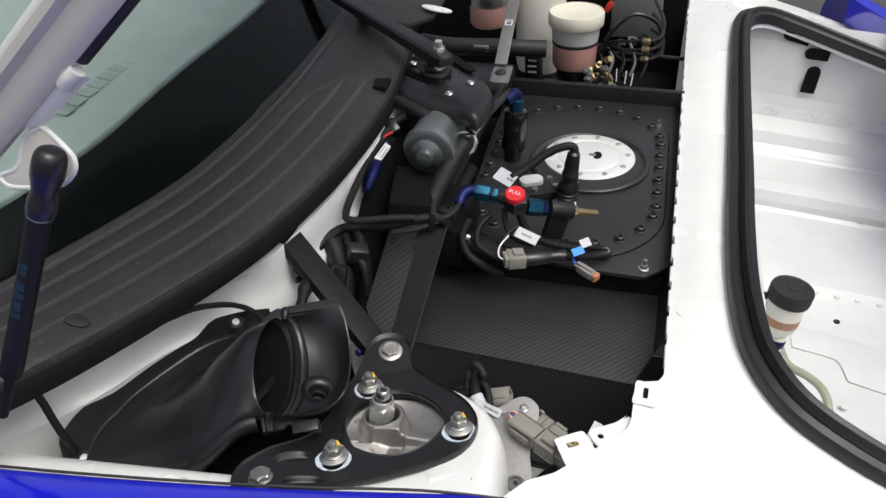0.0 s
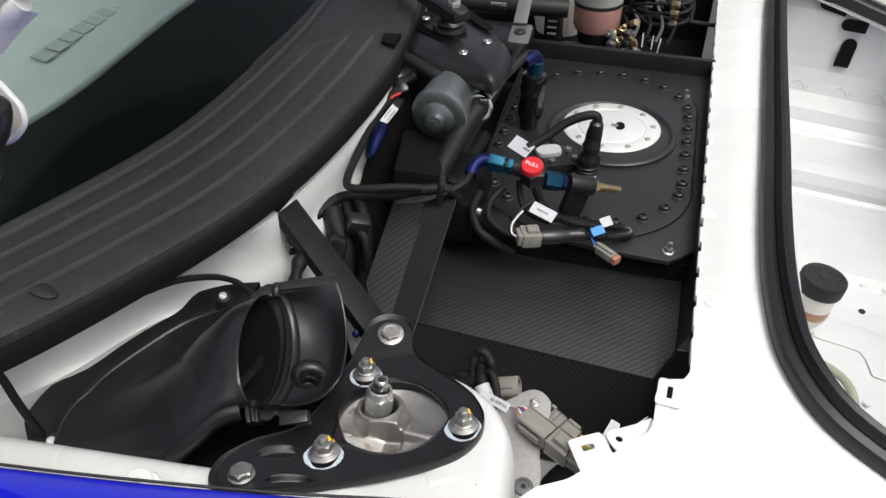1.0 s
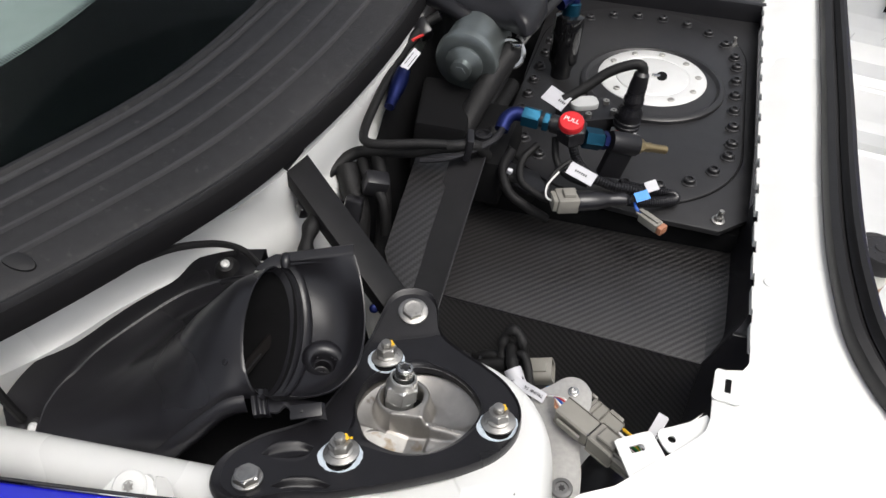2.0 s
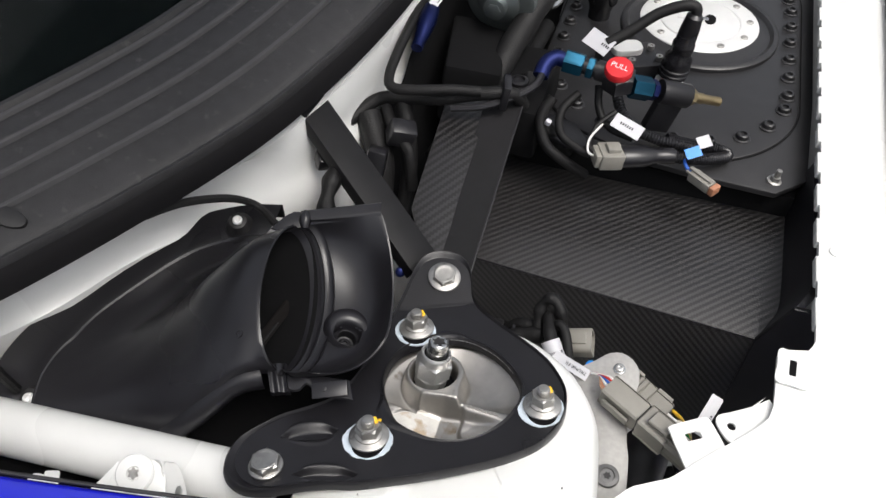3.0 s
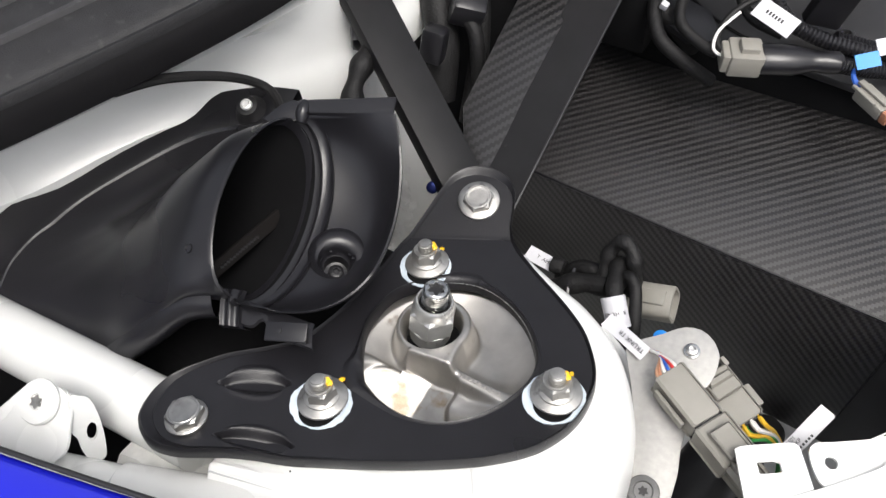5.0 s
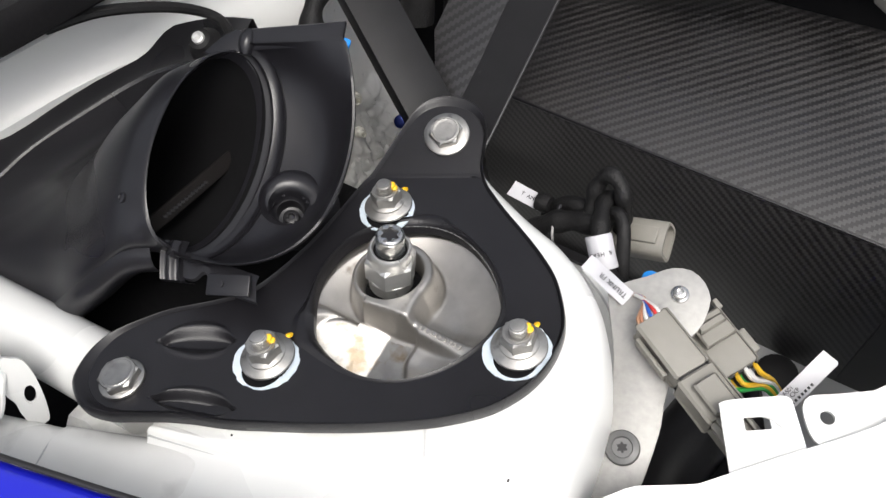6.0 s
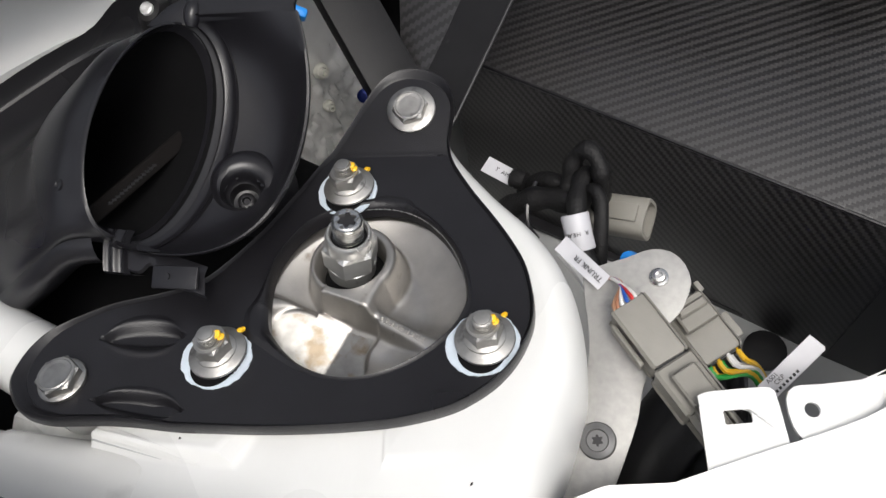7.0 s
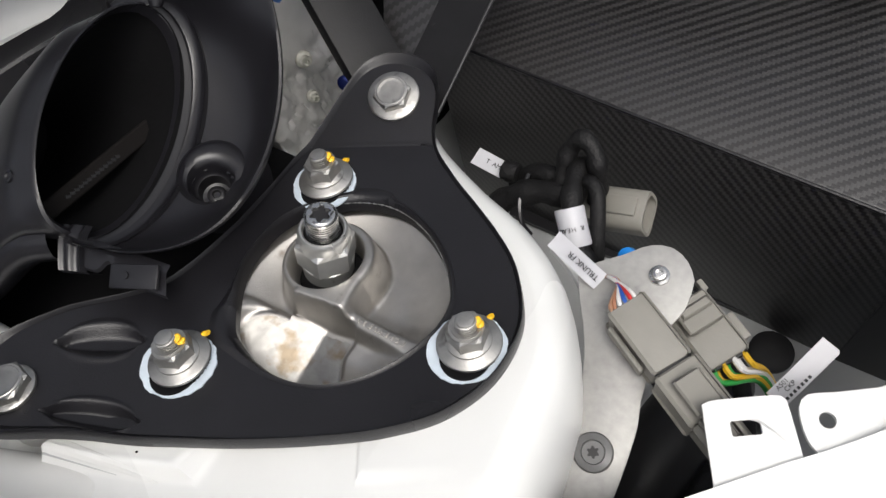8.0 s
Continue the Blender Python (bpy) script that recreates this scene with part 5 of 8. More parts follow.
# flange round the back of the moulding: a small step, then a strip that turns up against the bulkhead
rim_line = [r[-1] for r in skin[14:]] + list(reversed(skin[-1][4:-1]))
rim_line = [rim_line[0]] + [(rim_line[max(i - 2, 0)] + rim_line[i] * 2 + rim_line[min(i + 2, len(rim_line) - 1)]) / 4 for i in range(1, len(rim_line) - 1)] + [rim_line[-1]]
bands = []
for out, dz in ((-0.0012, -0.0006), (0.0002, 0.0008), (0.0014, 0.0004), (0.0034, -0.0034), (0.0060, -0.0040), (0.0120, -0.0036), (0.0200, -0.0010), (0.0270, 0.0026), (0.0290, 0.0036), (0.0298, 0.0030), (0.0296, -0.010)):
    band = []
    for i, q in enumerate(rim_line):
        d = rim_line[min(i + 3, len(rim_line) - 1)] - rim_line[max(i - 3, 0)]
        o = Vector((d.y, -d.x, 0)).normalized()
        o = o if o.dot(q - Vector((-0.15, -0.06, q.z))) > 0 else -o
        near = min(1, max(0, (len(rim_line) - 1 - i) / 28))
        band.append(q + o * out * (0.30 + 0.70 * near) + Vector((0, 0, dz)))
    bands.append(band)
part("rear_flange", loft(bands, closed=False), PLASTIC, duct)
# Throat is coloured darker than the duct plastic to paint in its shade.
part("throat", loft([[oval(DC + DN * d, ra, rb, 7.5 * k) for k in range(48)] for d, ra, rb in ((0.001, 0.0496, 0.0254), (-0.010, 0.0480, 0.0240), (-0.030, 0.040, 0.020), (-0.050, 0.031, 0.0155), (-0.075, 0.024, 0.012), (-0.100, 0.018, 0.010))], True, (False, True)), DARK, duct, "inside of the duct, its shade painted near-black")
vane0, vane1, vane_down = Vector((-0.1038, -0.0530, 0.8056)), Vector((-0.1066, 0.0080, 0.7880)), Vector((0.0040, -0.0055, -0.0050))
part("inner_vane", loft([[vane0.lerp(vane1, f) + vane_down * g + DN * e for f in np.linspace(0, 1, 12)] for g, e in ((0, 0), (0.1, 0.0006), (0.9, 0.0006), (1, 0), (1, -0.002), (0, -0.002), (0, 0))], closed=False), UMBER, duct, "brownish vane deep in the duct")
for k in range(13):
    part("vane_tooth", box((0.0012, 0.0020, 0.0014), m=frame_at(vane0.lerp(vane1, 0.28 + 0.035 * k) + vane_down * 0.55 + DN * 0.0010, DN, vane_down)), RUBBER, duct, smooth=False)
part("moulded_pip", turned([(0.0026, -0.001), (0.0024, 0.0008), (0.0016, 0.0009), (0.0012, 0.0002)], 16, m=frame_at((-0.1045, -0.0460, 0.8225), (-0.15, -0.45, 0.88), DN)), PLASTIC, duct)

# open trough in front of the mouth: lower part of a wider oval, with a double bead where it leaves the mouth
LC = DC + DN * 0.0495 - DA * 0.0033 - DB * 0.0487


def trough(d, a):
    """d: way from bead to lip; a: 0 at the near end, 1 at the far top edge."""
    p = oval(DC + DN * 0.0075, 0.0529, 0.0298, -4 + 191 * a)
    q = oval(LC, 0.0848, 0.0873, 47 + 83 * a)
    reach = d * (0.35 + 0.65 * min(1, a / 0.30) ** 0.7)
    return p.lerp(q, reach) + DB * 0.010 * math.sin(math.pi * reach) * math.sin(math.pi * a)


collar = []
for d, grow in ((-0.0045, -0.0040), (0.0000, -0.0022), (0.0012, 0.0008), (0.0030, 0.0014), (0.0044, -0.0004), (0.0056, -0.0010), (0.0068, 0.0006), (0.0086, 0.0016), (0.0104, 0.0018)):
    collar.append([oval(DC + DN * d, 0.0512 + grow, 0.0281 + grow, -4 + 191 * k / 72) for k in range(73)])
for i in range(1, 19):
    collar.append([trough(i / 18, k / 72) for k in range(73)])
back = [[trough(f, k / 72) + DB * w + DN * e for k in range(73)] for f, w, e in ((1.0, 0.0008, 0.0008), (1.0, 0.0022, 0.0), (0.9, 0.0026, 0.0), (0.5, 0.0026, 0.0), (0.05, 0.0028, 0.0))]
dm = frame_at((-0.0600, -0.0005, 0.7862), (0.30, -0.02, 0.95), DN)
pit_way = dm.inverted().to_3x3() @ DA
pit_at = dm @ Vector((pit_way.x * 0.0052, pit_way.y * 0.0052, 0))
bm = loft(collar + back, closed=False)
bmesh.ops.delete(bm, geom=[f for f in bm.faces if (f.calc_center_median() - pit_at).cross(dm.col[2].xyz).length < 0.0088 and (f.calc_center_median() - pit_at).length < 0.02], context="FACES")
part("collar", bm, PLASTIC, duct)
edge0, edge1 = oval(DC + DN * 0.002, 0.0525, 0.0295, 187), trough(1.0, 1.0)
lay = (Vector((-0.25, 0.80, 0.35))).normalized()
bm = loft([[edge0.lerp(edge1, f) + lay * w + Vector((0, 0, dz)) for f in np.linspace(0.0, 1.0, 24)] for w, dz in ((-0.001, -0.0012), (0.0004, 0.0012), (0.0020, 0.0016), (0.0075, 0.0012), (0.0085, 0.0004), (0.0080, -0.0008), (0.002, -0.0006), (-0.001, -0.0012))], closed=False)
part("top_flange", bm, PLASTIC, duct)
ridge = [edge0 + DN * 0.0036 - lay * 0.0030 - Vector((0, 0, 0.0020)), edge0 + DN * 0.0036 + lay * 0.0005 - Vector((0, 0, 0.0012)), edge0 + DN * 0.0036 + lay * 0.0045 - Vector((0, 0, 0.0010)), edge0 + DN * 0.0036 + lay * 0.0085 - Vector((0, 0, 0.0020))]
part("flange_rib", tube(ridge, 0.0038, 24, 16, taper=lambda f: 0.6 + 0.4 * math.sin(math.pi * f)), PLASTIC, duct, "raised ridge over the top flange")
ear_at = edge0 + lay * 0.0035
part("flange_wing", slab([(0.002, -0.006), (0.0035, 0.004), (-0.004, 0.0055), (-0.010, 0.0030), (-0.020, -0.0050), (-0.014, -0.0075)], -0.0018, 0.0, frame_at(ear_at, (0.1, -0.35, 0.93), edge1 - edge0), 0.0005), PLASTIC, duct)
# hooded boss in the trough wall: a low dome, its pit set off towards the near end, a screw at the bottom
hood = []
for r, z, off in ((0.0215, -0.0095, 0.0), (0.0180, -0.0030, 0.0), (0.0150, 0.0024, 0.0002), (0.0132, 0.0048, 0.0008), (0.0112, 0.0056, 0.0024), (0.0096, 0.0050, 0.0040), (0.0086, 0.0030, 0.0050), (0.0080, 0.0000, 0.0052), (0.0070, -0.0022, 0.0052), (0.0064, -0.0026, 0.0052), (0.0060, -0.0100, 0.0052), (0.0004, -0.0110, 0.0052)):
    hood.append([dm @ Vector((r * math.cos(a) + pit_way.x * off, r * math.sin(a) + pit_way.y * off, z - 0.0012)) for a in np.linspace(0, 2 * math.pi, 44, endpoint=False)])
part("dimple", loft(hood, True, (False, True)), PLASTIC, duct)
part("pit_screw", turned([(0.0040, -0.0030), (0.0039, 0.0006), (0.0030, 0.0012), (0.0018, 0.0012), (0.0014, 0.0002), (0.0003, 0.0002)], 20, m=dm @ Matrix.Translation((pit_way.x * 0.0052, pit_way.y * 0.0052, -0.0098))), COATED, duct, "dull screw in the pit")
# tabs and the foot below the near end of the trough
rib_across, rib_down = Vector((0.93, 0.34, 0.05)).normalized(), Vector((0.50, -0.82, -0.28)).normalized()
rib_out = Vector((0.05, -0.35, 0.93))
rib_at = Vector((-0.0812, -0.0515, 0.8050))
block = []
for d, lift in ((-0.004, -0.002), (0.0, 0.0006), (0.004, 0.0010), (0.011, 0.0008), (0.0138, 0.0004), (0.0146, -0.0020), (0.0140, -0.0080)):
    block.append([rib_at + rib_across * (u * 0.0056) + rib_down * d + rib_out * (lift + 0.0009 * math.cos(u * 6.0) - 0.0035 * max(0.0, abs(u) - 0.85) / 0.15) for u in np.linspace(-1, 1, 29)])
part("lower_rib", loft(block, closed=False), PLASTIC, duct)
notch = []
for f in np.linspace(0, 1, 24):
    q = Vector((-0.0745, -0.0525, 0.8030)).lerp(Vector((-0.0370, -0.0470, 0.8025)), f)
    deep = 0.0090 - 0.0055 * math.exp(-((f - 0.30) / 0.10) ** 2)
    notch.append([q + rib_down * d + rib_out * o for d, o in ((-0.0035, -0.002), (0.0, 0.0004), (deep - 0.001, 0.0002), (deep, -0.0012))])
part("lower_strip", loft(notch, closed=False), PLASTIC, duct)
part("lower_tab", box((0.0205, 0.0090, 0.0016), (0, 0, 0), 0.0005, frame_at((-0.0470, -0.0534, 0.8035), (0.05, -0.35, 0.93), (0.92, 0.37, 0.08))), PLASTIC, duct)
part("tab_mark", turned([(0.0014, 0), (0.0014, 0.0008), (0.0008, 0.0009)], 12, m=frame_at((-0.0500, -0.0545, 0.8040), (0.05, -0.35, 0.93))), PLASTIC, duct)
# arch rim round the lower opening
arch = spline([(-0.168, -0.113, 0.739), (-0.1545, -0.1065, 0.756), (-0.1335, -0.0945, 0.776), (-0.1155, -0.0805, 0.791), (-0.1010, -0.0655, 0.8025), (-0.088, -0.0575, 0.804)], 36)
part("arch_rim", loft([[q + Vector((o * 0.55, o * -0.75, dz)) for q in arch] for o, dz in ((-0.004, 0.0035), (0.0, 0.0030), (0.003, 0.0010), (0.0050, -0.002), (0.0055, -0.005), (0.0040, -0.009), (0.0, -0.014))], closed=False), PLASTIC, duct)
# fixing ears with pale clips
ear = thing("duct_clip", "black rubber grommet with a pale pin on the duct flange", "clip", "clips on the duct flange")
part("grommet", turned([(0.0120, -0.014), (0.0110, -0.004), (0.0095, 0.0), (0.0070, 0.003), (0.0062, 0.006), (0.003, 0.0066)], 24), RUBBER, ear)
part("pin", turned([(0.0036, 0.0055), (0.0034, 0.0082), (0.0024, 0.0088), (0.0012, 0.0076)], 16), CAPWHITE, ear)
ear.matrix_basis = frame_at((-0.1715, 0.0615, 0.7850), (0.15, -0.30, 0.94), (1, 0, 0))
copy_thing(ear, frame_at((-0.2360, -0.0950, 0.7600), (0.2, -0.45, 0.86), (1, 0, 0)))

# near-black block added below the duct to darken the gap; foil-faced wall beside it
tagged(part("wheel_liner", box((0.32, 0.235, 0.05), (-0.19, -0.0675, 0.700), 0.012), DARK), "black block below the duct, added to darken the gap", "liner")
rnd = random.Random(4)
rings = []
for i in range(70):
    f = i / 69
    ring = []
    for j in range(100):
        g = j / 99
        p = Vector((-0.106 + 0.070 * f, 0.138 - 0.062 * f + 0.020 * g, 0.784 - 0.030 * f * f - 0.16 * g))
        q = Vector((9 * f, 17 * g, 0))
        fold = abs(noise.noise(q)) + 0.6 * abs(noise.noise(q * 2.1 + Vector((5, 2, 0)))) + 0.3 * abs(noise.noise(q * 4.7))
        p += Vector((0.6, -0.6, 0.4)) * 0.0060 * (fold - 0.4) * (0.35 + 0.65 * min(1, g / 0.35))
        ring.append(p + Vector((0.02 * g, -0.03 * g, 0)))
    rings.append(ring)
foil = part("foil_mat", loft(rings, closed=False), FOIL)
tagged(foil, "crinkled pale foil-faced mat on the inner wall", "foil mat")
flap = []
for i in range(70):
    row = []
    for j in range(90):
        y, z = 0.072 + 0.115 * i / 69, 0.770 - 0.200 * j / 89
        q = Vector((70 * y, 46 * z, 3))
        fold = abs(noise.noise(q)) + 0.6 * abs(noise.noise(q * 2.3 + Vector((5, 2, 0)))) + 0.3 * abs(noise.noise(q * 5.1))
        row.append(Vector((-0.1345 + 0.0070 * (fold - 0.4) * min(1, max(0.12, (0.715 - z + 0.5 * (0.125 - y)) / 0.03)), y, z)))
    flap.append(row)
part("foil_flap", loft(flap, closed=False), FOIL, foil, "creased pale sheet")
for y, z, r in ((0.1140, 0.700, 0.0052), (0.1080, 0.672, 0.0040)):
    part("foil_stud", turned([(r, 0), (r * 0.95, 0.003), (r * 0.62, 0.004), (r * 0.55, 0.008), (r * 0.3, 0.008), (r * 0.25, 0.004)], 18, m=frame_at((-0.1330, y, z), (0.85, -0.35, 0.4))), MILKY, foil)
part("blue_marker", box((0.009, 0.005, 0.008), (0, 0, 0), 0.0015, pose(-0.0862, 0.0828, 0.7980, 20, 30, 20)), TAPEBLUE, foil)
part("blue_marker", turned([(0.0036, 0), (0.0036, 0.006), (0.0028, 0.0068), (0.0015, 0.007)], 14, m=frame_at((-0.0560, 0.0785, 0.757), (0.3, -0.6, 0.6))), NAVY_ANOD, foil)

# ---- carbon box and fuel cell ----
cbox = thing("carbon_box", "matt twill carbon fibre box beside the fuel cell", "carbon box")
BX0, BX1, BY1, BZ = -0.0600, 0.2060, 0.3000, 0.7140
rings = []
for x, dz in ((BX0 - 0.0, -0.14), (BX0, -0.003), (BX0 + 0.0012, -0.0008), (BX0 + 0.0035, 0.0), (-0.024, 0.0), (0.05, 0.0), (0.12, 0.0), (BX1, 0.0), (BX1 + 0.0005, 0.0), (BX1 + 0.010, 0.0), (BX1 + 0.018, 0.0)):
    y0 = 0.1460 - 0.052 * (x + 0.024) + 2.2 * max(0, x - BX1)
    rings.append([Vector((x, y0 - 0.002, BZ + min(dz, 0) - 0.16)), Vector((x + 0.0, y0, BZ + dz - 0.003)), Vector((x, y0 + 0.001, BZ + dz - 0.0009)), Vector((x, y0 + 0.003, BZ + dz)), Vector((x, 0.20, BZ + dz)), Vector((x, BY1, BZ + dz))])
part("lid", loft(rings, closed=False), CARBON, cbox)
YC = 0.1460 - 0.052 * (BX1 + 0.024)
part("front_face_extension", slab([(BX1 - 0.002, 0.51), (BX1 - 0.002, BZ), (BX1 + 0.012, BZ + 0.044), (BX1 + 0.06, BZ + 0.044), (BX1 + 0.06, 0.51)], -0.002, 0.002, Matrix(((1, 0, 0, 0), (0, 0, -1, YC), (0, 1, 0, 0), (0, 0, 0, 1))), 0.0008), COATED, cbox, "smooth black corner", smooth=False)
low_line = [Vector((BX1 - 0.001, YC, BZ - 0.001)), Vector((BX1 + 0.010, YC + 0.022, BZ)), Vector((BX1 + 0.0145, YC + 0.034, BZ)), Vector((BX1 + 0.0165, YC + 0.060, BZ)), Vector((BX1 + 0.0180, BY1, BZ))]
high_line = [Vector((BX1 + 0.012, YC, BZ + 0.044)), Vector((BX1 + 0.020, YC + 0.015, BZ + 0.044)), Vector((BX1 + 0.024, YC + 0.030, BZ + 0.044)), Vector((BX1 + 0.025, YC + 0.060, BZ + 0.044)), Vector((BX1 + 0.025, BY1, BZ + 0.044))]
low_line, high_line = spline(low_line, 40), spline(high_line, 40)
part("corner_wall", loft([[v + Vector((-0.0012, 0, -0.0006)) for v in low_line], [v + Vector((-0.0004, 0, 0.0010)) for v in low_line], [a.lerp(b, 0.3) + Vector((-0.001, 0, 0)) for a, b in zip(low_line, high_line)], high_line, [v + Vector((0.006, 0, 0)) for v in high_line]], closed=False), COATED, cbox, "smooth black upturned edge")
lid_line = [Vector((x, 0.1460 - 0.052 * (x + 0.024) + 0.0009, BZ - 0.0008)) for x in np.linspace(BX0 + 0.004, BX1, 12)]
part("lid_edge", tube(lid_line, 0.0011, 30, 8), COATED, cbox, "smooth resin edge")
part("foot_tray", box((0.26, 0.010, 0.004), (0.11, 0.140, 0.560)), COATED, cbox, smooth=False)
# sloping side panel with smooth black edging
side_m = frame_at((-0.0380, 0.170, 0.7805), (-0.02, -0.25, 1), (1, 0, 0))
part("side_panel", slab([(-0.004, -0.082), (0.032, -0.096), (0.0280, 0.095), (-0.034, 0.070), (-0.028, -0.040)], -0.003, 0.0, side_m, 0.0010), CARBON, cbox)
part("edge_tape", slab([(0.008, -0.088), (0.0325, -0.0955), (0.0283, 0.095), (-0.002, 0.085), (-0.0005, 0.040), (0.0035, 0.034), (0.0050, -0.020), (0.0070, -0.050)], 0.0003, 0.0009, side_m), SATIN, cbox, "smooth black tape", smooth=False)
part("panel_edge", tube([side_m @ Vector((0.0325, -0.0955, 0.0002)), side_m @ Vector((0.0283, 0.095, 0.0002))], 0.0010, 4, 8), COATED, cbox, "smooth resin edge")

cell = thing("fuel_cell", "black fuel cell with a bolted top plate and round flange", "fuel cell")
PZ = 0.7470
pts = [(0.2050, 0.2640), (0.2300, 0.2880), (0.2345, 0.40), (0.2370, 0.6950), (0.0, 0.7000), (-0.0300, 0.6700), (-0.0250, 0.50), (-0.0120, 0.3100), (0.0200, 0.2800), (0.1500, 0.2660)]
part("top_plate", slab(pts, PZ - 0.006, PZ, None, 0.0015), CELL, cell)
part("tank", box((0.25, 0.42, 0.13), (0.103, 0.485, PZ - 0.075), 0.01), DARK, cell)


def rounded(cx, cy, hx, hy, r, n=96):
    out = []
    for k in range(n):
        a = 2 * math.pi * k / n
        c, s = math.cos(a), math.sin(a)
        out.append((cx + math.copysign(hx - r, c) + r * c, cy + math.copysign(hy - r, s) + r * s))
    return out


FC = (0.1005, 0.4820)
ring = lambda hx, hy, r, z: [Vector((x, y, z)) for x, y in rounded(*FC, hx, hy, r)]
part("flange_step", loft([ring(0.1220, 0.2020, 0.110, PZ - 0.001), ring(0.1216, 0.2016, 0.110, PZ + 0.0014), ring(0.1200, 0.2000, 0.109, PZ + 0.0022), ring(0.02, 0.10, 0.015, PZ + 0.0023)], True, (False, True)), CELL, cell)
part("flange_groove", loft([ring(0.1232, 0.2032, 0.111, PZ + 0.0004), ring(0.1222, 0.2022, 0.110, PZ + 0.0008)]), DARK, cell)
bolt_path = spline([(x, y, 0) for x, y in rounded(*FC, 0.1110, 0.1780, 0.100, 48)], 32, True)
for i, p in enumerate(bolt_path):
    b = turned([(0.0076, 0), (0.0076, 0.0007), (0.0060, 0.0014), (0.0054, 0.0048), (0.0044, 0.0056), (0.0030, 0.0056), (0.0026, 0.0036), (0.0008, 0.0036)], 16)
    part("flange_bolt", b, CELL, cell, m=pose(p.x, p.y, PZ + 0.0022, 0, 0, i * 37))
for x, y, lean in ((0.2030, 0.2790, 4), (0.2070, 0.6180, -3)):
    b = turned([(0.0062, 0), (0.0062, 0.0010), (0.0052, 0.0016)], 20)
    hexagon(0.0076, 0.0014, 0.0052, 0.0008, b)
    thread(0.0024, 0.0050, 0.0115, 0.0008, None, b, 14)
    part("corner_nut", b, ZINC, cell, "zinc nut on a stud", m=pose(x, y, PZ, lean, lean, lean * 9))
part("filler_surround", turned([(0.0745, PZ + 0.002), (0.0742, PZ + 0.0060), (0.0725, PZ + 0.0075), (0.0690, PZ + 0.0080), (0.0672, PZ + 0.0060), (0.0660, PZ + 0.0045), (0.0600, PZ + 0.0045), (0.057, PZ + 0.006)], 72, m=Matrix.Translation((0.1200, 0.4960, 0)) @ Matrix.Diagonal((1.08, 1.08, 1, 1))), CELL, cell)
cap = thing("filler_cap", "satin white aluminium fuel filler cap ringed with screws", "fuel cap")
CM = Matrix.Translation((0.1190, 0.5060, PZ - 0.0085)) @ Matrix.Diagonal((1.06, 1.06, 1, 1))
part("cap_ring", turned([(0.0575, 0.004), (0.0580, 0.0120), (0.0574, 0.0152), (0.0564, 0.0160), (0.0400, 0.0164), (0.0392, 0.0156), (0.0386, 0.0156), (0.0380, 0.0168), (0.0372, 0.0172), (0.004, 0.0174)], 72, m=CM), CAPWHITE, cap)
part("latch_plate", box((0.030, 0.013, 0.0010), (-0.006, 0.001, 0.0176), 0.0004, CM), CAPWHITE, cap)
part("latch_recess", turned([(0.0072, 0.0172), (0.0070, 0.0184), (0.002, 0.0185)], 24, m=CM @ Matrix.Translation((0.0100, 0.0, 0)) @ Matrix.Diagonal((0.8, 1.25, 1, 1))), DARK, cap, "dark latch recess")
part("latch_lever", box((0.009, 0.005, 0.0016), (0.004, -0.002, 0.0190), 0.0006, CM), CHROME, cap)
for i in range(10):
    a = 2 * math.pi * (i + 0.3) / 10
    b = turned([(0.0034, 0.0160), (0.0034, 0.0172), (0.0026, 0.0178), (0.0016, 0.0178), (0.0013, 0.0168), (0.0004, 0.0168)], 16, m=CM @ Matrix.Translation((0.0488 * math.cos(a), 0.0488 * math.sin(a), 0)))
    part("cap_screw", b, ZINC, cap)

# rear upstand behind the cell; near-black wall and sheets fill the dark space beyond
tagged(part("cell_upstand", slab([(-0.060, 0.700), (0.240, 0.690), (0.240, 0.700), (-0.060, 0.712)], 0.700, 0.7710, None, 0.002), COATED), "black upstand behind the fuel cell", "bulkhead plate")
tagged(part("bay_rear_wall", box((0.70, 0.012, 0.40), (-0.112, 1.02, 0.70)), DARK, smooth=False), "near-black wall added to close off the far bay", "wall", kind="structure")
tagged(part("dark_floor_mat", box((0.34, 0.30, 0.01), (0.06, 0.86, 0.66)), DARK, smooth=False), "black sheet filling the far part of the bay", "mat")
tagged(part("inner_mat", box((0.16, 0.56, 0.02), (-0.055, 0.46, 0.665)), DARK, smooth=False), "black sheet filling the gap between bulkhead and fuel cell", "mat")


# ---- plumbing on the cell ----
def along(a, b, profile, mat, parent, name, sides=28, label="", hexa=None):
    m, d = between(a, b)
    bmx = turned([(r, z * d) for r, z in profile], sides, m=m) if hexa is None else hexagon(hexa[0], hexa[1] * d, hexa[2] * d, 0.0008, None, m)
    return part(name, bmx, mat, parent, label)


valve = thing("fuel_coupling", "dry-break fuel line with blue fittings and a red pull knob", "fuel coupling")
A0, A1 = Vector((0.0080, 0.2880, 0.8200)), Vector((0.0520, 0.2860, 0.8160))
part("elbow", tube([(-0.002, 0.270, 0.812), (0.000, 0.280, 0.818), (0.006, 0.287, 0.8205), (0.014, 0.288, 0.8195)], 0.0066, 24, 16), NAVY_ANOD, valve)
part("swivel_nut", hexagon(0.0172, 0.006, 0.022, 0.001, None, between(A0, A1)[0]), BLUE_ANOD, valve)
part("lock_collar", hexagon(0.0160, 0.0255, 0.0310, 0.001, None, between(A0, A1)[0]), BLUE_ANOD, valve)
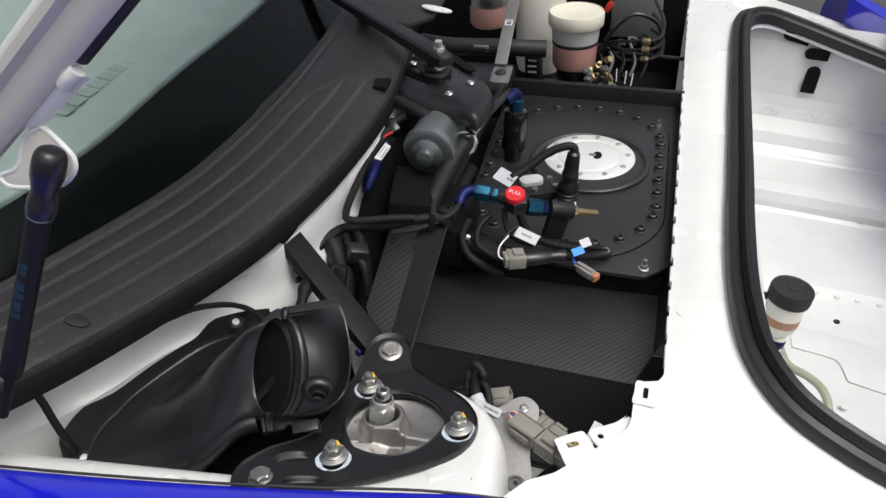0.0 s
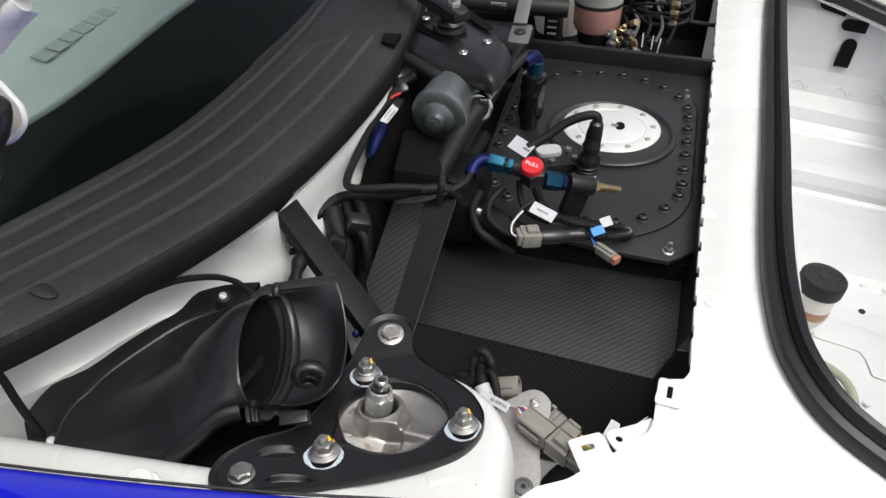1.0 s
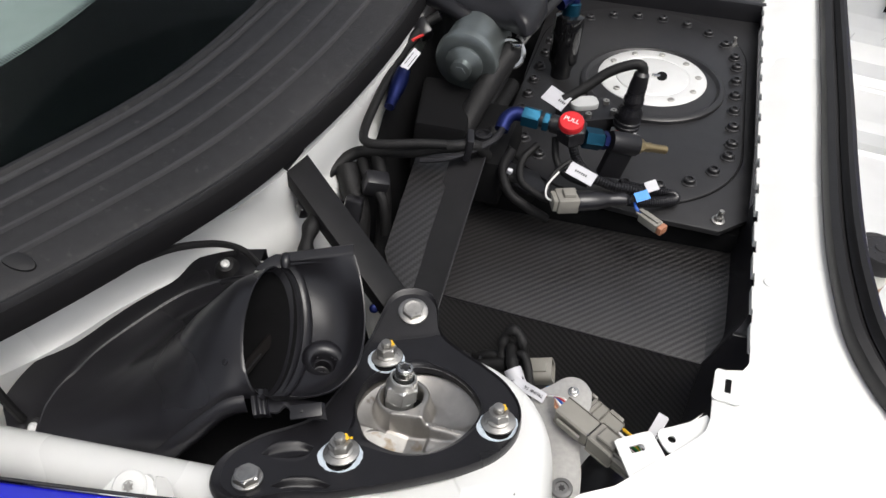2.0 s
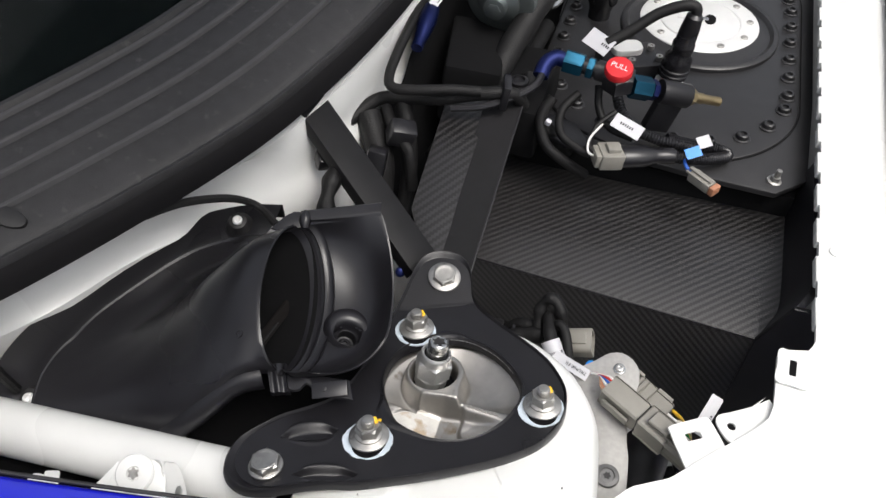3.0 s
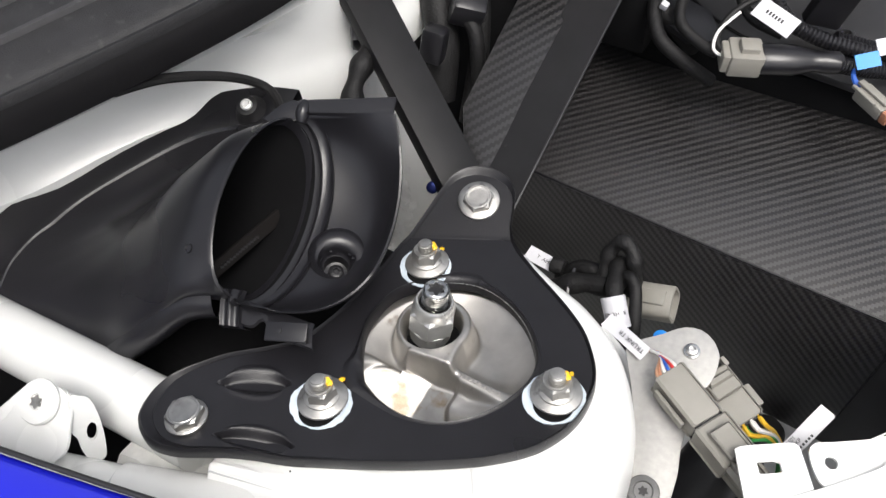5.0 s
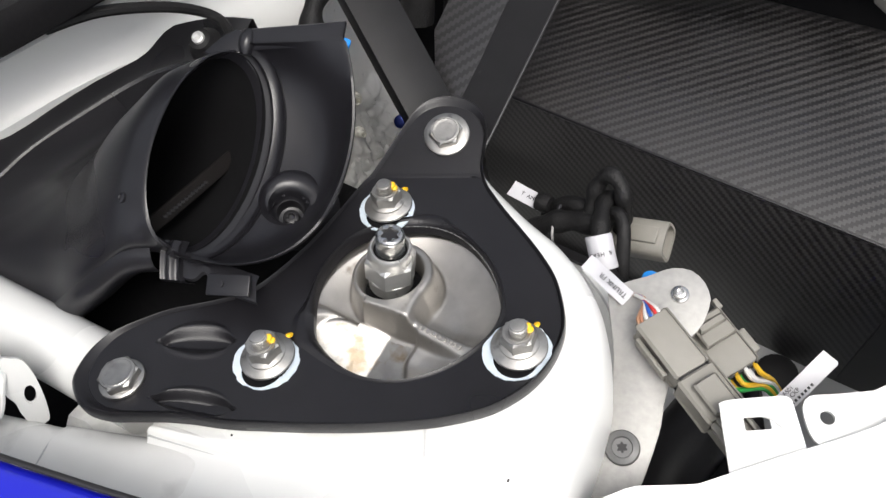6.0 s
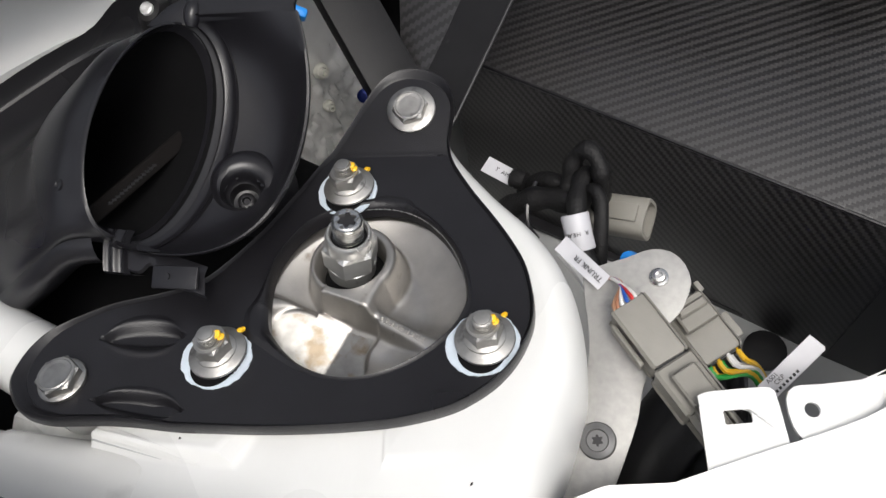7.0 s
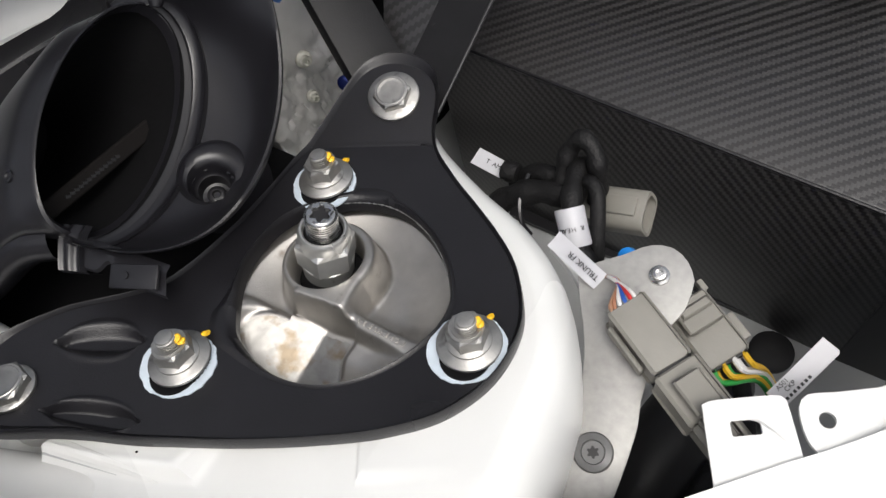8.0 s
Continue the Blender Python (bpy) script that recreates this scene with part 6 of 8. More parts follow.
along(A0, A1, [(0.0066, 0.4), (0.0066, 0.75), (0.0085, 0.75), (0.0085, 1.25)], COATED, valve, "coupling_body")
part("knob_base", hexagon(0.0245, -0.004, 0.010, 0.001, None, frame_at((0.0600, 0.2830, 0.8120), (0.0, -0.18, 1))), COATED, valve)
KM = frame_at((0.0590, 0.2800, 0.8230), (0.02, -0.30, 0.95))
part("pull_knob", turned([(0.0100, -0.004), (0.0112, 0.0), (0.0114, 0.0045), (0.0104, 0.0062), (0.003, 0.0066)], 36, m=KM), RED, valve, "red pull knob")
letters("PULL", 0.0066, WHITEINK, valve, KM @ pose(0, 0, 0.0068, 0, 0, -12), "pull_lettering", 0.0002)
B0, B1 = Vector((0.0680, 0.2860, 0.8080)), Vector((0.1480, 0.3240, 0.7830))
part("swivel_nut", hexagon(0.0172, 0.003, 0.021, 0.001, None, between(B0, B1)[0]), BLUE_ANOD, valve)
part("lock_collar", hexagon(0.0150, 0.022, 0.027, 0.001, None, between(B0, B1)[0]), NAVY_ANOD, valve)
along(B0, B1, [(0.0100, 0.33), (0.0102, 0.35), (0.0102, 0.62), (0.0096, 0.63)], COATED, valve, "sleeve")
part("sleeve_bracket", box((0.024, 0.010, 0.030), (0, 0, 0), 0.002, pose(0.1010, 0.3045, 0.7725, 0, 16, 26)), COATED, valve)
part("brass_nut", hexagon(0.0140, 0.051, 0.0565, 0.0008, None, between(B0, B1)[0]), BRASS, valve)
part("brass_nut", hexagon(0.0120, 0.0585, 0.0640, 0.0008, None, between(B0, B1)[0]), BRASS, valve)
along(B0, B1, [(0.0046, 0.62), (0.0046, 0.78), (0.0040, 0.79), (0.0040, 0.96), (0.0034, 0.97)], BRASS, valve, "brass_tip")

vent = thing("vent_valve", "black cylindrical vent valve with a blue elbow", "valve")
V0, V1 = Vector((0.0165, 0.4880, 0.7500)), Vector((0.0195, 0.4990, 0.8260))
along(V0, V1, [(0.0115, -0.05), (0.0115, 0.10), (0.0140, 0.18), (0.0162, 0.22), (0.0168, 0.84), (0.0160, 0.90), (0.0110, 0.92)], GLOSS, vent, "valve_body")
along(V0, V1, [(0.0098, 0.88), (0.0100, 0.90), (0.0100, 1.08), (0.0080, 1.10)], BLUE_ANOD, vent, "blue_nut")
part("blue_elbow", tube([V0.lerp(V1, 1.04), V0.lerp(V1, 1.14), V0.lerp(V1, 1.19) + Vector((-0.004, -0.004, 0.0)), V0.lerp(V1, 1.15) + Vector((-0.012, -0.018, 0.0))], 0.0080, 24, 14), NAVY_ANOD, vent)

def along_tube(a, b, r):
    return tube([a, b], r, 6, 14)


hose_v = thing("vent_hose", "black rubber hose with a worm clip beside the wiper motor", "hose")
part("hose", tube([(0.010, 0.502, 0.842), (0.006, 0.474, 0.845), (0.000, 0.425, 0.850), (-0.010, 0.392, 0.843), (-0.018, 0.378, 0.834)], 0.0048, 30, 12), RUBBER, hose_v)
part("ferrule", along_tube((-0.0065, 0.4010, 0.8470), (-0.0140, 0.3850, 0.8390), 0.0056), SHEET, hose_v, "dull metal ferrule")
part("lower_hose", tube([(-0.0190, 0.378, 0.8330), (-0.031, 0.348, 0.817), (-0.044, 0.302, 0.790), (-0.054, 0.250, 0.755)], 0.0115, 30, 14), CLOTH, hose_v)
part("hose_clip", tube([Vector((-0.0205, 0.374, 0.8310)) + Vector((math.cos(a) * 0.0136, math.sin(a) * 0.006, math.sin(a) * 0.0120)) for a in np.linspace(0, 2 * math.pi, 12, endpoint=False)], 0.0028, 40, 6, closed=True), CHROME, hose_v, "bright worm clip")
part("clip_screw", box((0.010, 0.006, 0.006), (0, 0, 0), 0.001, pose(-0.0130, 0.3700, 0.8430, 0, 0, 20)), CHROME, hose_v)

sender = thing("level_sender", "alloy sender unit with a black moulded plug and cable", "sender")
SM = frame_at((0.1020, 0.3885, PZ + 0.0020), (0.10, 0.0, 1))
part("base", turned([(0.0135, 0), (0.0135, 0.003), (0.0100, 0.0045), (0.0100, 0.008)], 32, m=SM), CAPWHITE, sender)
part("red_seal", turned([(0.0108, 0.008), (0.0112, 0.009), (0.0108, 0.0110)], 32, m=SM, cap=(False, False)), RED, sender)
part("plug", turned([(0.0125, 0.010), (0.0140, 0.0115), (0.0140, 0.0150), (0.0130, 0.0160), (0.0140, 0.0170), (0.0140, 0.0200), (0.0130, 0.0210), (0.0136, 0.0220), (0.0130, 0.0300), (0.0100, 0.0350), (0.0098, 0.0400), (0.0104, 0.0410), (0.0104, 0.0450), (0.0092, 0.0470), (0.0088, 0.0600), (0.0074, 0.0730), (0.004, 0.0760)], 32, m=SM), PLASTIC, sender)
part("cable", tube([(0.1098, 0.3890, 0.822), (0.1080, 0.3900, 0.829), (0.0980, 0.388, 0.830), (0.0780, 0.382, 0.822), (0.0580, 0.370, 0.808), (0.0400, 0.358, 0.798)], 0.0052, 40, 10), CLOTH, sender)
flag_m = frame_at((0.0330, 0.3560, 0.8000), (-0.1, -0.5, 0.85), (0.75, -0.55, 0.1))
flag = part("label_flag", box((0.026, 0.017, 0.0006), (0, 0, 0), 0.0, flag_m), PAPER, sender, "white label flag", smooth=False)
for i in range(4):
    part("unreadable_print", box((0.0014, 0.0026, 0.0001), (0.004 + i * 0.0022, 0, 0.0004), 0.0, flag_m), INK, flag, smooth=False)
part("boss_plate", slab(rounded(0.0, 0.0, 0.015, 0.010, 0.008, 48), 0.0, 0.009, pose(0.0560, 0.4080, PZ + 0.014, 0, 0, 25), 0.0015), CAPWHITE, sender)
part("boss_block", box((0.056, 0.042, 0.018), (0, 0, 0), 0.003, pose(0.0600, 0.4020, PZ + 0.008, 0, 0, 25)), COATED, sender)
for dx, dy in ((-0.020, 0.014), (0.020, 0.014), (0.006, -0.016), (0.030, -0.002)):
    part("boss_screw", turned([(0.0034, 0.006), (0.0034, 0.0105), (0.0016, 0.0105), (0.0014, 0.0085), (0.0004, 0.0085)], 14, m=pose(0.0580 + dx, 0.4040 + dy, PZ + 0.011)), ZINC, sender)

# ---- connectors on the cell ----
plug = thing("inline_connector", "grey multi-pin connector joined to a black boot and ribbed conduit", "connector")
C0, C1 = Vector((0.0560, 0.2350, 0.7700)), Vector((0.1180, 0.2640, 0.7640))
cm, cl = between(C0, C1, (0, 0, 1))
part("grey_shell", box((0.0150, 0.0200, 0.0200), (0, 0, 0.013), 0.0018, cm), GREYPLUG, plug, "grey plastic shell")
part("latch_block", box((0.0060, 0.0110, 0.0110), (0.0080, 0, 0.0140), 0.0010, cm), GREYPLUG, plug)
part("entry_block", box((0.0120, 0.0160, 0.0060), (0, 0, 0.002), 0.0012, cm), GREYPLUG, plug)
part("black_boot", loft([[cm @ v for v in oblong2] for oblong2 in [[Vector((math.cos(a) * hx, math.sin(a) * hy, z)) for a in np.linspace(0, 2 * math.pi, 24, endpoint=False)] for hx, hy, z in ((0.0078, 0.0100, 0.022), (0.0084, 0.0106, 0.024), (0.0082, 0.0102, 0.042), (0.0066, 0.0074, 0.050), (0.0058, 0.0062, 0.056), (0.0064, 0.0070, 0.058), (0.0064, 0.0070, 0.068), (0.0050, 0.0050, 0.070))]], True, (True, True)), PLASTIC, plug)
part("conduit", tube([(0.1150, 0.2620, 0.7640), (0.1300, 0.2690, 0.7600), (0.1480, 0.2780, 0.7570), (0.1620, 0.2900, 0.7540), (0.1560, 0.2980, 0.7530), (0.1350, 0.2960, 0.7540), (0.1100, 0.2890, 0.7600)], 0.0046, 110, 10, ribs=0.16), PLASTIC, plug, "ribbed black conduit")
part("white_wire", tube([(0.0560, 0.2350, 0.7700), (0.0500, 0.2350, 0.7740), (0.0490, 0.2440, 0.7800), (0.0560, 0.2580, 0.7860)], 0.0010, 20, 6), WHITEWIRE, plug)
part("dark_wire", tube([(0.0570, 0.2370, 0.7700), (0.0490, 0.2420, 0.7760), (0.0520, 0.2560, 0.7850), (0.0640, 0.2700, 0.7920)], 0.0022, 20, 8), CLOTH, plug)
tagm = frame_at((0.0760, 0.2610, 0.7860), (0.1, -0.45, 0.9), (0.9, 0.02, 0.1))
flag = part("label_flag", box((0.026, 0.013, 0.0006), (0, 0, 0), 0.0, tagm @ pose(0, 0, 0, 0, 0, -22)), PAPER, plug, "white printed label", smooth=False)
for i in range(6):
    part("unreadable_print", box((0.0012, 0.0024, 0.0001), (-0.006 + i * 0.0021, 0, 0.0004), 0.0, tagm @ pose(0, 0, 0, 0, 0, -22)), INK, flag, smooth=False)
part("blue_tape", box((0.013, 0.009, 0.0008), (-0.003, -0.003, 0), 0.0, frame_at((0.1330, 0.2640, 0.7760), (0.1, -0.5, 0.85), (0.8, 0.4, 0.3))), TAPEBLUE, plug, "bright blue tape", smooth=False)
part("white_tape", box((0.011, 0.010, 0.0008), (0.0085, 0.003, 0), 0.0, frame_at((0.1330, 0.2640, 0.7760), (0.1, -0.5, 0.85), (0.8, 0.4, 0.3))), PAPER, plug, smooth=False)
small = thing("loose_plug", "small brown-grey two-pin plug hanging on blue wires", "connector")
sm0, sl = between((0.1320, 0.2530, 0.7600), (0.1590, 0.2340, 0.7590), (0, 0, 1))
part("plug_shell", box((0.0085, 0.0105, 0.021), (0, 0, 0.014), 0.0014, sm0), GREYPLUG, small)
part("latch_arm", box((0.0020, 0.0040, 0.022), (0.0052, 0.0, 0.012), 0.0006, sm0), GREYPLUG, small)
part("latch_arm", box((0.0020, 0.0022, 0.018), (0.0040, 0.0048, 0.010), 0.0006, sm0), GREYPLUG, small)
part("orange_seal", box((0.0078, 0.0096, 0.005), (0, 0, 0.027), 0.0010, sm0), ORANGEWIRE, small, "orange seal")
for i in (-1, 1):
    part("blue_wire", tube([(0.1270, 0.2600 + i * 0.001, 0.7650), (0.1290, 0.2560 + i * 0.001, 0.7630), (0.1340, 0.2515 + i * 0.0015, 0.7600)], 0.0011, 10, 6), BLUEWIRE, small)

# ---- wiper drive ----
wiper = thing("wiper_motor", "grey cast wiper motor on a black pressed carrier", "wiper motor")
M0, M1 = Vector((-0.0580, 0.3350, 0.8310)), Vector((-0.0540, 0.4000, 0.8340))
along(M0, M1, [(0.0080, -0.14), (0.0100, -0.13), (0.0100, -0.02), (0.0120, 0.0), (0.0175, 0.03), (0.0190, 0.05), (0.0190, 0.09), (0.0285, 0.10), (0.0312, 0.13), (0.0318, 0.17), (0.0322, 0.23), (0.0302, 0.25), (0.0304, 0.88), (0.0305, 0.90), (0.0305, 0.98), (0.0280, 1.05)], MOTOR, wiper, "motor_can", 48, "grey motor can")
along(M0, M1, [(0.0052, -0.165), (0.0064, -0.16), (0.0064, -0.14)], MOTOR, wiper, "nose_screw", 6)
CZ = 0.8670
carrier = [(-0.135, 0.452), (-0.112, 0.414), (-0.071, 0.391), (-0.025, 0.376), (-0.003, 0.366), (0.005, 0.398), (0.001, 0.445), (-0.027, 0.493), (-0.062, 0.532), (-0.100, 0.560), (-0.140, 0.555), (-0.148, 0.500)]
line_c = spline([(x, y, 0) for x, y in carrier], 80, True)
mid_c = sum(line_c, Vector()) / 80
part("carrier_plate", loft([[mid_c + (v - mid_c) * k + Vector((0, 0, CZ + dz - (v.y - 0.44) * 0.03)) for v in line_c] for k, dz in ((0.02, 0.004), (0.6, 0.004), (0.84, 0.003), (0.93, 0.0), (0.98, -0.006), (1.0, -0.013), (0.99, -0.015), (0.9, -0.008), (0.02, -0.004))], True, (True, True)), COATED, wiper, "black pressed carrier")
part("carrier_tube", tube([(-0.150, 0.430, 0.862), (-0.112, 0.408, 0.861), (-0.080, 0.392, 0.858), (-0.060, 0.385, 0.852)], 0.0085, 24, 14), COATED, wiper)
for a, b_ in (((-0.078, 0.538), (-0.041, 0.497)), ((-0.124, 0.482), (-0.068, 0.438))):
    q, d_ = between((*a, CZ + 0.0034), (*b_, CZ + 0.0040), (0, 0, 1))
    pts = [(0.0065 * math.cos(t), 0.0065 * math.sin(t) + d_) for t in np.linspace(0, math.pi, 10)] + [(0.0065 * math.cos(t), 0.0065 * math.sin(t)) for t in np.linspace(math.pi, 2 * math.pi, 10)]
    q2 = Matrix((q.col[1].xyz, q.col[2].xyz, q.col[0].xyz)).transposed().to_4x4()
    q2.translation = q.translation
    part("carrier_slot", slab(pts, -0.001, 0.0012, q2), DARK, wiper, smooth=False)
for x, y in ((-0.050, 0.420), (-0.031, 0.455), (-0.122, 0.505)):
    b = turned([(0.0058, 0.0), (0.0058, 0.0018), (0.0048, 0.0030), (0.0024, 0.0034), (0.0018, 0.0020), (0.0005, 0.0020)], 20, m=Matrix.Translation((x, y, CZ + 0.0040)))
    part("carrier_screw", b, CHROME, wiper, "bright screw")
part("pivot_boot", turned([(0.019, -0.004), (0.0205, 0.002), (0.0190, 0.005), (0.0150, 0.006), (0.0165, 0.009), (0.0140, 0.012), (0.0115, 0.013), (0.0125, 0.017), (0.009, 0.020), (0.0085, 0.027)], 32, m=frame_at((-0.084, 0.482, 0.8720), (0.05, -0.05, 1))), RUBBER, wiper, "ribbed rubber boot")
arm = thing("wiper", "long black wiper arm on its pivot", "wiper")
W0, W1 = Vector((-0.066, 0.442, 0.9100)), Vector((-0.330, 0.640, 0.9420))
m, d = between(W0, W1, (0, 0, 1))
rings = []
for f, w, h in ((-0.05, 0.006, 0.004), (-0.04, 0.011, 0.007), (0.0, 0.0125, 0.008), (0.06, 0.012, 0.008), (0.3, 0.0105, 0.007), (1.0, 0.0095, 0.006)):
    rings.append([m @ Vector((h * a, w * b, f * d)) for a, b in ((-1, -1), (0.55, -1), (0.95, -0.75), (1.0, -0.2), (1.0, 0.2), (0.95, 0.75), (0.55, 1), (-1, 1))])
part("arm", loft(rings, True, (True, True)), COATED, arm)
b = hexagon(0.0130, 0.004, 0.013, 0.001, None, frame_at(W0, (0, -0.1, 1)))
part("pivot_nut", b, ZINC, arm)
part("pivot_stud", thread(0.0045, 0.012, 0.020, 0.0012, frame_at(W0, (0, -0.1, 1))), ZINC, arm)

# motor plug and loom beside the bulkhead
loom = thing("wiring_loom", "taped black wiring loom across the bay, branching", "wiring loom")
part("motor_plug", box((0.020, 0.014, 0.016), (0, 0, 0), 0.003, pose(-0.112, 0.378, 0.842, 20, 30, -40)), PLASTIC, loom)
part("motor_lead", tube([(-0.098, 0.392, 0.852), (-0.110, 0.384, 0.846), (-0.118, 0.360, 0.838), (-0.121, 0.335, 0.834), (-0.120, 0.315, 0.832)], 0.0055, 24, 10), CLOTH, loom)
part("red_wire", tube([(-0.108, 0.366, 0.842), (-0.114, 0.358, 0.841), (-0.120, 0.348, 0.838)], 0.0016, 10, 6), REDWIRE, loom, "red wire")
part("branch_up", tube([(-0.120, 0.322, 0.833), (-0.119, 0.290, 0.832), (-0.1185, 0.255, 0.826), (-0.1160, 0.222, 0.820), (-0.108, 0.208, 0.8190), (-0.090, 0.210, 0.8190), (-0.065, 0.219, 0.8190), (-0.040, 0.226, 0.8180)], 0.0042, 50, 10), CLOTH, loom)
part("blue_sleeve", tube([(-0.110, 0.312, 0.832), (-0.108, 0.290, 0.829), (-0.107, 0.262, 0.822)], 0.0072, 24, 10, taper=lambda f: 0.9 + 0.2 * math.sin(5 * f)), NAVY_ANOD, loom, "dark blue shrink sleeve")
tm = frame_at((-0.1040, 0.3160, 0.8420), (0.5, -0.5, 0.7), (0.25, 0.93, 0.3))
flag = part("label_flag", box((0.024, 0.008, 0.0006), (0, 0, 0), 0.0, tm), PAPER, loom, "white label", smooth=False)
for i in range(2):
    part("unreadable_print", box((0.015, 0.0007, 0.0001), (0, -0.002 + 0.004 * i, 0.0004), 0.0, tm), INK, flag, smooth=False)
part("trunk_run", tube([(-0.180, 0.140, 0.770), (-0.158, 0.165, 0.778), (-0.140, 0.195, 0.790), (-0.126, 0.218, 0.796), (-0.105, 0.222, 0.8000), (-0.075, 0.222, 0.8060), (-0.048, 0.228, 0.8120), (-0.028, 0.234, 0.8140), (-0.016, 0.240, 0.8110), (-0.010, 0.250, 0.7950)], 0.0056, 60, 12), CLOTH, loom)
part("bare_hose", tube([(-0.062, 0.216, 0.8040), (-0.040, 0.222, 0.8060), (-0.020, 0.234, 0.8100), (-0.004, 0.250, 0.8140), (0.000, 0.266, 0.8160)], 0.0030, 30, 8), PLASTIC, loom)
part("cable_clip", box((0.006, 0.020, 0.022), (0, 0, 0), 0.001, pose(-0.0230, 0.2360, 0.8140, 0, 10, 15)), PLASTIC, loom)
for pts, r in ((((-0.130, 0.205, 0.79), (-0.118, 0.190, 0.775), (-0.110, 0.180, 0.760), (-0.108, 0.165, 0.73)), 0.011), (((-0.105, 0.222, 0.795), (-0.095, 0.205, 0.775), (-0.090, 0.190, 0.75), (-0.090, 0.17, 0.71)), 0.007), (((-0.118, 0.215, 0.792), (-0.104, 0.196, 0.785), (-0.088, 0.186, 0.776), (-0.082, 0.176, 0.745)), 0.005),
               (((-0.06, 0.26, 0.74), (-0.05, 0.30, 0.755), (-0.035, 0.36, 0.76), (-0.03, 0.44, 0.755)), 0.009), (((-0.085, 0.235, 0.73), (-0.07, 0.29, 0.75), (-0.055, 0.35, 0.77), (-0.05, 0.43, 0.775)), 0.0075)):
    part("loom_branch", tube(pts, r, 24, 10), CLOTH, loom)
part("loom_plug", box((0.022, 0.016, 0.020), (0, 0, 0), 0.003, pose(-0.096, 0.192, 0.788, 15, 20, 30)), PLASTIC, loom)
part("loom_plug", box((0.016, 0.014, 0.024), (0, 0, 0), 0.003, pose(-0.110, 0.170, 0.772, -15, 10, 10)), PLASTIC, loom)
# loose cables that hang over the front of the cell
cables = thing("cell_cables", "bundle of taped and ribbed cables over the fuel cell edge", "cable bundle")
for pts, r, rb, n in ((((0.030, 0.285, 0.792), (0.020, 0.268, 0.784), (0.024, 0.248, 0.776), (0.042, 0.240, 0.770), (0.052, 0.238, 0.769)), 0.0036, 0, 24), (((0.012, 0.262, 0.800), (0.006, 0.250, 0.785), (0.014, 0.240, 0.768), (0.030, 0.240, 0.755), (0.050, 0.250, 0.735)), 0.0046, 0, 24),
                     (((0.060, 0.300, 0.790), (0.068, 0.290, 0.778), (0.082, 0.284, 0.768), (0.100, 0.284, 0.762), (0.118, 0.286, 0.759), (0.135, 0.290, 0.756)), 0.0042, 0.16, 70), (((0.045, 0.290, 0.800), (0.050, 0.276, 0.786), (0.062, 0.268, 0.776), (0.082, 0.268, 0.770)), 0.0034, 0, 24),
                     (((-0.016, 0.300, 0.790), (-0.010, 0.278, 0.782), (0.004, 0.262, 0.774), (0.020, 0.262, 0.758), (0.03, 0.27, 0.74)), 0.0060, 0, 24)):
    part("cable", tube(pts, r, n, 10, ribs=rb), PLASTIC if rb else CLOTH, cables)
part("pale_tip", box((0.005, 0.004, 0.006), (0, 0, 0), 0.001, pose(0.013, 0.246, 0.786, 20, 20, 0)), PAPER, cables)
part("cell_edge_flap", slab([(0, 0), (0.030, -0.020), (0.052, -0.010), (0.040, 0.022), (0.010, 0.030)], -0.004, 0, pose(-0.002, 0.262, 0.768, -8, 12, 10), 0.001), COATED, cables)

# Near-black filler sheet, added to darken the gaps around the loom.
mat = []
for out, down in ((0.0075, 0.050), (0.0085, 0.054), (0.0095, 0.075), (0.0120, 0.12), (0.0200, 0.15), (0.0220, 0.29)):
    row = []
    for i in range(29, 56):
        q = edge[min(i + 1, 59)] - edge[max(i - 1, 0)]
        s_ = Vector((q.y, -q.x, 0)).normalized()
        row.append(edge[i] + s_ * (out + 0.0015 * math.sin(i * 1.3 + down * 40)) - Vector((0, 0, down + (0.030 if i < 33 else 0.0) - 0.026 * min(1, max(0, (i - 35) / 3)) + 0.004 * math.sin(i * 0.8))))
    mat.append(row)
tagged(part("foam_mat", loft(mat, closed=False), DARK), "black filler sheet added over the lower bulkhead", "mat")

# Near-black case and post stand in for the dark void below the loom.
void_fill = thing("control_box", "black block with a bolt boss, filling the dark void below the loom", "control unit")
part("case", box((0.050, 0.085, 0.060), (0, 0, 0), 0.005, pose(-0.072, 0.310, 0.776, 0, 8, 12)), DARK, void_fill)
part("bolt_boss", turned([(0.0085, 0), (0.0080, 0.004), (0.0050, 0.005), (0.0042, 0.003), (0.001, 0.003)], 20, m=pose(-0.022, 0.285, 0.790)), COATED, void_fill)
part("post", box((0.050, 0.10, 0.05), (-0.022, 0.30, 0.763), 0.004), DARK, void_fill)

# braided cell-side strip and pipe left of the cell
tagged(part("cell_side_pipe", tube([(-0.040, 0.33, 0.770), (-0.036, 0.42, 0.775), (-0.030, 0.52, 0.785), (-0.026, 0.62, 0.790)], 0.0055, 30, 10), CLOTH), "thin black pipe along the fuel cell", "pipe")

# ---- far corner: reservoirs, strap, pipes ----
strap = thing("steel_strap", "grey flat steel strap with two printed stickers", "strap")
sm_ = frame_at((-0.0110, 0.535, 0.8600), (0.0, -0.10, 1), (1, 0.04, 0))
part("strap_bar", slab([(-0.0085, -0.026), (0.0085, -0.026), (0.0030, 0.33), (-0.0160, 0.33)], -0.003, 0.0, sm_ @ pose(0, 0.035, 0.004, 6, 0, 1), 0.0008), STRAP, strap)
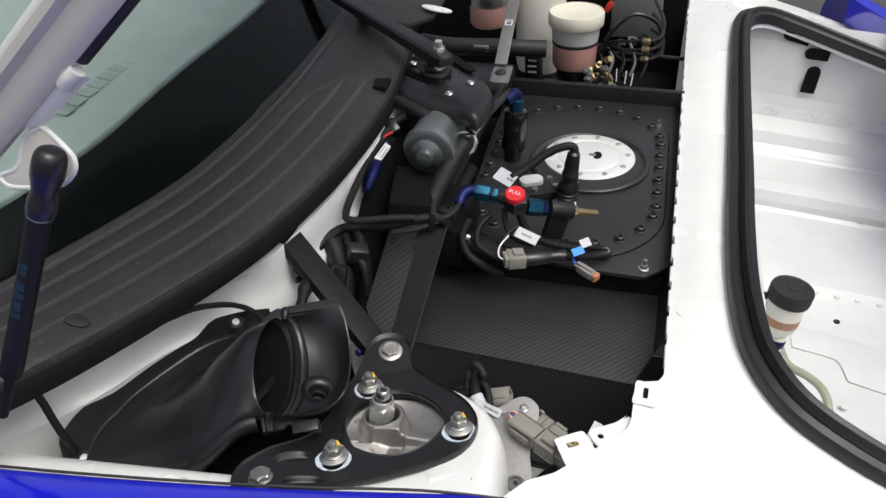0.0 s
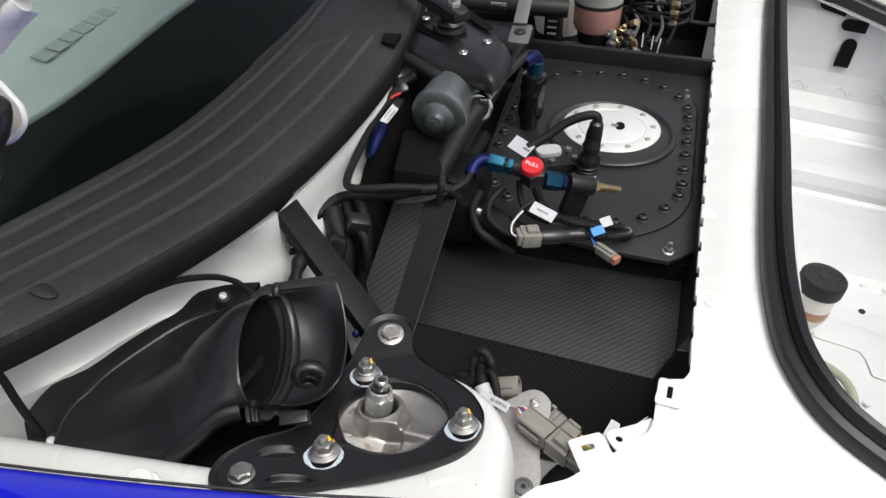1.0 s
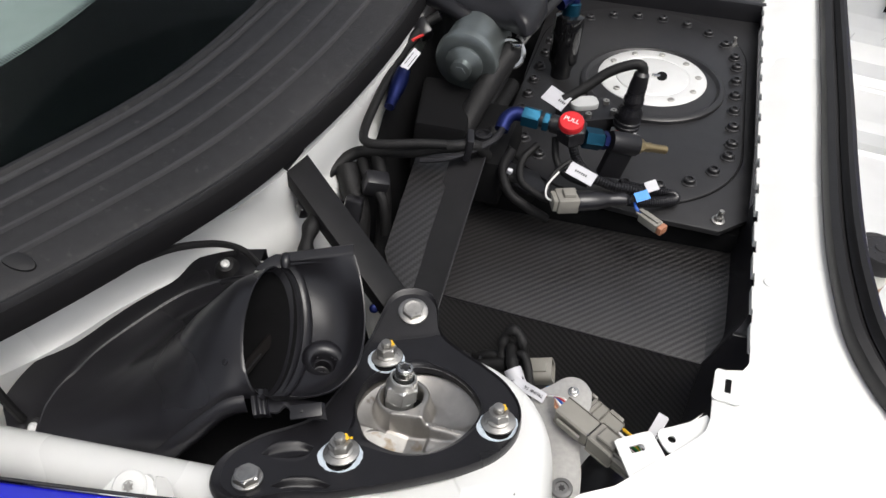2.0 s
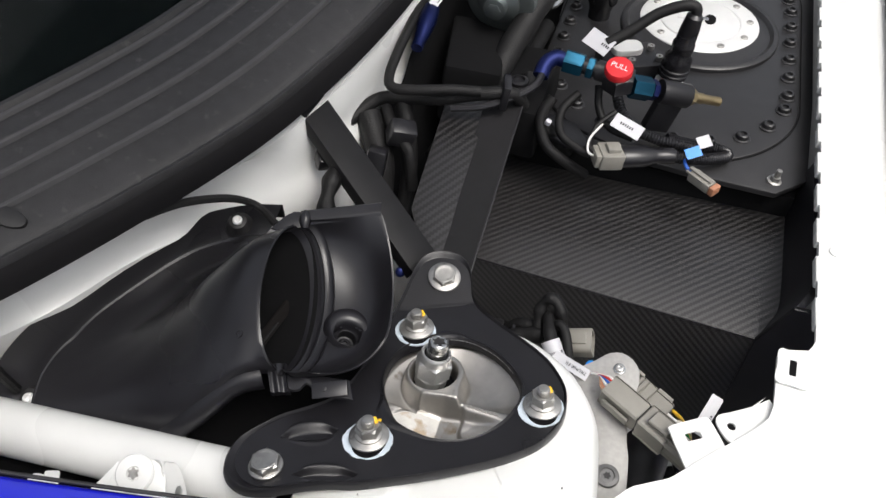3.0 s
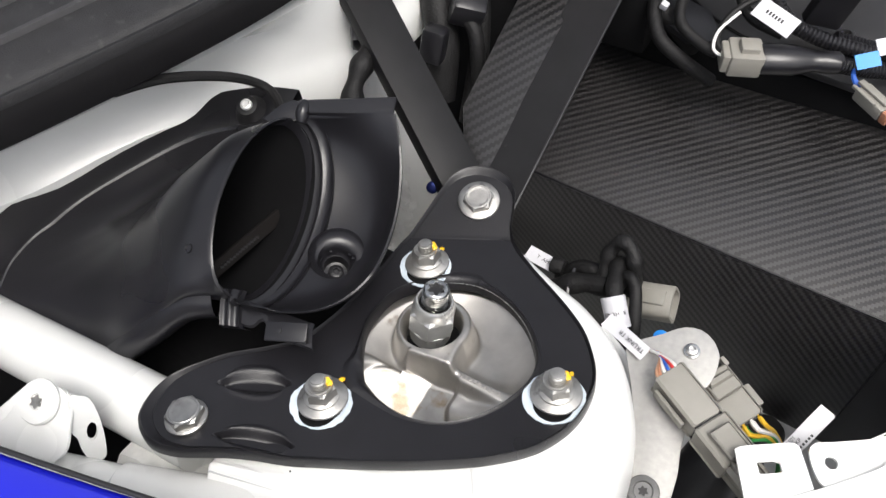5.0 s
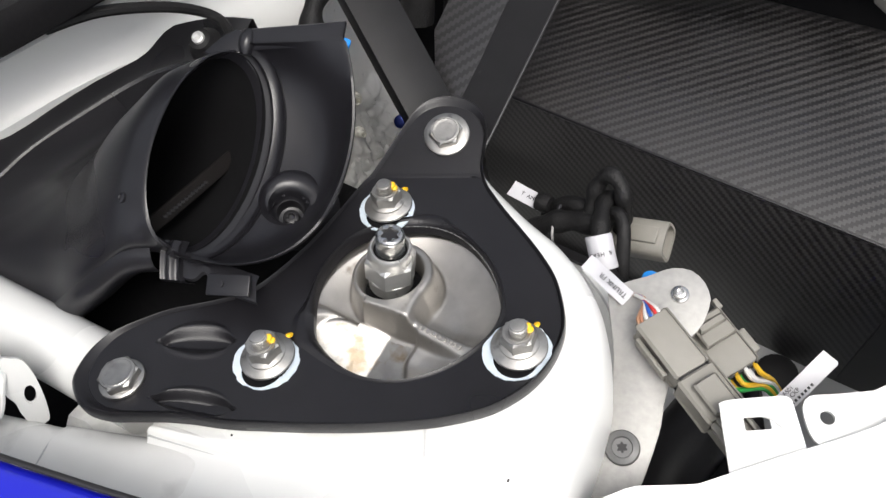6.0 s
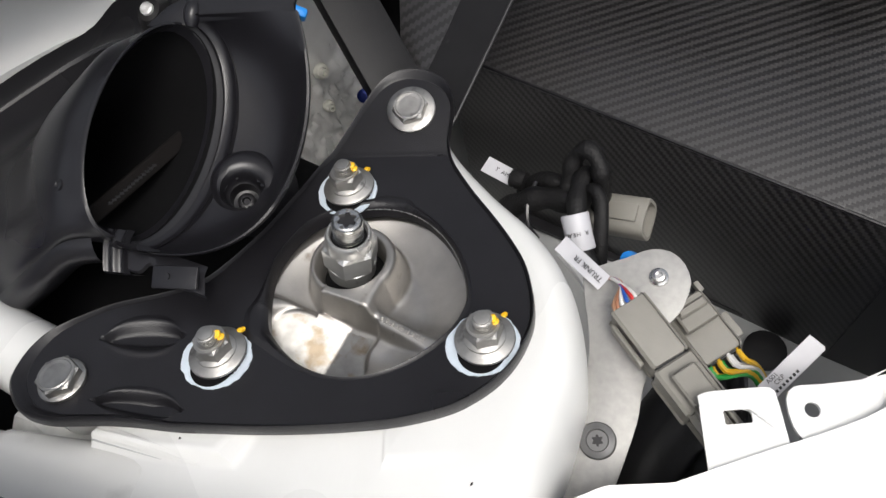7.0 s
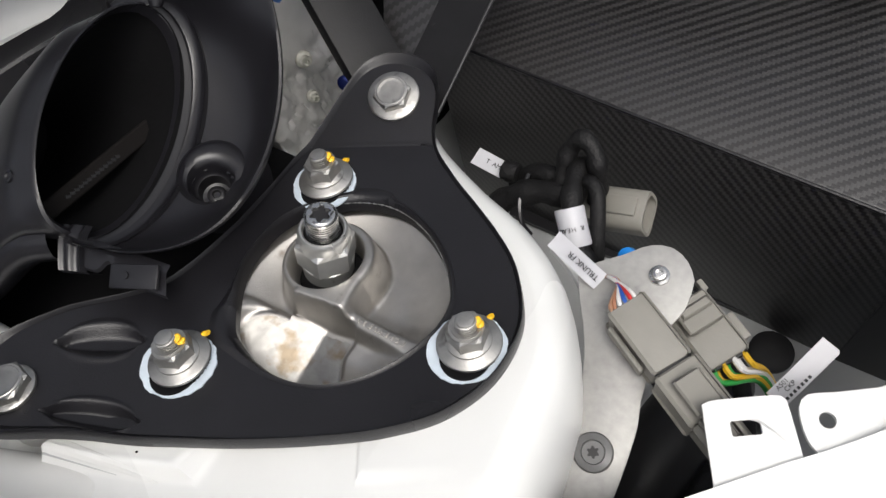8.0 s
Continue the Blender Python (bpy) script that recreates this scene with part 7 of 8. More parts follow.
part("strap_foot", slab([(v[0], v[1]) for v in rounded(0, 0, 0.0130, 0.0230, 0.006, 32)], -0.003, 0, sm_ @ pose(0.004, -0.008, -0.004), 0.0008), STRAP, strap)
part("foot_bolt", turned([(0.0075, 0), (0.0072, 0.002), (0.0045, 0.0035), (0.001, 0.0035)], 20, m=sm_ @ pose(0.003, -0.006, -0.004)), RUBBER, strap)
for f in (0.075, 0.195):
    q = sm_ @ pose(0, 0.035, 0.0046, 6, 0, 1) @ pose(-0.0005 - f * 0.02, f, 0)
    flag = part("sticker", box((0.0110, 0.0150, 0.0003), (0, 0, 0), 0.0, q), PAPER, strap, smooth=False)
    part("unreadable_print", box((0.0060, 0.0090, 0.0002), (0, 0, 0.0002), 0.0, q), INK, flag, smooth=False)
    part("unreadable_print", box((0.0030, 0.0030, 0.0002), (0, 0.001, 0.0004), 0.0, q), PAPER, flag, smooth=False)

res = thing("brake_reservoir", "milky brake fluid reservoir with a screw lid, half full", "fluid reservoir")
RX, RY = 0.0585, 0.8250
part("lower_neck", turned([(0.022, 0.722), (0.028, 0.730), (0.030, 0.745), (0.034, 0.752)], 40, m=Matrix.Translation((RX, RY, 0))), COATED, res, "dark lower neck")
part("fluid_part", turned([(0.0345, 0.750), (0.0370, 0.756), (0.0375, 0.790)], 48, m=Matrix.Translation((RX, RY, 0))), FLUID, res, "pinkish fluid")
part("dark_band", turned([(0.0378, 0.789), (0.0384, 0.790), (0.0384, 0.7935), (0.0378, 0.7945)], 48, m=Matrix.Translation((RX, RY, 0)), cap=(False, False)), RUBBER, res)
part("upper_body", turned([(0.0375, 0.7935), (0.0392, 0.806), (0.0400, 0.822)], 48, m=Matrix.Translation((RX, RY, 0))), HAZY, res, "cloudy translucent body")
part("lid", turned([(0.0440, 0.820), (0.0455, 0.822), (0.0458, 0.838), (0.0440, 0.842), (0.0425, 0.8425), (0.0420, 0.841), (0.0250, 0.840), (0.0180, 0.838), (0.002, 0.838)], 60, m=Matrix.Translation((RX, RY, 0))), CREAM, res, "cream screw lid")
res2 = thing("second_reservoir", "clear reservoir of pinkish fluid with a plated collar", "fluid reservoir")
part("fluid_part", turned([(0.006, 0.787), (0.010, 0.790), (0.030, 0.793), (0.0340, 0.800), (0.0340, 0.832)], 40, m=Matrix.Translation((-0.100, 0.880, 0))), FLUID, res2)
part("collar", turned([(0.0348, 0.831), (0.0350, 0.832), (0.0350, 0.850), (0.0330, 0.852)], 40, m=Matrix.Translation((-0.100, 0.880, 0))), CHROME, res2)
tank = thing("milky_tank", "tall milky tank behind the strap", "tank")
part("tank_body", turned([(0.040, 0.70), (0.044, 0.72), (0.044, 0.90), (0.036, 0.92)], 40, m=Matrix.Translation((-0.015, 0.925, 0))), MILKY, tank)
module = thing("valve_block", "black valve block with pipe unions below the reservoir", "valve block")
part("block", box((0.120, 0.070, 0.050), (0.070, 0.775, 0.705), 0.004), COATED, module)
part("side_relay", box((0.026, 0.040, 0.060), (-0.004, 0.790, 0.760), 0.004), PLASTIC, module)
for i in range(3):
    part("unreadable_print", box((0.014, 0.0004, 0.003), (-0.004, 0.7698, 0.775 - i * 0.010)), PAPER, module, smooth=False)
for i, z in enumerate((0.800, 0.786, 0.769)):
    part("union_nut", hexagon(0.0095, -0.006, 0.006, 0.001, None, frame_at((0.175, 0.815, z), (1, -0.3, 0.1))), BRASS, module, "brass union")
    part("pipe", tube([(0.170, 0.815, z), (0.140, 0.82, z - 0.004), (0.110, 0.83, z - 0.012 + 0.01 * i), (0.09, 0.84, z - 0.03)], 0.0028, 24, 8), COATED, module)
    part("pipe", tube([(0.180, 0.815, z), (0.196, 0.83, z + 0.004), (0.198, 0.86, z + 0.02), (0.180, 0.90, z + 0.04 - 0.01 * i)], 0.0028, 24, 8), COATED, module)
for x, z in ((0.118, 0.776), (0.122, 0.735), (0.106, 0.728), (0.024, 0.722), (0.035, 0.716)):
    part("union_nut", hexagon(0.0100, -0.005, 0.005, 0.001, None, frame_at((x, 0.790, z), (0.6, -0.6, 0.5))), ZINC if x < 0.11 else BRASS, module)
part("loop_pipe", tube([(0.104, 0.82, 0.780), (0.120, 0.82, 0.815), (0.150, 0.83, 0.838), (0.185, 0.84, 0.825), (0.200, 0.84, 0.795), (0.200, 0.83, 0.770)], 0.0036, 40, 8), PLASTIC, module)
part("cross_cable", tube([(0.116, 0.84, 0.766), (0.150, 0.84, 0.768), (0.190, 0.85, 0.762), (0.228, 0.86, 0.756), (0.26, 0.87, 0.75)], 0.0036, 40, 8), CLOTH, module)
for i, x in enumerate((0.136, 0.150, 0.160)):
    part("label_strip", box((0.0018, 0.001, 0.020), (0, 0, 0), 0.0, pose(x, 0.722, 0.779 - 0.003 * i, -12, 4 * i, 8)), PAPER, module, "white label strip", smooth=False)
part("red_clip", box((0.010, 0.004, 0.020), (0, 0, 0), 0.001, pose(0.105, 0.900, 0.825, 0, 30, 0)), REDWIRE, module, "red clip")
rnd = random.Random(12)
for i in range(16):
    q = Vector((0.085 + 0.06 * rnd.random(), 0.760 + 0.05 * rnd.random(), 0.735 + 0.035 * rnd.random()))
    m_ = frame_at(q, (rnd.uniform(-1, 1), rnd.uniform(-1, 0.2), rnd.uniform(0.1, 1)))
    fit_ = turned([(0.0030, -0.008), (0.0044, -0.007), (0.0044, -0.002), (0.0060, -0.002), (0.0060, 0.003), (0.0036, 0.004), (0.0030, 0.010)], 8, m=m_)
    part("pipe_fitting", fit_, (STRAP, BRASS, COATED)[i % 3], module, "dull metal pipe fitting")
for i in range(5):
    q = Vector((0.10 + 0.018 * i, 0.80, 0.745))
    part("pipe", tube([q, q + Vector((0.006, 0.015, 0.022)), q + Vector((-0.008, 0.045, 0.030 + 0.006 * i)), q + Vector((0.02, 0.09, 0.02))], 0.0024, 20, 8), (COATED, STRAP)[i % 2], module)
line = thing("steering_pipe", "thick black pipe behind the wiper carrier, printed", "pipe")
part("pipe", tube([(-0.19, 0.76, 0.802), (-0.135, 0.75, 0.801), (-0.05, 0.75, 0.803), (0.02, 0.76, 0.800)], 0.0135, 30, 16), RUBBER, line)
for i in range(3):
    part("unreadable_print", box((0.024, 0.0004, 0.0022), (-0.082, 0.7362, 0.809 - i * 0.004)), PAPER, line, smooth=False)
part("black_duct", box((0.16, 0.10, 0.03), (-0.10, 0.66, 0.780), 0.008), COATED, line)
shelf2 = thing("grey_bracket", "pale grey bracket in the far corner", "bracket")
part("bracket", box((0.090, 0.012, 0.120), (0.150, 0.99, 0.800), 0.004), STRAP, shelf2)

# ---- reservoir in the boot ----
pot = thing("clutch_reservoir", "small white fluid pot with a black ribbed cap", "fluid reservoir")
PM = frame_at((0.3805, 0.4000, 0.5770), (0.11, 0.03, 1)) @ Matrix.Scale(0.85, 4)
part("pot_body", turned([(0.0150, 0.0), (0.0200, 0.006), (0.0265, 0.020), (0.0272, 0.030), (0.0272, 0.070)], 48, m=PM), MILKY, pot)
part("level_band", turned([(0.0274, 0.027), (0.0277, 0.028), (0.0277, 0.040), (0.0274, 0.041)], 48, m=PM, cap=(False, False)), BROWNBAND, pot, "brown fluid band")
b = bmesh.new()
rings = []
for r, z in ((0.0300, 0.066), (0.0305, 0.068), (0.0305, 0.086), (0.0292, 0.0885), (0.0250, 0.0885), (0.0240, 0.0875), (0.0080, 0.0875), (0.0070, 0.0890), (0.002, 0.0890)):
    rings.append([PM @ Vector(((r + (0.0005 if k % 2 and 0.029 < r else 0)) * math.cos(2 * math.pi * k / 80), (r + (0.0005 if k % 2 and 0.029 < r else 0)) * math.sin(2 * math.pi * k / 80), z)) for k in range(80)])
part("cap", loft(rings, True, (True, True), b), RUBBER, pot, "black ribbed cap")
for rr, n in ((0.0200, 16), (0.0135, 10)):
    for i in range(n):
        if i % 8 < 6:
            a = 2 * math.pi * i / n
            part("unreadable_print", box((0.0030, 0.0016, 0.0003), (0, -rr, 0.0878), 0.0, PM @ pose(0, 0, 0, 0, 0, math.degrees(a))), PLASTIC, pot, smooth=False)
part("lower_pipe", tube([(0.384, 0.400, 0.566), (0.3965, 0.418, 0.538), (0.4061, 0.3935, 0.530), (0.4268, 0.3781, 0.530), (0.4425, 0.3620, 0.529), (0.4490, 0.3400, 0.527), (0.4500, 0.318, 0.520)], 0.0055, 40, 12), HOSE, pot, "greenish clear hose")
part("blue_clip", turned([(0.0125, -0.004), (0.0130, 0.0), (0.0130, 0.010), (0.0120, 0.012)], 24, m=PM @ pose(0.006, -0.008, -0.012)), NAVY_ANOD, pot)
part("outlet", turned([(0.0110, -0.040), (0.0120, -0.012), (0.0130, 0.002)], 24, m=PM @ pose(0.006, -0.008, 0.0)), MILKY, pot)
part("mount_clip", box((0.030, 0.004, 0.012), (-0.040, 0.006, 0.060), 0.001, PM), PLASTIC, pot)
part("mount_post", box((0.012, 0.016, 0.16), (-0.052, 0.0, -0.01), 0.002, PM), MILKY, pot)

# ---- connectors beside the tower ----
plate2 = thing("connector_bracket", "bare aluminium bracket carrying two grey connectors", "bracket")
bl = [(0.0815, 0.0390), (0.0825, 0.0432), (0.0879, 0.0490), (0.0947, 0.0550), (0.0995, 0.0603), (0.1046, 0.0638), (0.1111, 0.0650), (0.1172, 0.0627), (0.1213, 0.0589), (0.1238, 0.0543), (0.1246, 0.0430), (0.1215, 0.0300), (0.1240, 0.0060), (0.1275, -0.0080), (0.1300, -0.0360), (0.1300, -0.0700), (0.1050, -0.0700), (0.1060, -0.0230), (0.0985, 0.0090), (0.0850, 0.0330)]
LEAN = Matrix.Translation((0, 0.051, 0.7465)) @ pose(0, 0, 0, 8.5, 0, 0) @ Matrix.Translation((0, -0.051, 0))
part("bracket_sheet", slab([(v.x, v.y) for v in spline([(x, y, 0) for x, y in bl], 80, True)], -0.0018, 0.0, LEAN, 0.0004), SHEET, plate2)
part("bracket_leg", box((0.030, 0.003, 0.13), (0.115, -0.060, 0.661), 0.001), SHEET, plate2)
part("rivet", turned([(0.0042, 0), (0.0040, 0.0012), (0.0030, 0.0018), (0.0026, 0.0036), (0.0016, 0.0038), (0.0013, 0.0022), (0.0004, 0.0022)], 24, m=LEAN @ pose(0.1105, 0.0522, 0)), CHROME, plate2)
bm = turned([(0.0072, 0), (0.0076, 0.0008), (0.0070, 0.0022), (0.0046, 0.0030), (0.0042, 0.0016), (0.0005, 0.0016)], 30, m=LEAN @ pose(0.1165, -0.0210, 0))
part("bracket_screw", bm, STRAP, plate2, "dull star-head screw")
part("star_socket", slab([(0.62 * x, 0.62 * y) for x, y in star2], 0.0016, 0.0021, LEAN @ pose(0.1165, -0.0210, 0)), RUBBER, plate2, smooth=False)

main = thing("bulkhead_connector", "large grey multi-way connector on the aluminium bracket", "connector")
KX = frame_at((0.1046, 0.0312, 0.7530), (0.0396, -0.0227, -0.0010), (0, 0, 1))


def shell_block(m, sections, bevel=0.0012):
    """A moulded shell along its own z: half-height, half-width, up and z for each section, corners cut."""
    rows = []
    for hx, hy, up, z in sections:
        rows.append([m @ Vector((up + a * hx - math.copysign(c * bevel, a), e * hy - math.copysign((1 - c) * bevel, e), z)) for a, e, c in ((-1, -1, 1), (-1, -1, 0), (1, -1, 0), (1, -1, 1), (1, 1, 1), (1, 1, 0), (-1, 1, 0), (-1, 1, 1))])
    return loft([[r[k] for k in (1, 0, 7, 6, 5, 4, 3, 2)] for r in rows], True, (True, True))


part("rear_shell", shell_block(KX, ((0.0070, 0.0076, 0.0, 0.0), (0.0078, 0.0084, 0.0, 0.0008), (0.0078, 0.0084, 0.0, 0.0275), (0.0072, 0.0078, 0.0, 0.0285))), GREYPLUG, main)
part("joint_lip", shell_block(KX, ((0.0070, 0.0078, 0.0, 0.0283), (0.0070, 0.0078, 0.0, 0.0300))), RUBBER, main, "thin dark joint")
part("front_shell", shell_block(KX, ((0.0076, 0.0084, 0.0, 0.0294), (0.0084, 0.0092, 0.0, 0.0302), (0.0084, 0.0092, 0.0, 0.0490), (0.0078, 0.0086, 0.0, 0.0500))), GREYPLUG, main)
part("latch", shell_block(KX, ((0.0016, 0.0050, 0.0094, 0.0345), (0.0022, 0.0056, 0.0098, 0.0352), (0.0022, 0.0056, 0.0098, 0.0485), (0.0016, 0.0050, 0.0094, 0.0492)), 0.0008), GREYPLUG, main)
part("latch_tail", shell_block(KX, ((0.0014, 0.0028, 0.0086, 0.0490), (0.0016, 0.0030, 0.0086, 0.0500), (0.0014, 0.0030, 0.0076, 0.0600)), 0.0006), GREYPLUG, main)
for e in (-1, 1):
    part("tail_rail", box((0.0034, 0.0016, 0.0120), (0.0066, e * 0.0048, 0.0555), 0.0004, KX), GREYPLUG, main)
part("side_key", box((0.0060, 0.0020, 0.0200), (-0.0010, 0.0094, 0.0140), 0.0006, KX), GREYPLUG, main)
part("boot", shell_block(KX, ((0.0064, 0.0078, -0.001, 0.0500), (0.0064, 0.0078, -0.001, 0.0690), (0.0050, 0.0064, -0.001, 0.0760)), 0.0020), GREYPLUG, main)
for mt, off in ((BROWNBAND, 0.0056), (ORANGEWIRE, 0.0040), (WHITEWIRE, 0.0018), (BLUEWIRE, -0.0004), (REDWIRE, -0.0026), (WHITEWIRE, -0.0042)):
    e = KX @ Vector((0.0045, off, 0.002))
    part("wire", tube([e, e + Vector((-0.0030, 0.0022, 0.0010)), Vector((0.0975 + off * 0.15, 0.0410, 0.7510)), Vector((0.0930, 0.0430, 0.7470)), Vector((0.0880, 0.0450, 0.7400))], 0.00085, 18, 7), mt, main)
second = thing("second_connector", "grey twin-row connector with green and yellow wires", "connector")
LX = frame_at((0.1237, 0.0511, 0.7270), (0.0396, -0.0227, -0.0040), (0, 0, 1))
part("shell", shell_block(LX, ((0.0074, 0.0094, 0.0, 0.0), (0.0080, 0.0100, 0.0, 0.0010), (0.0080, 0.0100, 0.0, 0.0250), (0.0072, 0.0092, 0.0, 0.0262))), GREYPLUG, second)
part("latch", shell_block(LX, ((0.0016, 0.0076, 0.0094, -0.0020), (0.0022, 0.0082, 0.0098, -0.0012), (0.0022, 0.0082, 0.0098, 0.0110), (0.0014, 0.0076, 0.0090, 0.0118)), 0.0008), GREYPLUG, second)
part("latch_step", shell_block(LX, ((0.0010, 0.0070, 0.0110, 0.0010), (0.0012, 0.0066, 0.0124, 0.0020), (0.0012, 0.0066, 0.0124, 0.0045), (0.0010, 0.0070, 0.0110, 0.0055)), 0.0005), GREYPLUG, second)
part("side_key", box((0.0060, 0.0040, 0.0120), (0.003, -0.0115, 0.0170), 0.0008, LX), GREYPLUG, second)
part("top_key", box((0.0040, 0.0026, 0.0050), (0.0100, -0.0084, -0.0030), 0.0006, LX), GREYPLUG, second)
part("wire_seal", shell_block(LX, ((0.0062, 0.0084, 0.0, 0.0258), (0.0062, 0.0084, 0.0, 0.0272))), RUBBER, second, "dark wire seal")
for i, mt in enumerate((YELLOWWIRE, WHITEWIRE, WHITEWIRE, GREENWIRE, YELLOWWIRE, YELLOWWIRE, GREENWIRE)):
    e = LX @ Vector((0.0040 - 0.0040 * (i % 2), -0.0072 + 0.0024 * i, 0.0262))
    part("wire", tube([e, e + Vector((0.0050, -0.0030, -0.0005)), Vector((0.1610 - 0.0003 * i, 0.0455 - 0.0009 * i, 0.7160)), Vector((0.1680, 0.0430 - 0.0008 * i, 0.7060)), Vector((0.1740, 0.038 - 0.0006 * i, 0.680))], 0.00125, 24, 7), mt, second)
tag3 = frame_at((0.1720, 0.0435, 0.7350), (0.1, -0.35, 0.93), (0.34, 0.90, 0.3))
flag = part("label_flag", slab([(-0.0150, -0.0042), (0.0140, -0.0040), (0.0150, -0.0030), (0.0146, 0.0042), (-0.0150, 0.0040)], -0.0003, 0.0003, tag3, 0.0001), PAPER, second, "white cable label", smooth=False)
letters("AS01", 0.0026, INK, flag, tag3 @ pose(-0.0085, 0.0024, 0.0005, 0, 0, 0), "label_print", 0.0001)
letters("CKP", 0.0026, INK, flag, tag3 @ pose(-0.0070, 0.0, 0.0005, 0, 0, 0), "label_print", 0.0001)
for i in range(7):
    part("unreadable_print", box((0.0011, 0.0012, 0.0001), (-0.0110 + i * 0.0019, -0.0025, 0.0004), 0.0, tag3), INK, flag, smooth=False)
under = thing("lower_hose", "thick black ribbed hose in the gap beside the tower", "hose")
part("hose", tube([(0.148, 0.060, 0.640), (0.142, 0.028, 0.668), (0.138, 0.002, 0.676), (0.136, -0.030, 0.668), (0.134, -0.070, 0.645)], 0.0180, 90, 20, ribs=0.03), RUBBER, under)
part("side_cable", tube([(0.168, 0.040, 0.650), (0.160, 0.012, 0.672), (0.158, -0.020, 0.680), (0.156, -0.060, 0.665)], 0.0075, 40, 12), CLOTH, under)
part("side_cable", tube([(0.156, 0.046, 0.690), (0.166, 0.026, 0.690), (0.176, 0.008, 0.680), (0.182, -0.03, 0.66)], 0.0040, 40, 10), CLOTH, under)

bundle = thing("tower_loom", "black taped cable bundle with printed labels beside the tower", "wiring loom")
part("main_run", tube([(0.0950, 0.0420, 0.690), (0.0830, 0.0540, 0.708), (0.0690, 0.0640, 0.722), (0.0590, 0.0790, 0.728), (0.0545, 0.0960, 0.726), (0.0550, 0.1020, 0.720)], 0.0047, 40, 12, taper=lambda f: 1 + 0.10 * math.sin(37 * f)), CLOTH, bundle)
part("loop", tube([(0.0500, 0.088, 0.715), (0.0470, 0.0990, 0.728), (0.0520, 0.1040, 0.738), (0.0600, 0.1010, 0.736), (0.0650, 0.0950, 0.724), (0.0650, 0.0920, 0.71)], 0.0045, 40, 12, taper=lambda f: 1 + 0.12 * math.sin(31 * f)), CLOTH, bundle)
part("loop", tube([(0.0580, 0.0850, 0.715), (0.0620, 0.0900, 0.728), (0.0690, 0.0850, 0.728), (0.0760, 0.0700, 0.718), (0.0820, 0.0560, 0.700)], 0.0036, 40, 10), CLOTH, bundle)
part("run_back", tube([(0.0530, 0.0860, 0.716), (0.0400, 0.0850, 0.712), (0.0280, 0.0820, 0.705), (0.0150, 0.078, 0.69), (0.0, 0.075, 0.66)], 0.0062, 30, 12, taper=lambda f: 1 + 0.10 * math.sin(29 * f)), CLOTH, bundle)
part("run_back", tube([(0.0500, 0.0960, 0.710), (0.0400, 0.0950, 0.712), (0.0300, 0.0960, 0.706), (0.020, 0.094, 0.69)], 0.0050, 30, 10), CLOTH, bundle)
part("tie", tube([(0.0300, 0.0910, 0.712), (0.0315, 0.0790, 0.711), (0.0360, 0.0700, 0.705), (0.0420, 0.0680, 0.698)], 0.0012, 20, 6), PLASTIC, bundle)
hm, hd = between((0.0715, 0.0605, 0.7180), (0.0595, 0.0750, 0.7290), (0, 0, 1))
flag = part("white_sleeve", turned([(0.0066, hd * 0.12), (0.0069, hd * 0.15), (0.0067, hd * 0.5), (0.0069, hd * 0.90), (0.0066, hd * 0.94)], 28, m=hm, cap=(False, False)), PAPER, bundle, "white printed sleeve")
sleeve_up = Vector((0.10, -0.42, 0.90))
sleeve_along = (hm.col[2].xyz * -1).normalized()
sleeve_up = (sleeve_up - sleeve_along * sleeve_up.dot(sleeve_along)).normalized()
# the print runs round the sleeve
across_sleeve = sleeve_up.cross(sleeve_along)
for k, ch in enumerate("R HEAD"):
    if ch != " ":
        a = (2.3 - k) * 0.30
        out_way = sleeve_up * math.cos(a) + across_sleeve * math.sin(a)
        run_way = across_sleeve * -math.cos(a) + sleeve_up * math.sin(a)
        letters(ch, 0.0030, INK, flag, frame_at(hm.translation + hm.col[2].xyz * hd * 0.5 + out_way * 0.0070, out_way, run_way), "label_print", 0.0001)
t2 = frame_at((0.0792, 0.0436, 0.7490), (-0.10, -0.40, 0.91), (0.93, -0.24, -0.22))
curl = [[t2 @ Vector((u, v, 0.0009 * math.sin(u * 190) + 0.0006 * (v / 0.004) ** 2 + h)) for u in np.linspace(-0.0135, 0.0132, 24)] for v, h in ((-0.0040, 0.0), (0.0, 0.0), (0.0038, 0.0), (0.0038, -0.0005), (0.0, -0.0006), (-0.0040, -0.0005), (-0.0040, 0.0))]
flag = part("label_flag", loft(curl, closed=False), PAPER, bundle, "curled white label flag")
letters("TRUNK FR", 0.0034, INK, flag, t2 @ pose(0.0040, 0, 0.0016, 0, 0, 180), "label_print", 0.0001)
t4 = frame_at((0.0068, 0.0940, 0.7020), (0.02, -0.30, 0.94), (0.99, -0.04, 0))
flag = part("label_flag", slab([(-0.0110, -0.0046), (0.0100, -0.0044), (0.0112, -0.0020), (0.0112, 0.0030), (0.0098, 0.0046), (-0.0106, 0.0046)], -0.0004, 0.0004, t4 @ pose(0, 0, 0, 0, 0, -4), 0.0001), PAPER, bundle, "white label flag", smooth=False)
letters("T  AMBI", 0.0034, INK, flag, t4 @ pose(0.002, 0, 0.0006, 0, 0, -4), "label_print", 0.0001)
part("label_tie", turned([(0.0052, -0.004), (0.0056, 0.0), (0.0050, 0.004)], 14, m=frame_at((0.0180, 0.0935, 0.7030), (1, 0, 0.1))), CLOTH, bundle)
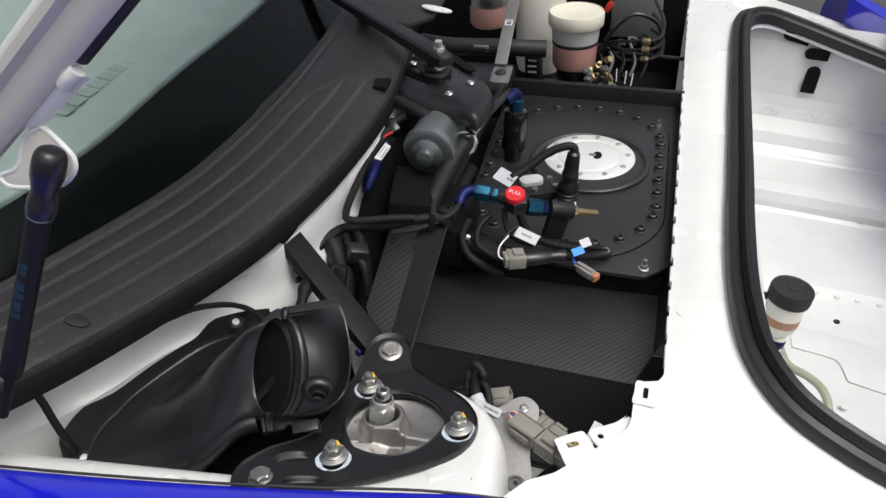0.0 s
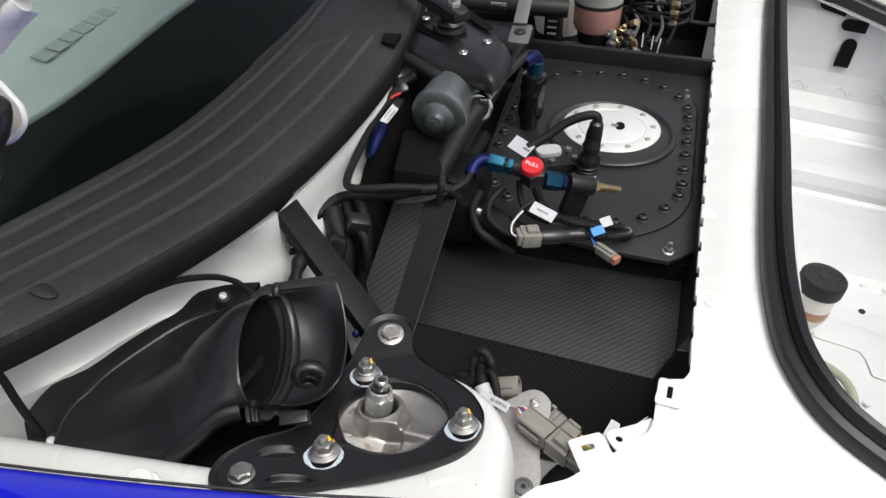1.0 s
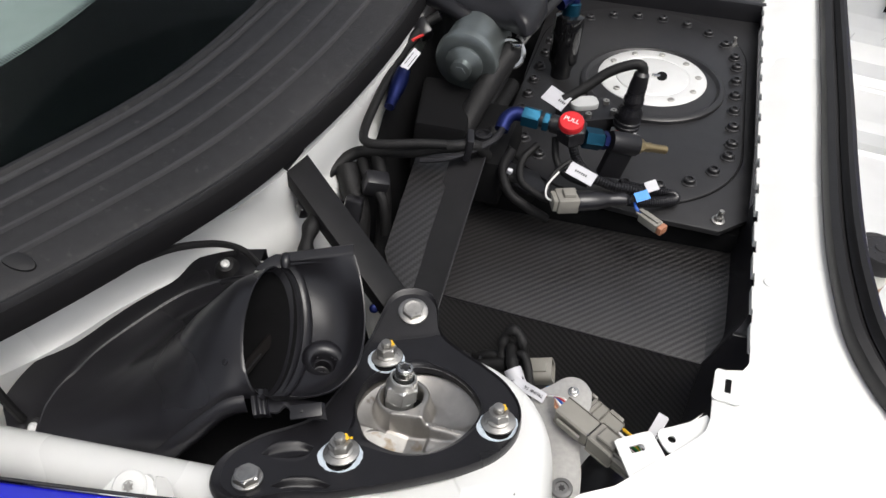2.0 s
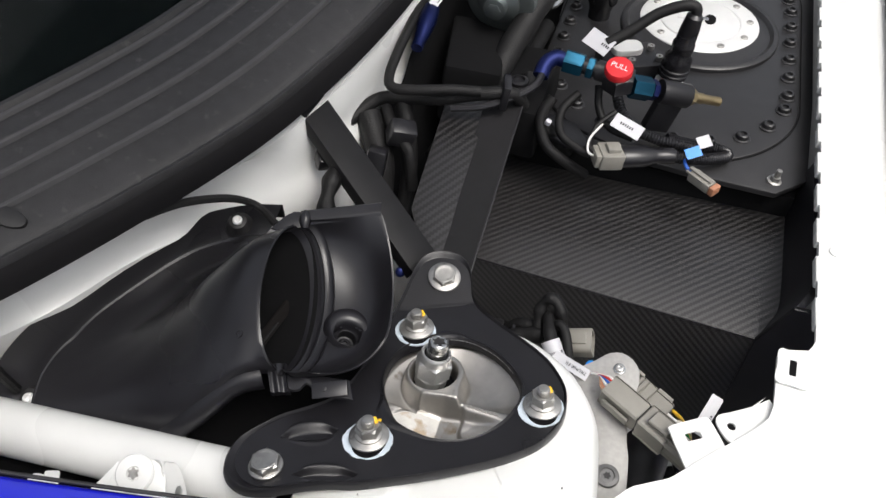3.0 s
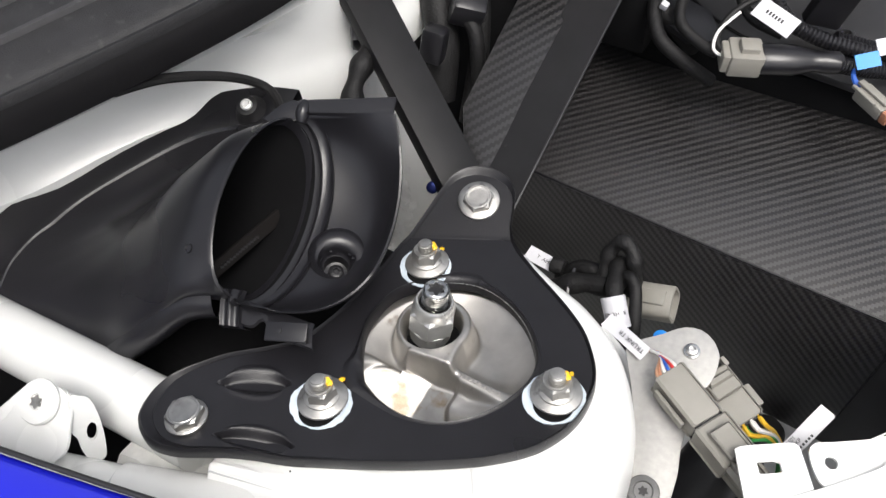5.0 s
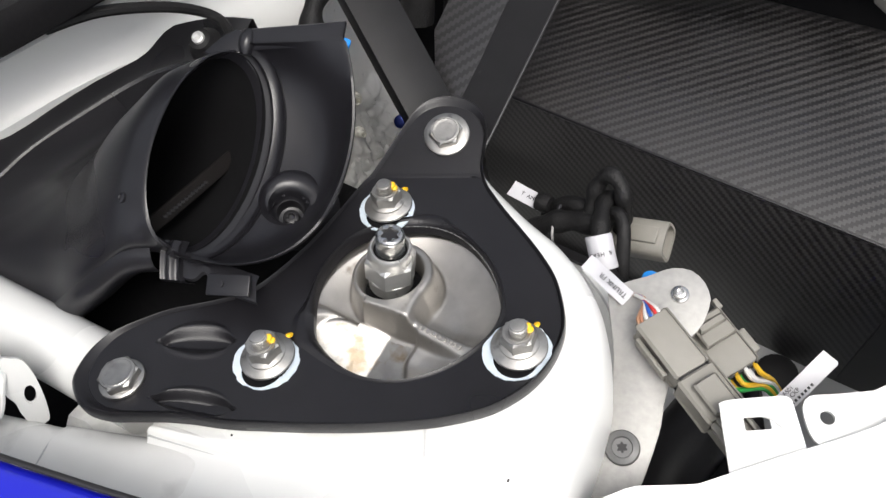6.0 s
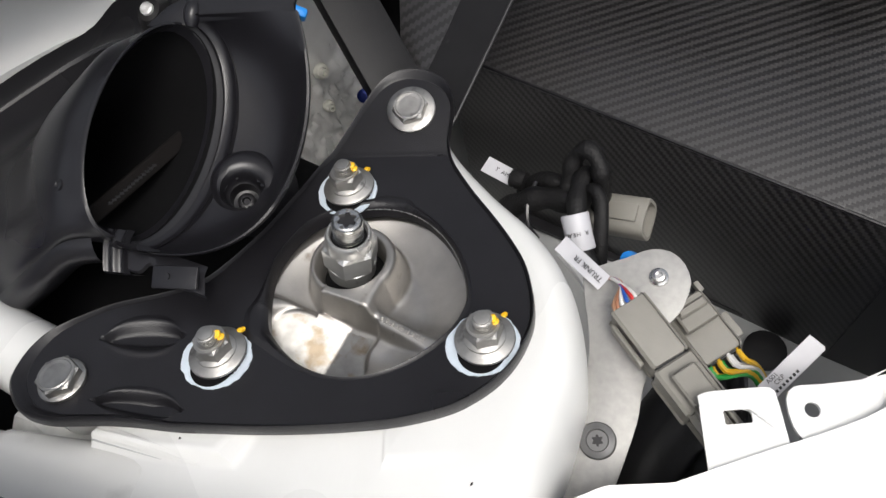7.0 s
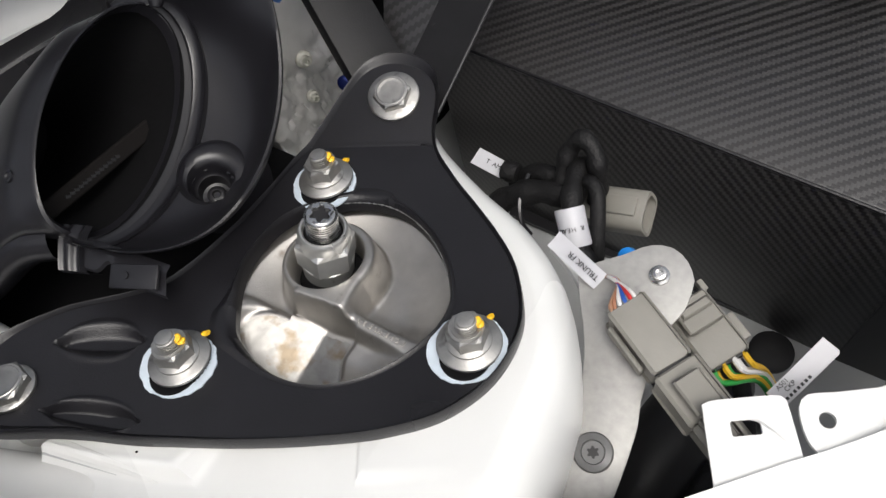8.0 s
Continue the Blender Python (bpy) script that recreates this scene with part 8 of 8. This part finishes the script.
part("blue_plug", turned([(0.0036, 0), (0.0042, 0.001), (0.0042, 0.006), (0.002, 0.007)], 18, m=pose(0.0925, 0.0680, 0.7185, 30, 0, 0)), TAPEBLUE, bundle, "bright blue plug")

gp = thing("spare_plug", "open grey two-way plug at the end of the loom", "connector")
GX = frame_at((0.0575, 0.0925, 0.7000), (0.0310, 0.0035, 0.0085), (0, -0.25, 0.97))
part("shell", box((0.0140, 0.0170, 0.0150), (0, 0, 0.0060), 0.0016, GX), GREYPLUG, gp)
oblong = lambda w, h, z, n=0.55: [GX @ Vector((w * math.copysign(abs(math.cos(a)) ** n, math.cos(a)), h * math.copysign(abs(math.sin(a)) ** n, math.sin(a)), z)) for a in np.linspace(0, 2 * math.pi, 40, endpoint=False)]
part("socket", loft([oblong(0.0080, 0.0096, 0.0125), oblong(0.0086, 0.0102, 0.0140), oblong(0.0086, 0.0102, 0.0335), oblong(0.0083, 0.0099, 0.0342), oblong(0.0068, 0.0084, 0.0342), oblong(0.0066, 0.0082, 0.0180)], True, (True, True)), GREYPLUG, gp)
part("socket_post", box((0.0060, 0.0090, 0.0100), (0, 0, 0.0230), 0.0010, GX), GREYPLUG, gp)
part("latch", box((0.0030, 0.0090, 0.0150), (0.0088, 0.0, 0.0230), 0.0008, GX), GREYPLUG, gp)
# thin black cable over the bulkhead, and the one at its outer end
cab = thing("bulkhead_cable", "thin black cable across the white bulkhead", "cable")
part("cable", tube([(-0.2000, 0.0060, 0.8360), (-0.1850, 0.0280, 0.8330), (-0.1710, 0.0530, 0.8190), (-0.1630, 0.0680, 0.8040), (-0.1530, 0.0680, 0.7990), (-0.1360, 0.0560, 0.8010)], 0.0028, 40, 8), CLOTH, cab)
cab2 = thing("bulkhead_cable", "thick taped cable beside the duct", "cable")
part("cable", tube([(-0.1240, 0.1350, 0.8080), (-0.1200, 0.1200, 0.8030), (-0.1190, 0.1060, 0.7980), (-0.1180, 0.0950, 0.7900), (-0.1150, 0.0880, 0.7760), (-0.1140, 0.0850, 0.7550)], 0.0062, 40, 10, taper=lambda f: 1 + 0.18 * math.sin(24 * f)), CLOTH, cab2)
part("plug", box((0.018, 0.014, 0.014), (0, 0, 0), 0.003, pose(-0.1330, 0.1330, 0.7990, 20, 10, 40)), PLASTIC, cab2)
cab3 = thing("rail_cable", "black cable running down to the rail tube", "cable")
part("cable", tube([(-0.2520, -0.0980, 0.845), (-0.2492, -0.0971, 0.830), (-0.2462, -0.0983, 0.810), (-0.2435, -0.0984, 0.790), (-0.2430, -0.0965, 0.770)], 0.0032, 24, 8), CLOTH, cab3)

# ---- pieces that sit on a part of their thing ----
NEST = {"flange_tooth": "front_panel", "weld_dimple": "front_panel", "panel_plug": "front_panel", "panel_tab": "front_panel", "tab_slot": "front_panel", "tub_hole": "boot_tub", "tub_slot": "boot_tub", "tub_patch": "boot_tub", "tub_drain": "boot_tub", "panel_edge": "side_panel", "lid_edge": "lid", "dirt_speck": "strut_tower", "sealant_bead": "strut_tower", "drain_plug": "bay_floor",
        "rib": "ribbed_cover", "smooth_end": "ribbed_cover", "drain_cap": "ribbed_cover", "end_cutout": "ribbed_cover", "oval_hole": "end_cover", "band_teeth": "edge_band", "rail_seal": "side_rail", "folded_flange": "side_rail", "bracket_rim": "strut_bracket", "printed_mark": "cylinder", "crimp_ring": "cylinder",
        "worn_edge": "tower_plate", "stamped_mark": "casting", "pocket_floor": "casting", "star_socket": "screw_head", "rod_end": "threaded_rod", "nylon_ring": "nut_collar", "nut_skirt": "lock_nut", "socket_floor": "threaded_rod", "nut_bore": "nut", "stud_end": "stud", "moulded_pip": "duct_body", "vane_tooth": "inner_vane", "dimple": "collar", "pit_screw": "collar", "top_flange": "collar", "flange_rib": "collar", "tab_mark": "lower_tab", "foil_stud": "foil_mat",
        "edge_tape": "side_panel", "flange_groove": "flange_step", "cap_screw": "cap_ring", "latch_recess": "cap_ring", "latch_lever": "latch_plate", "boss_screw": "boss_plate", "latch_block": "grey_shell", "entry_block": "grey_shell", "orange_seal": "plug_shell", "latch_arm": "plug_shell",
        "carrier_slot": "carrier_plate", "carrier_screw": "carrier_plate", "nose_screw": "motor_can", "foot_bolt": "strap_foot", "level_band": "pot_body", "rivet": "bracket_sheet", "bracket_screw": "bracket_sheet", "joint_lip": "rear_shell", "tail_rail": "latch", "latch_step": "latch", "latch_tail": "latch", "socket_post": "socket", "pull_lettering": "pull_knob"}
for ob in list(bpy.data.objects):
    base_name = ob.name.split(".")[0]
    if base_name in NEST and ob.parent is not None:
        for other in ob.parent.children:
            if other is not ob and other.name.split(".")[0] == NEST[base_name] and other.matrix_basis == Matrix.Identity(4):
                ob.parent = other
                break
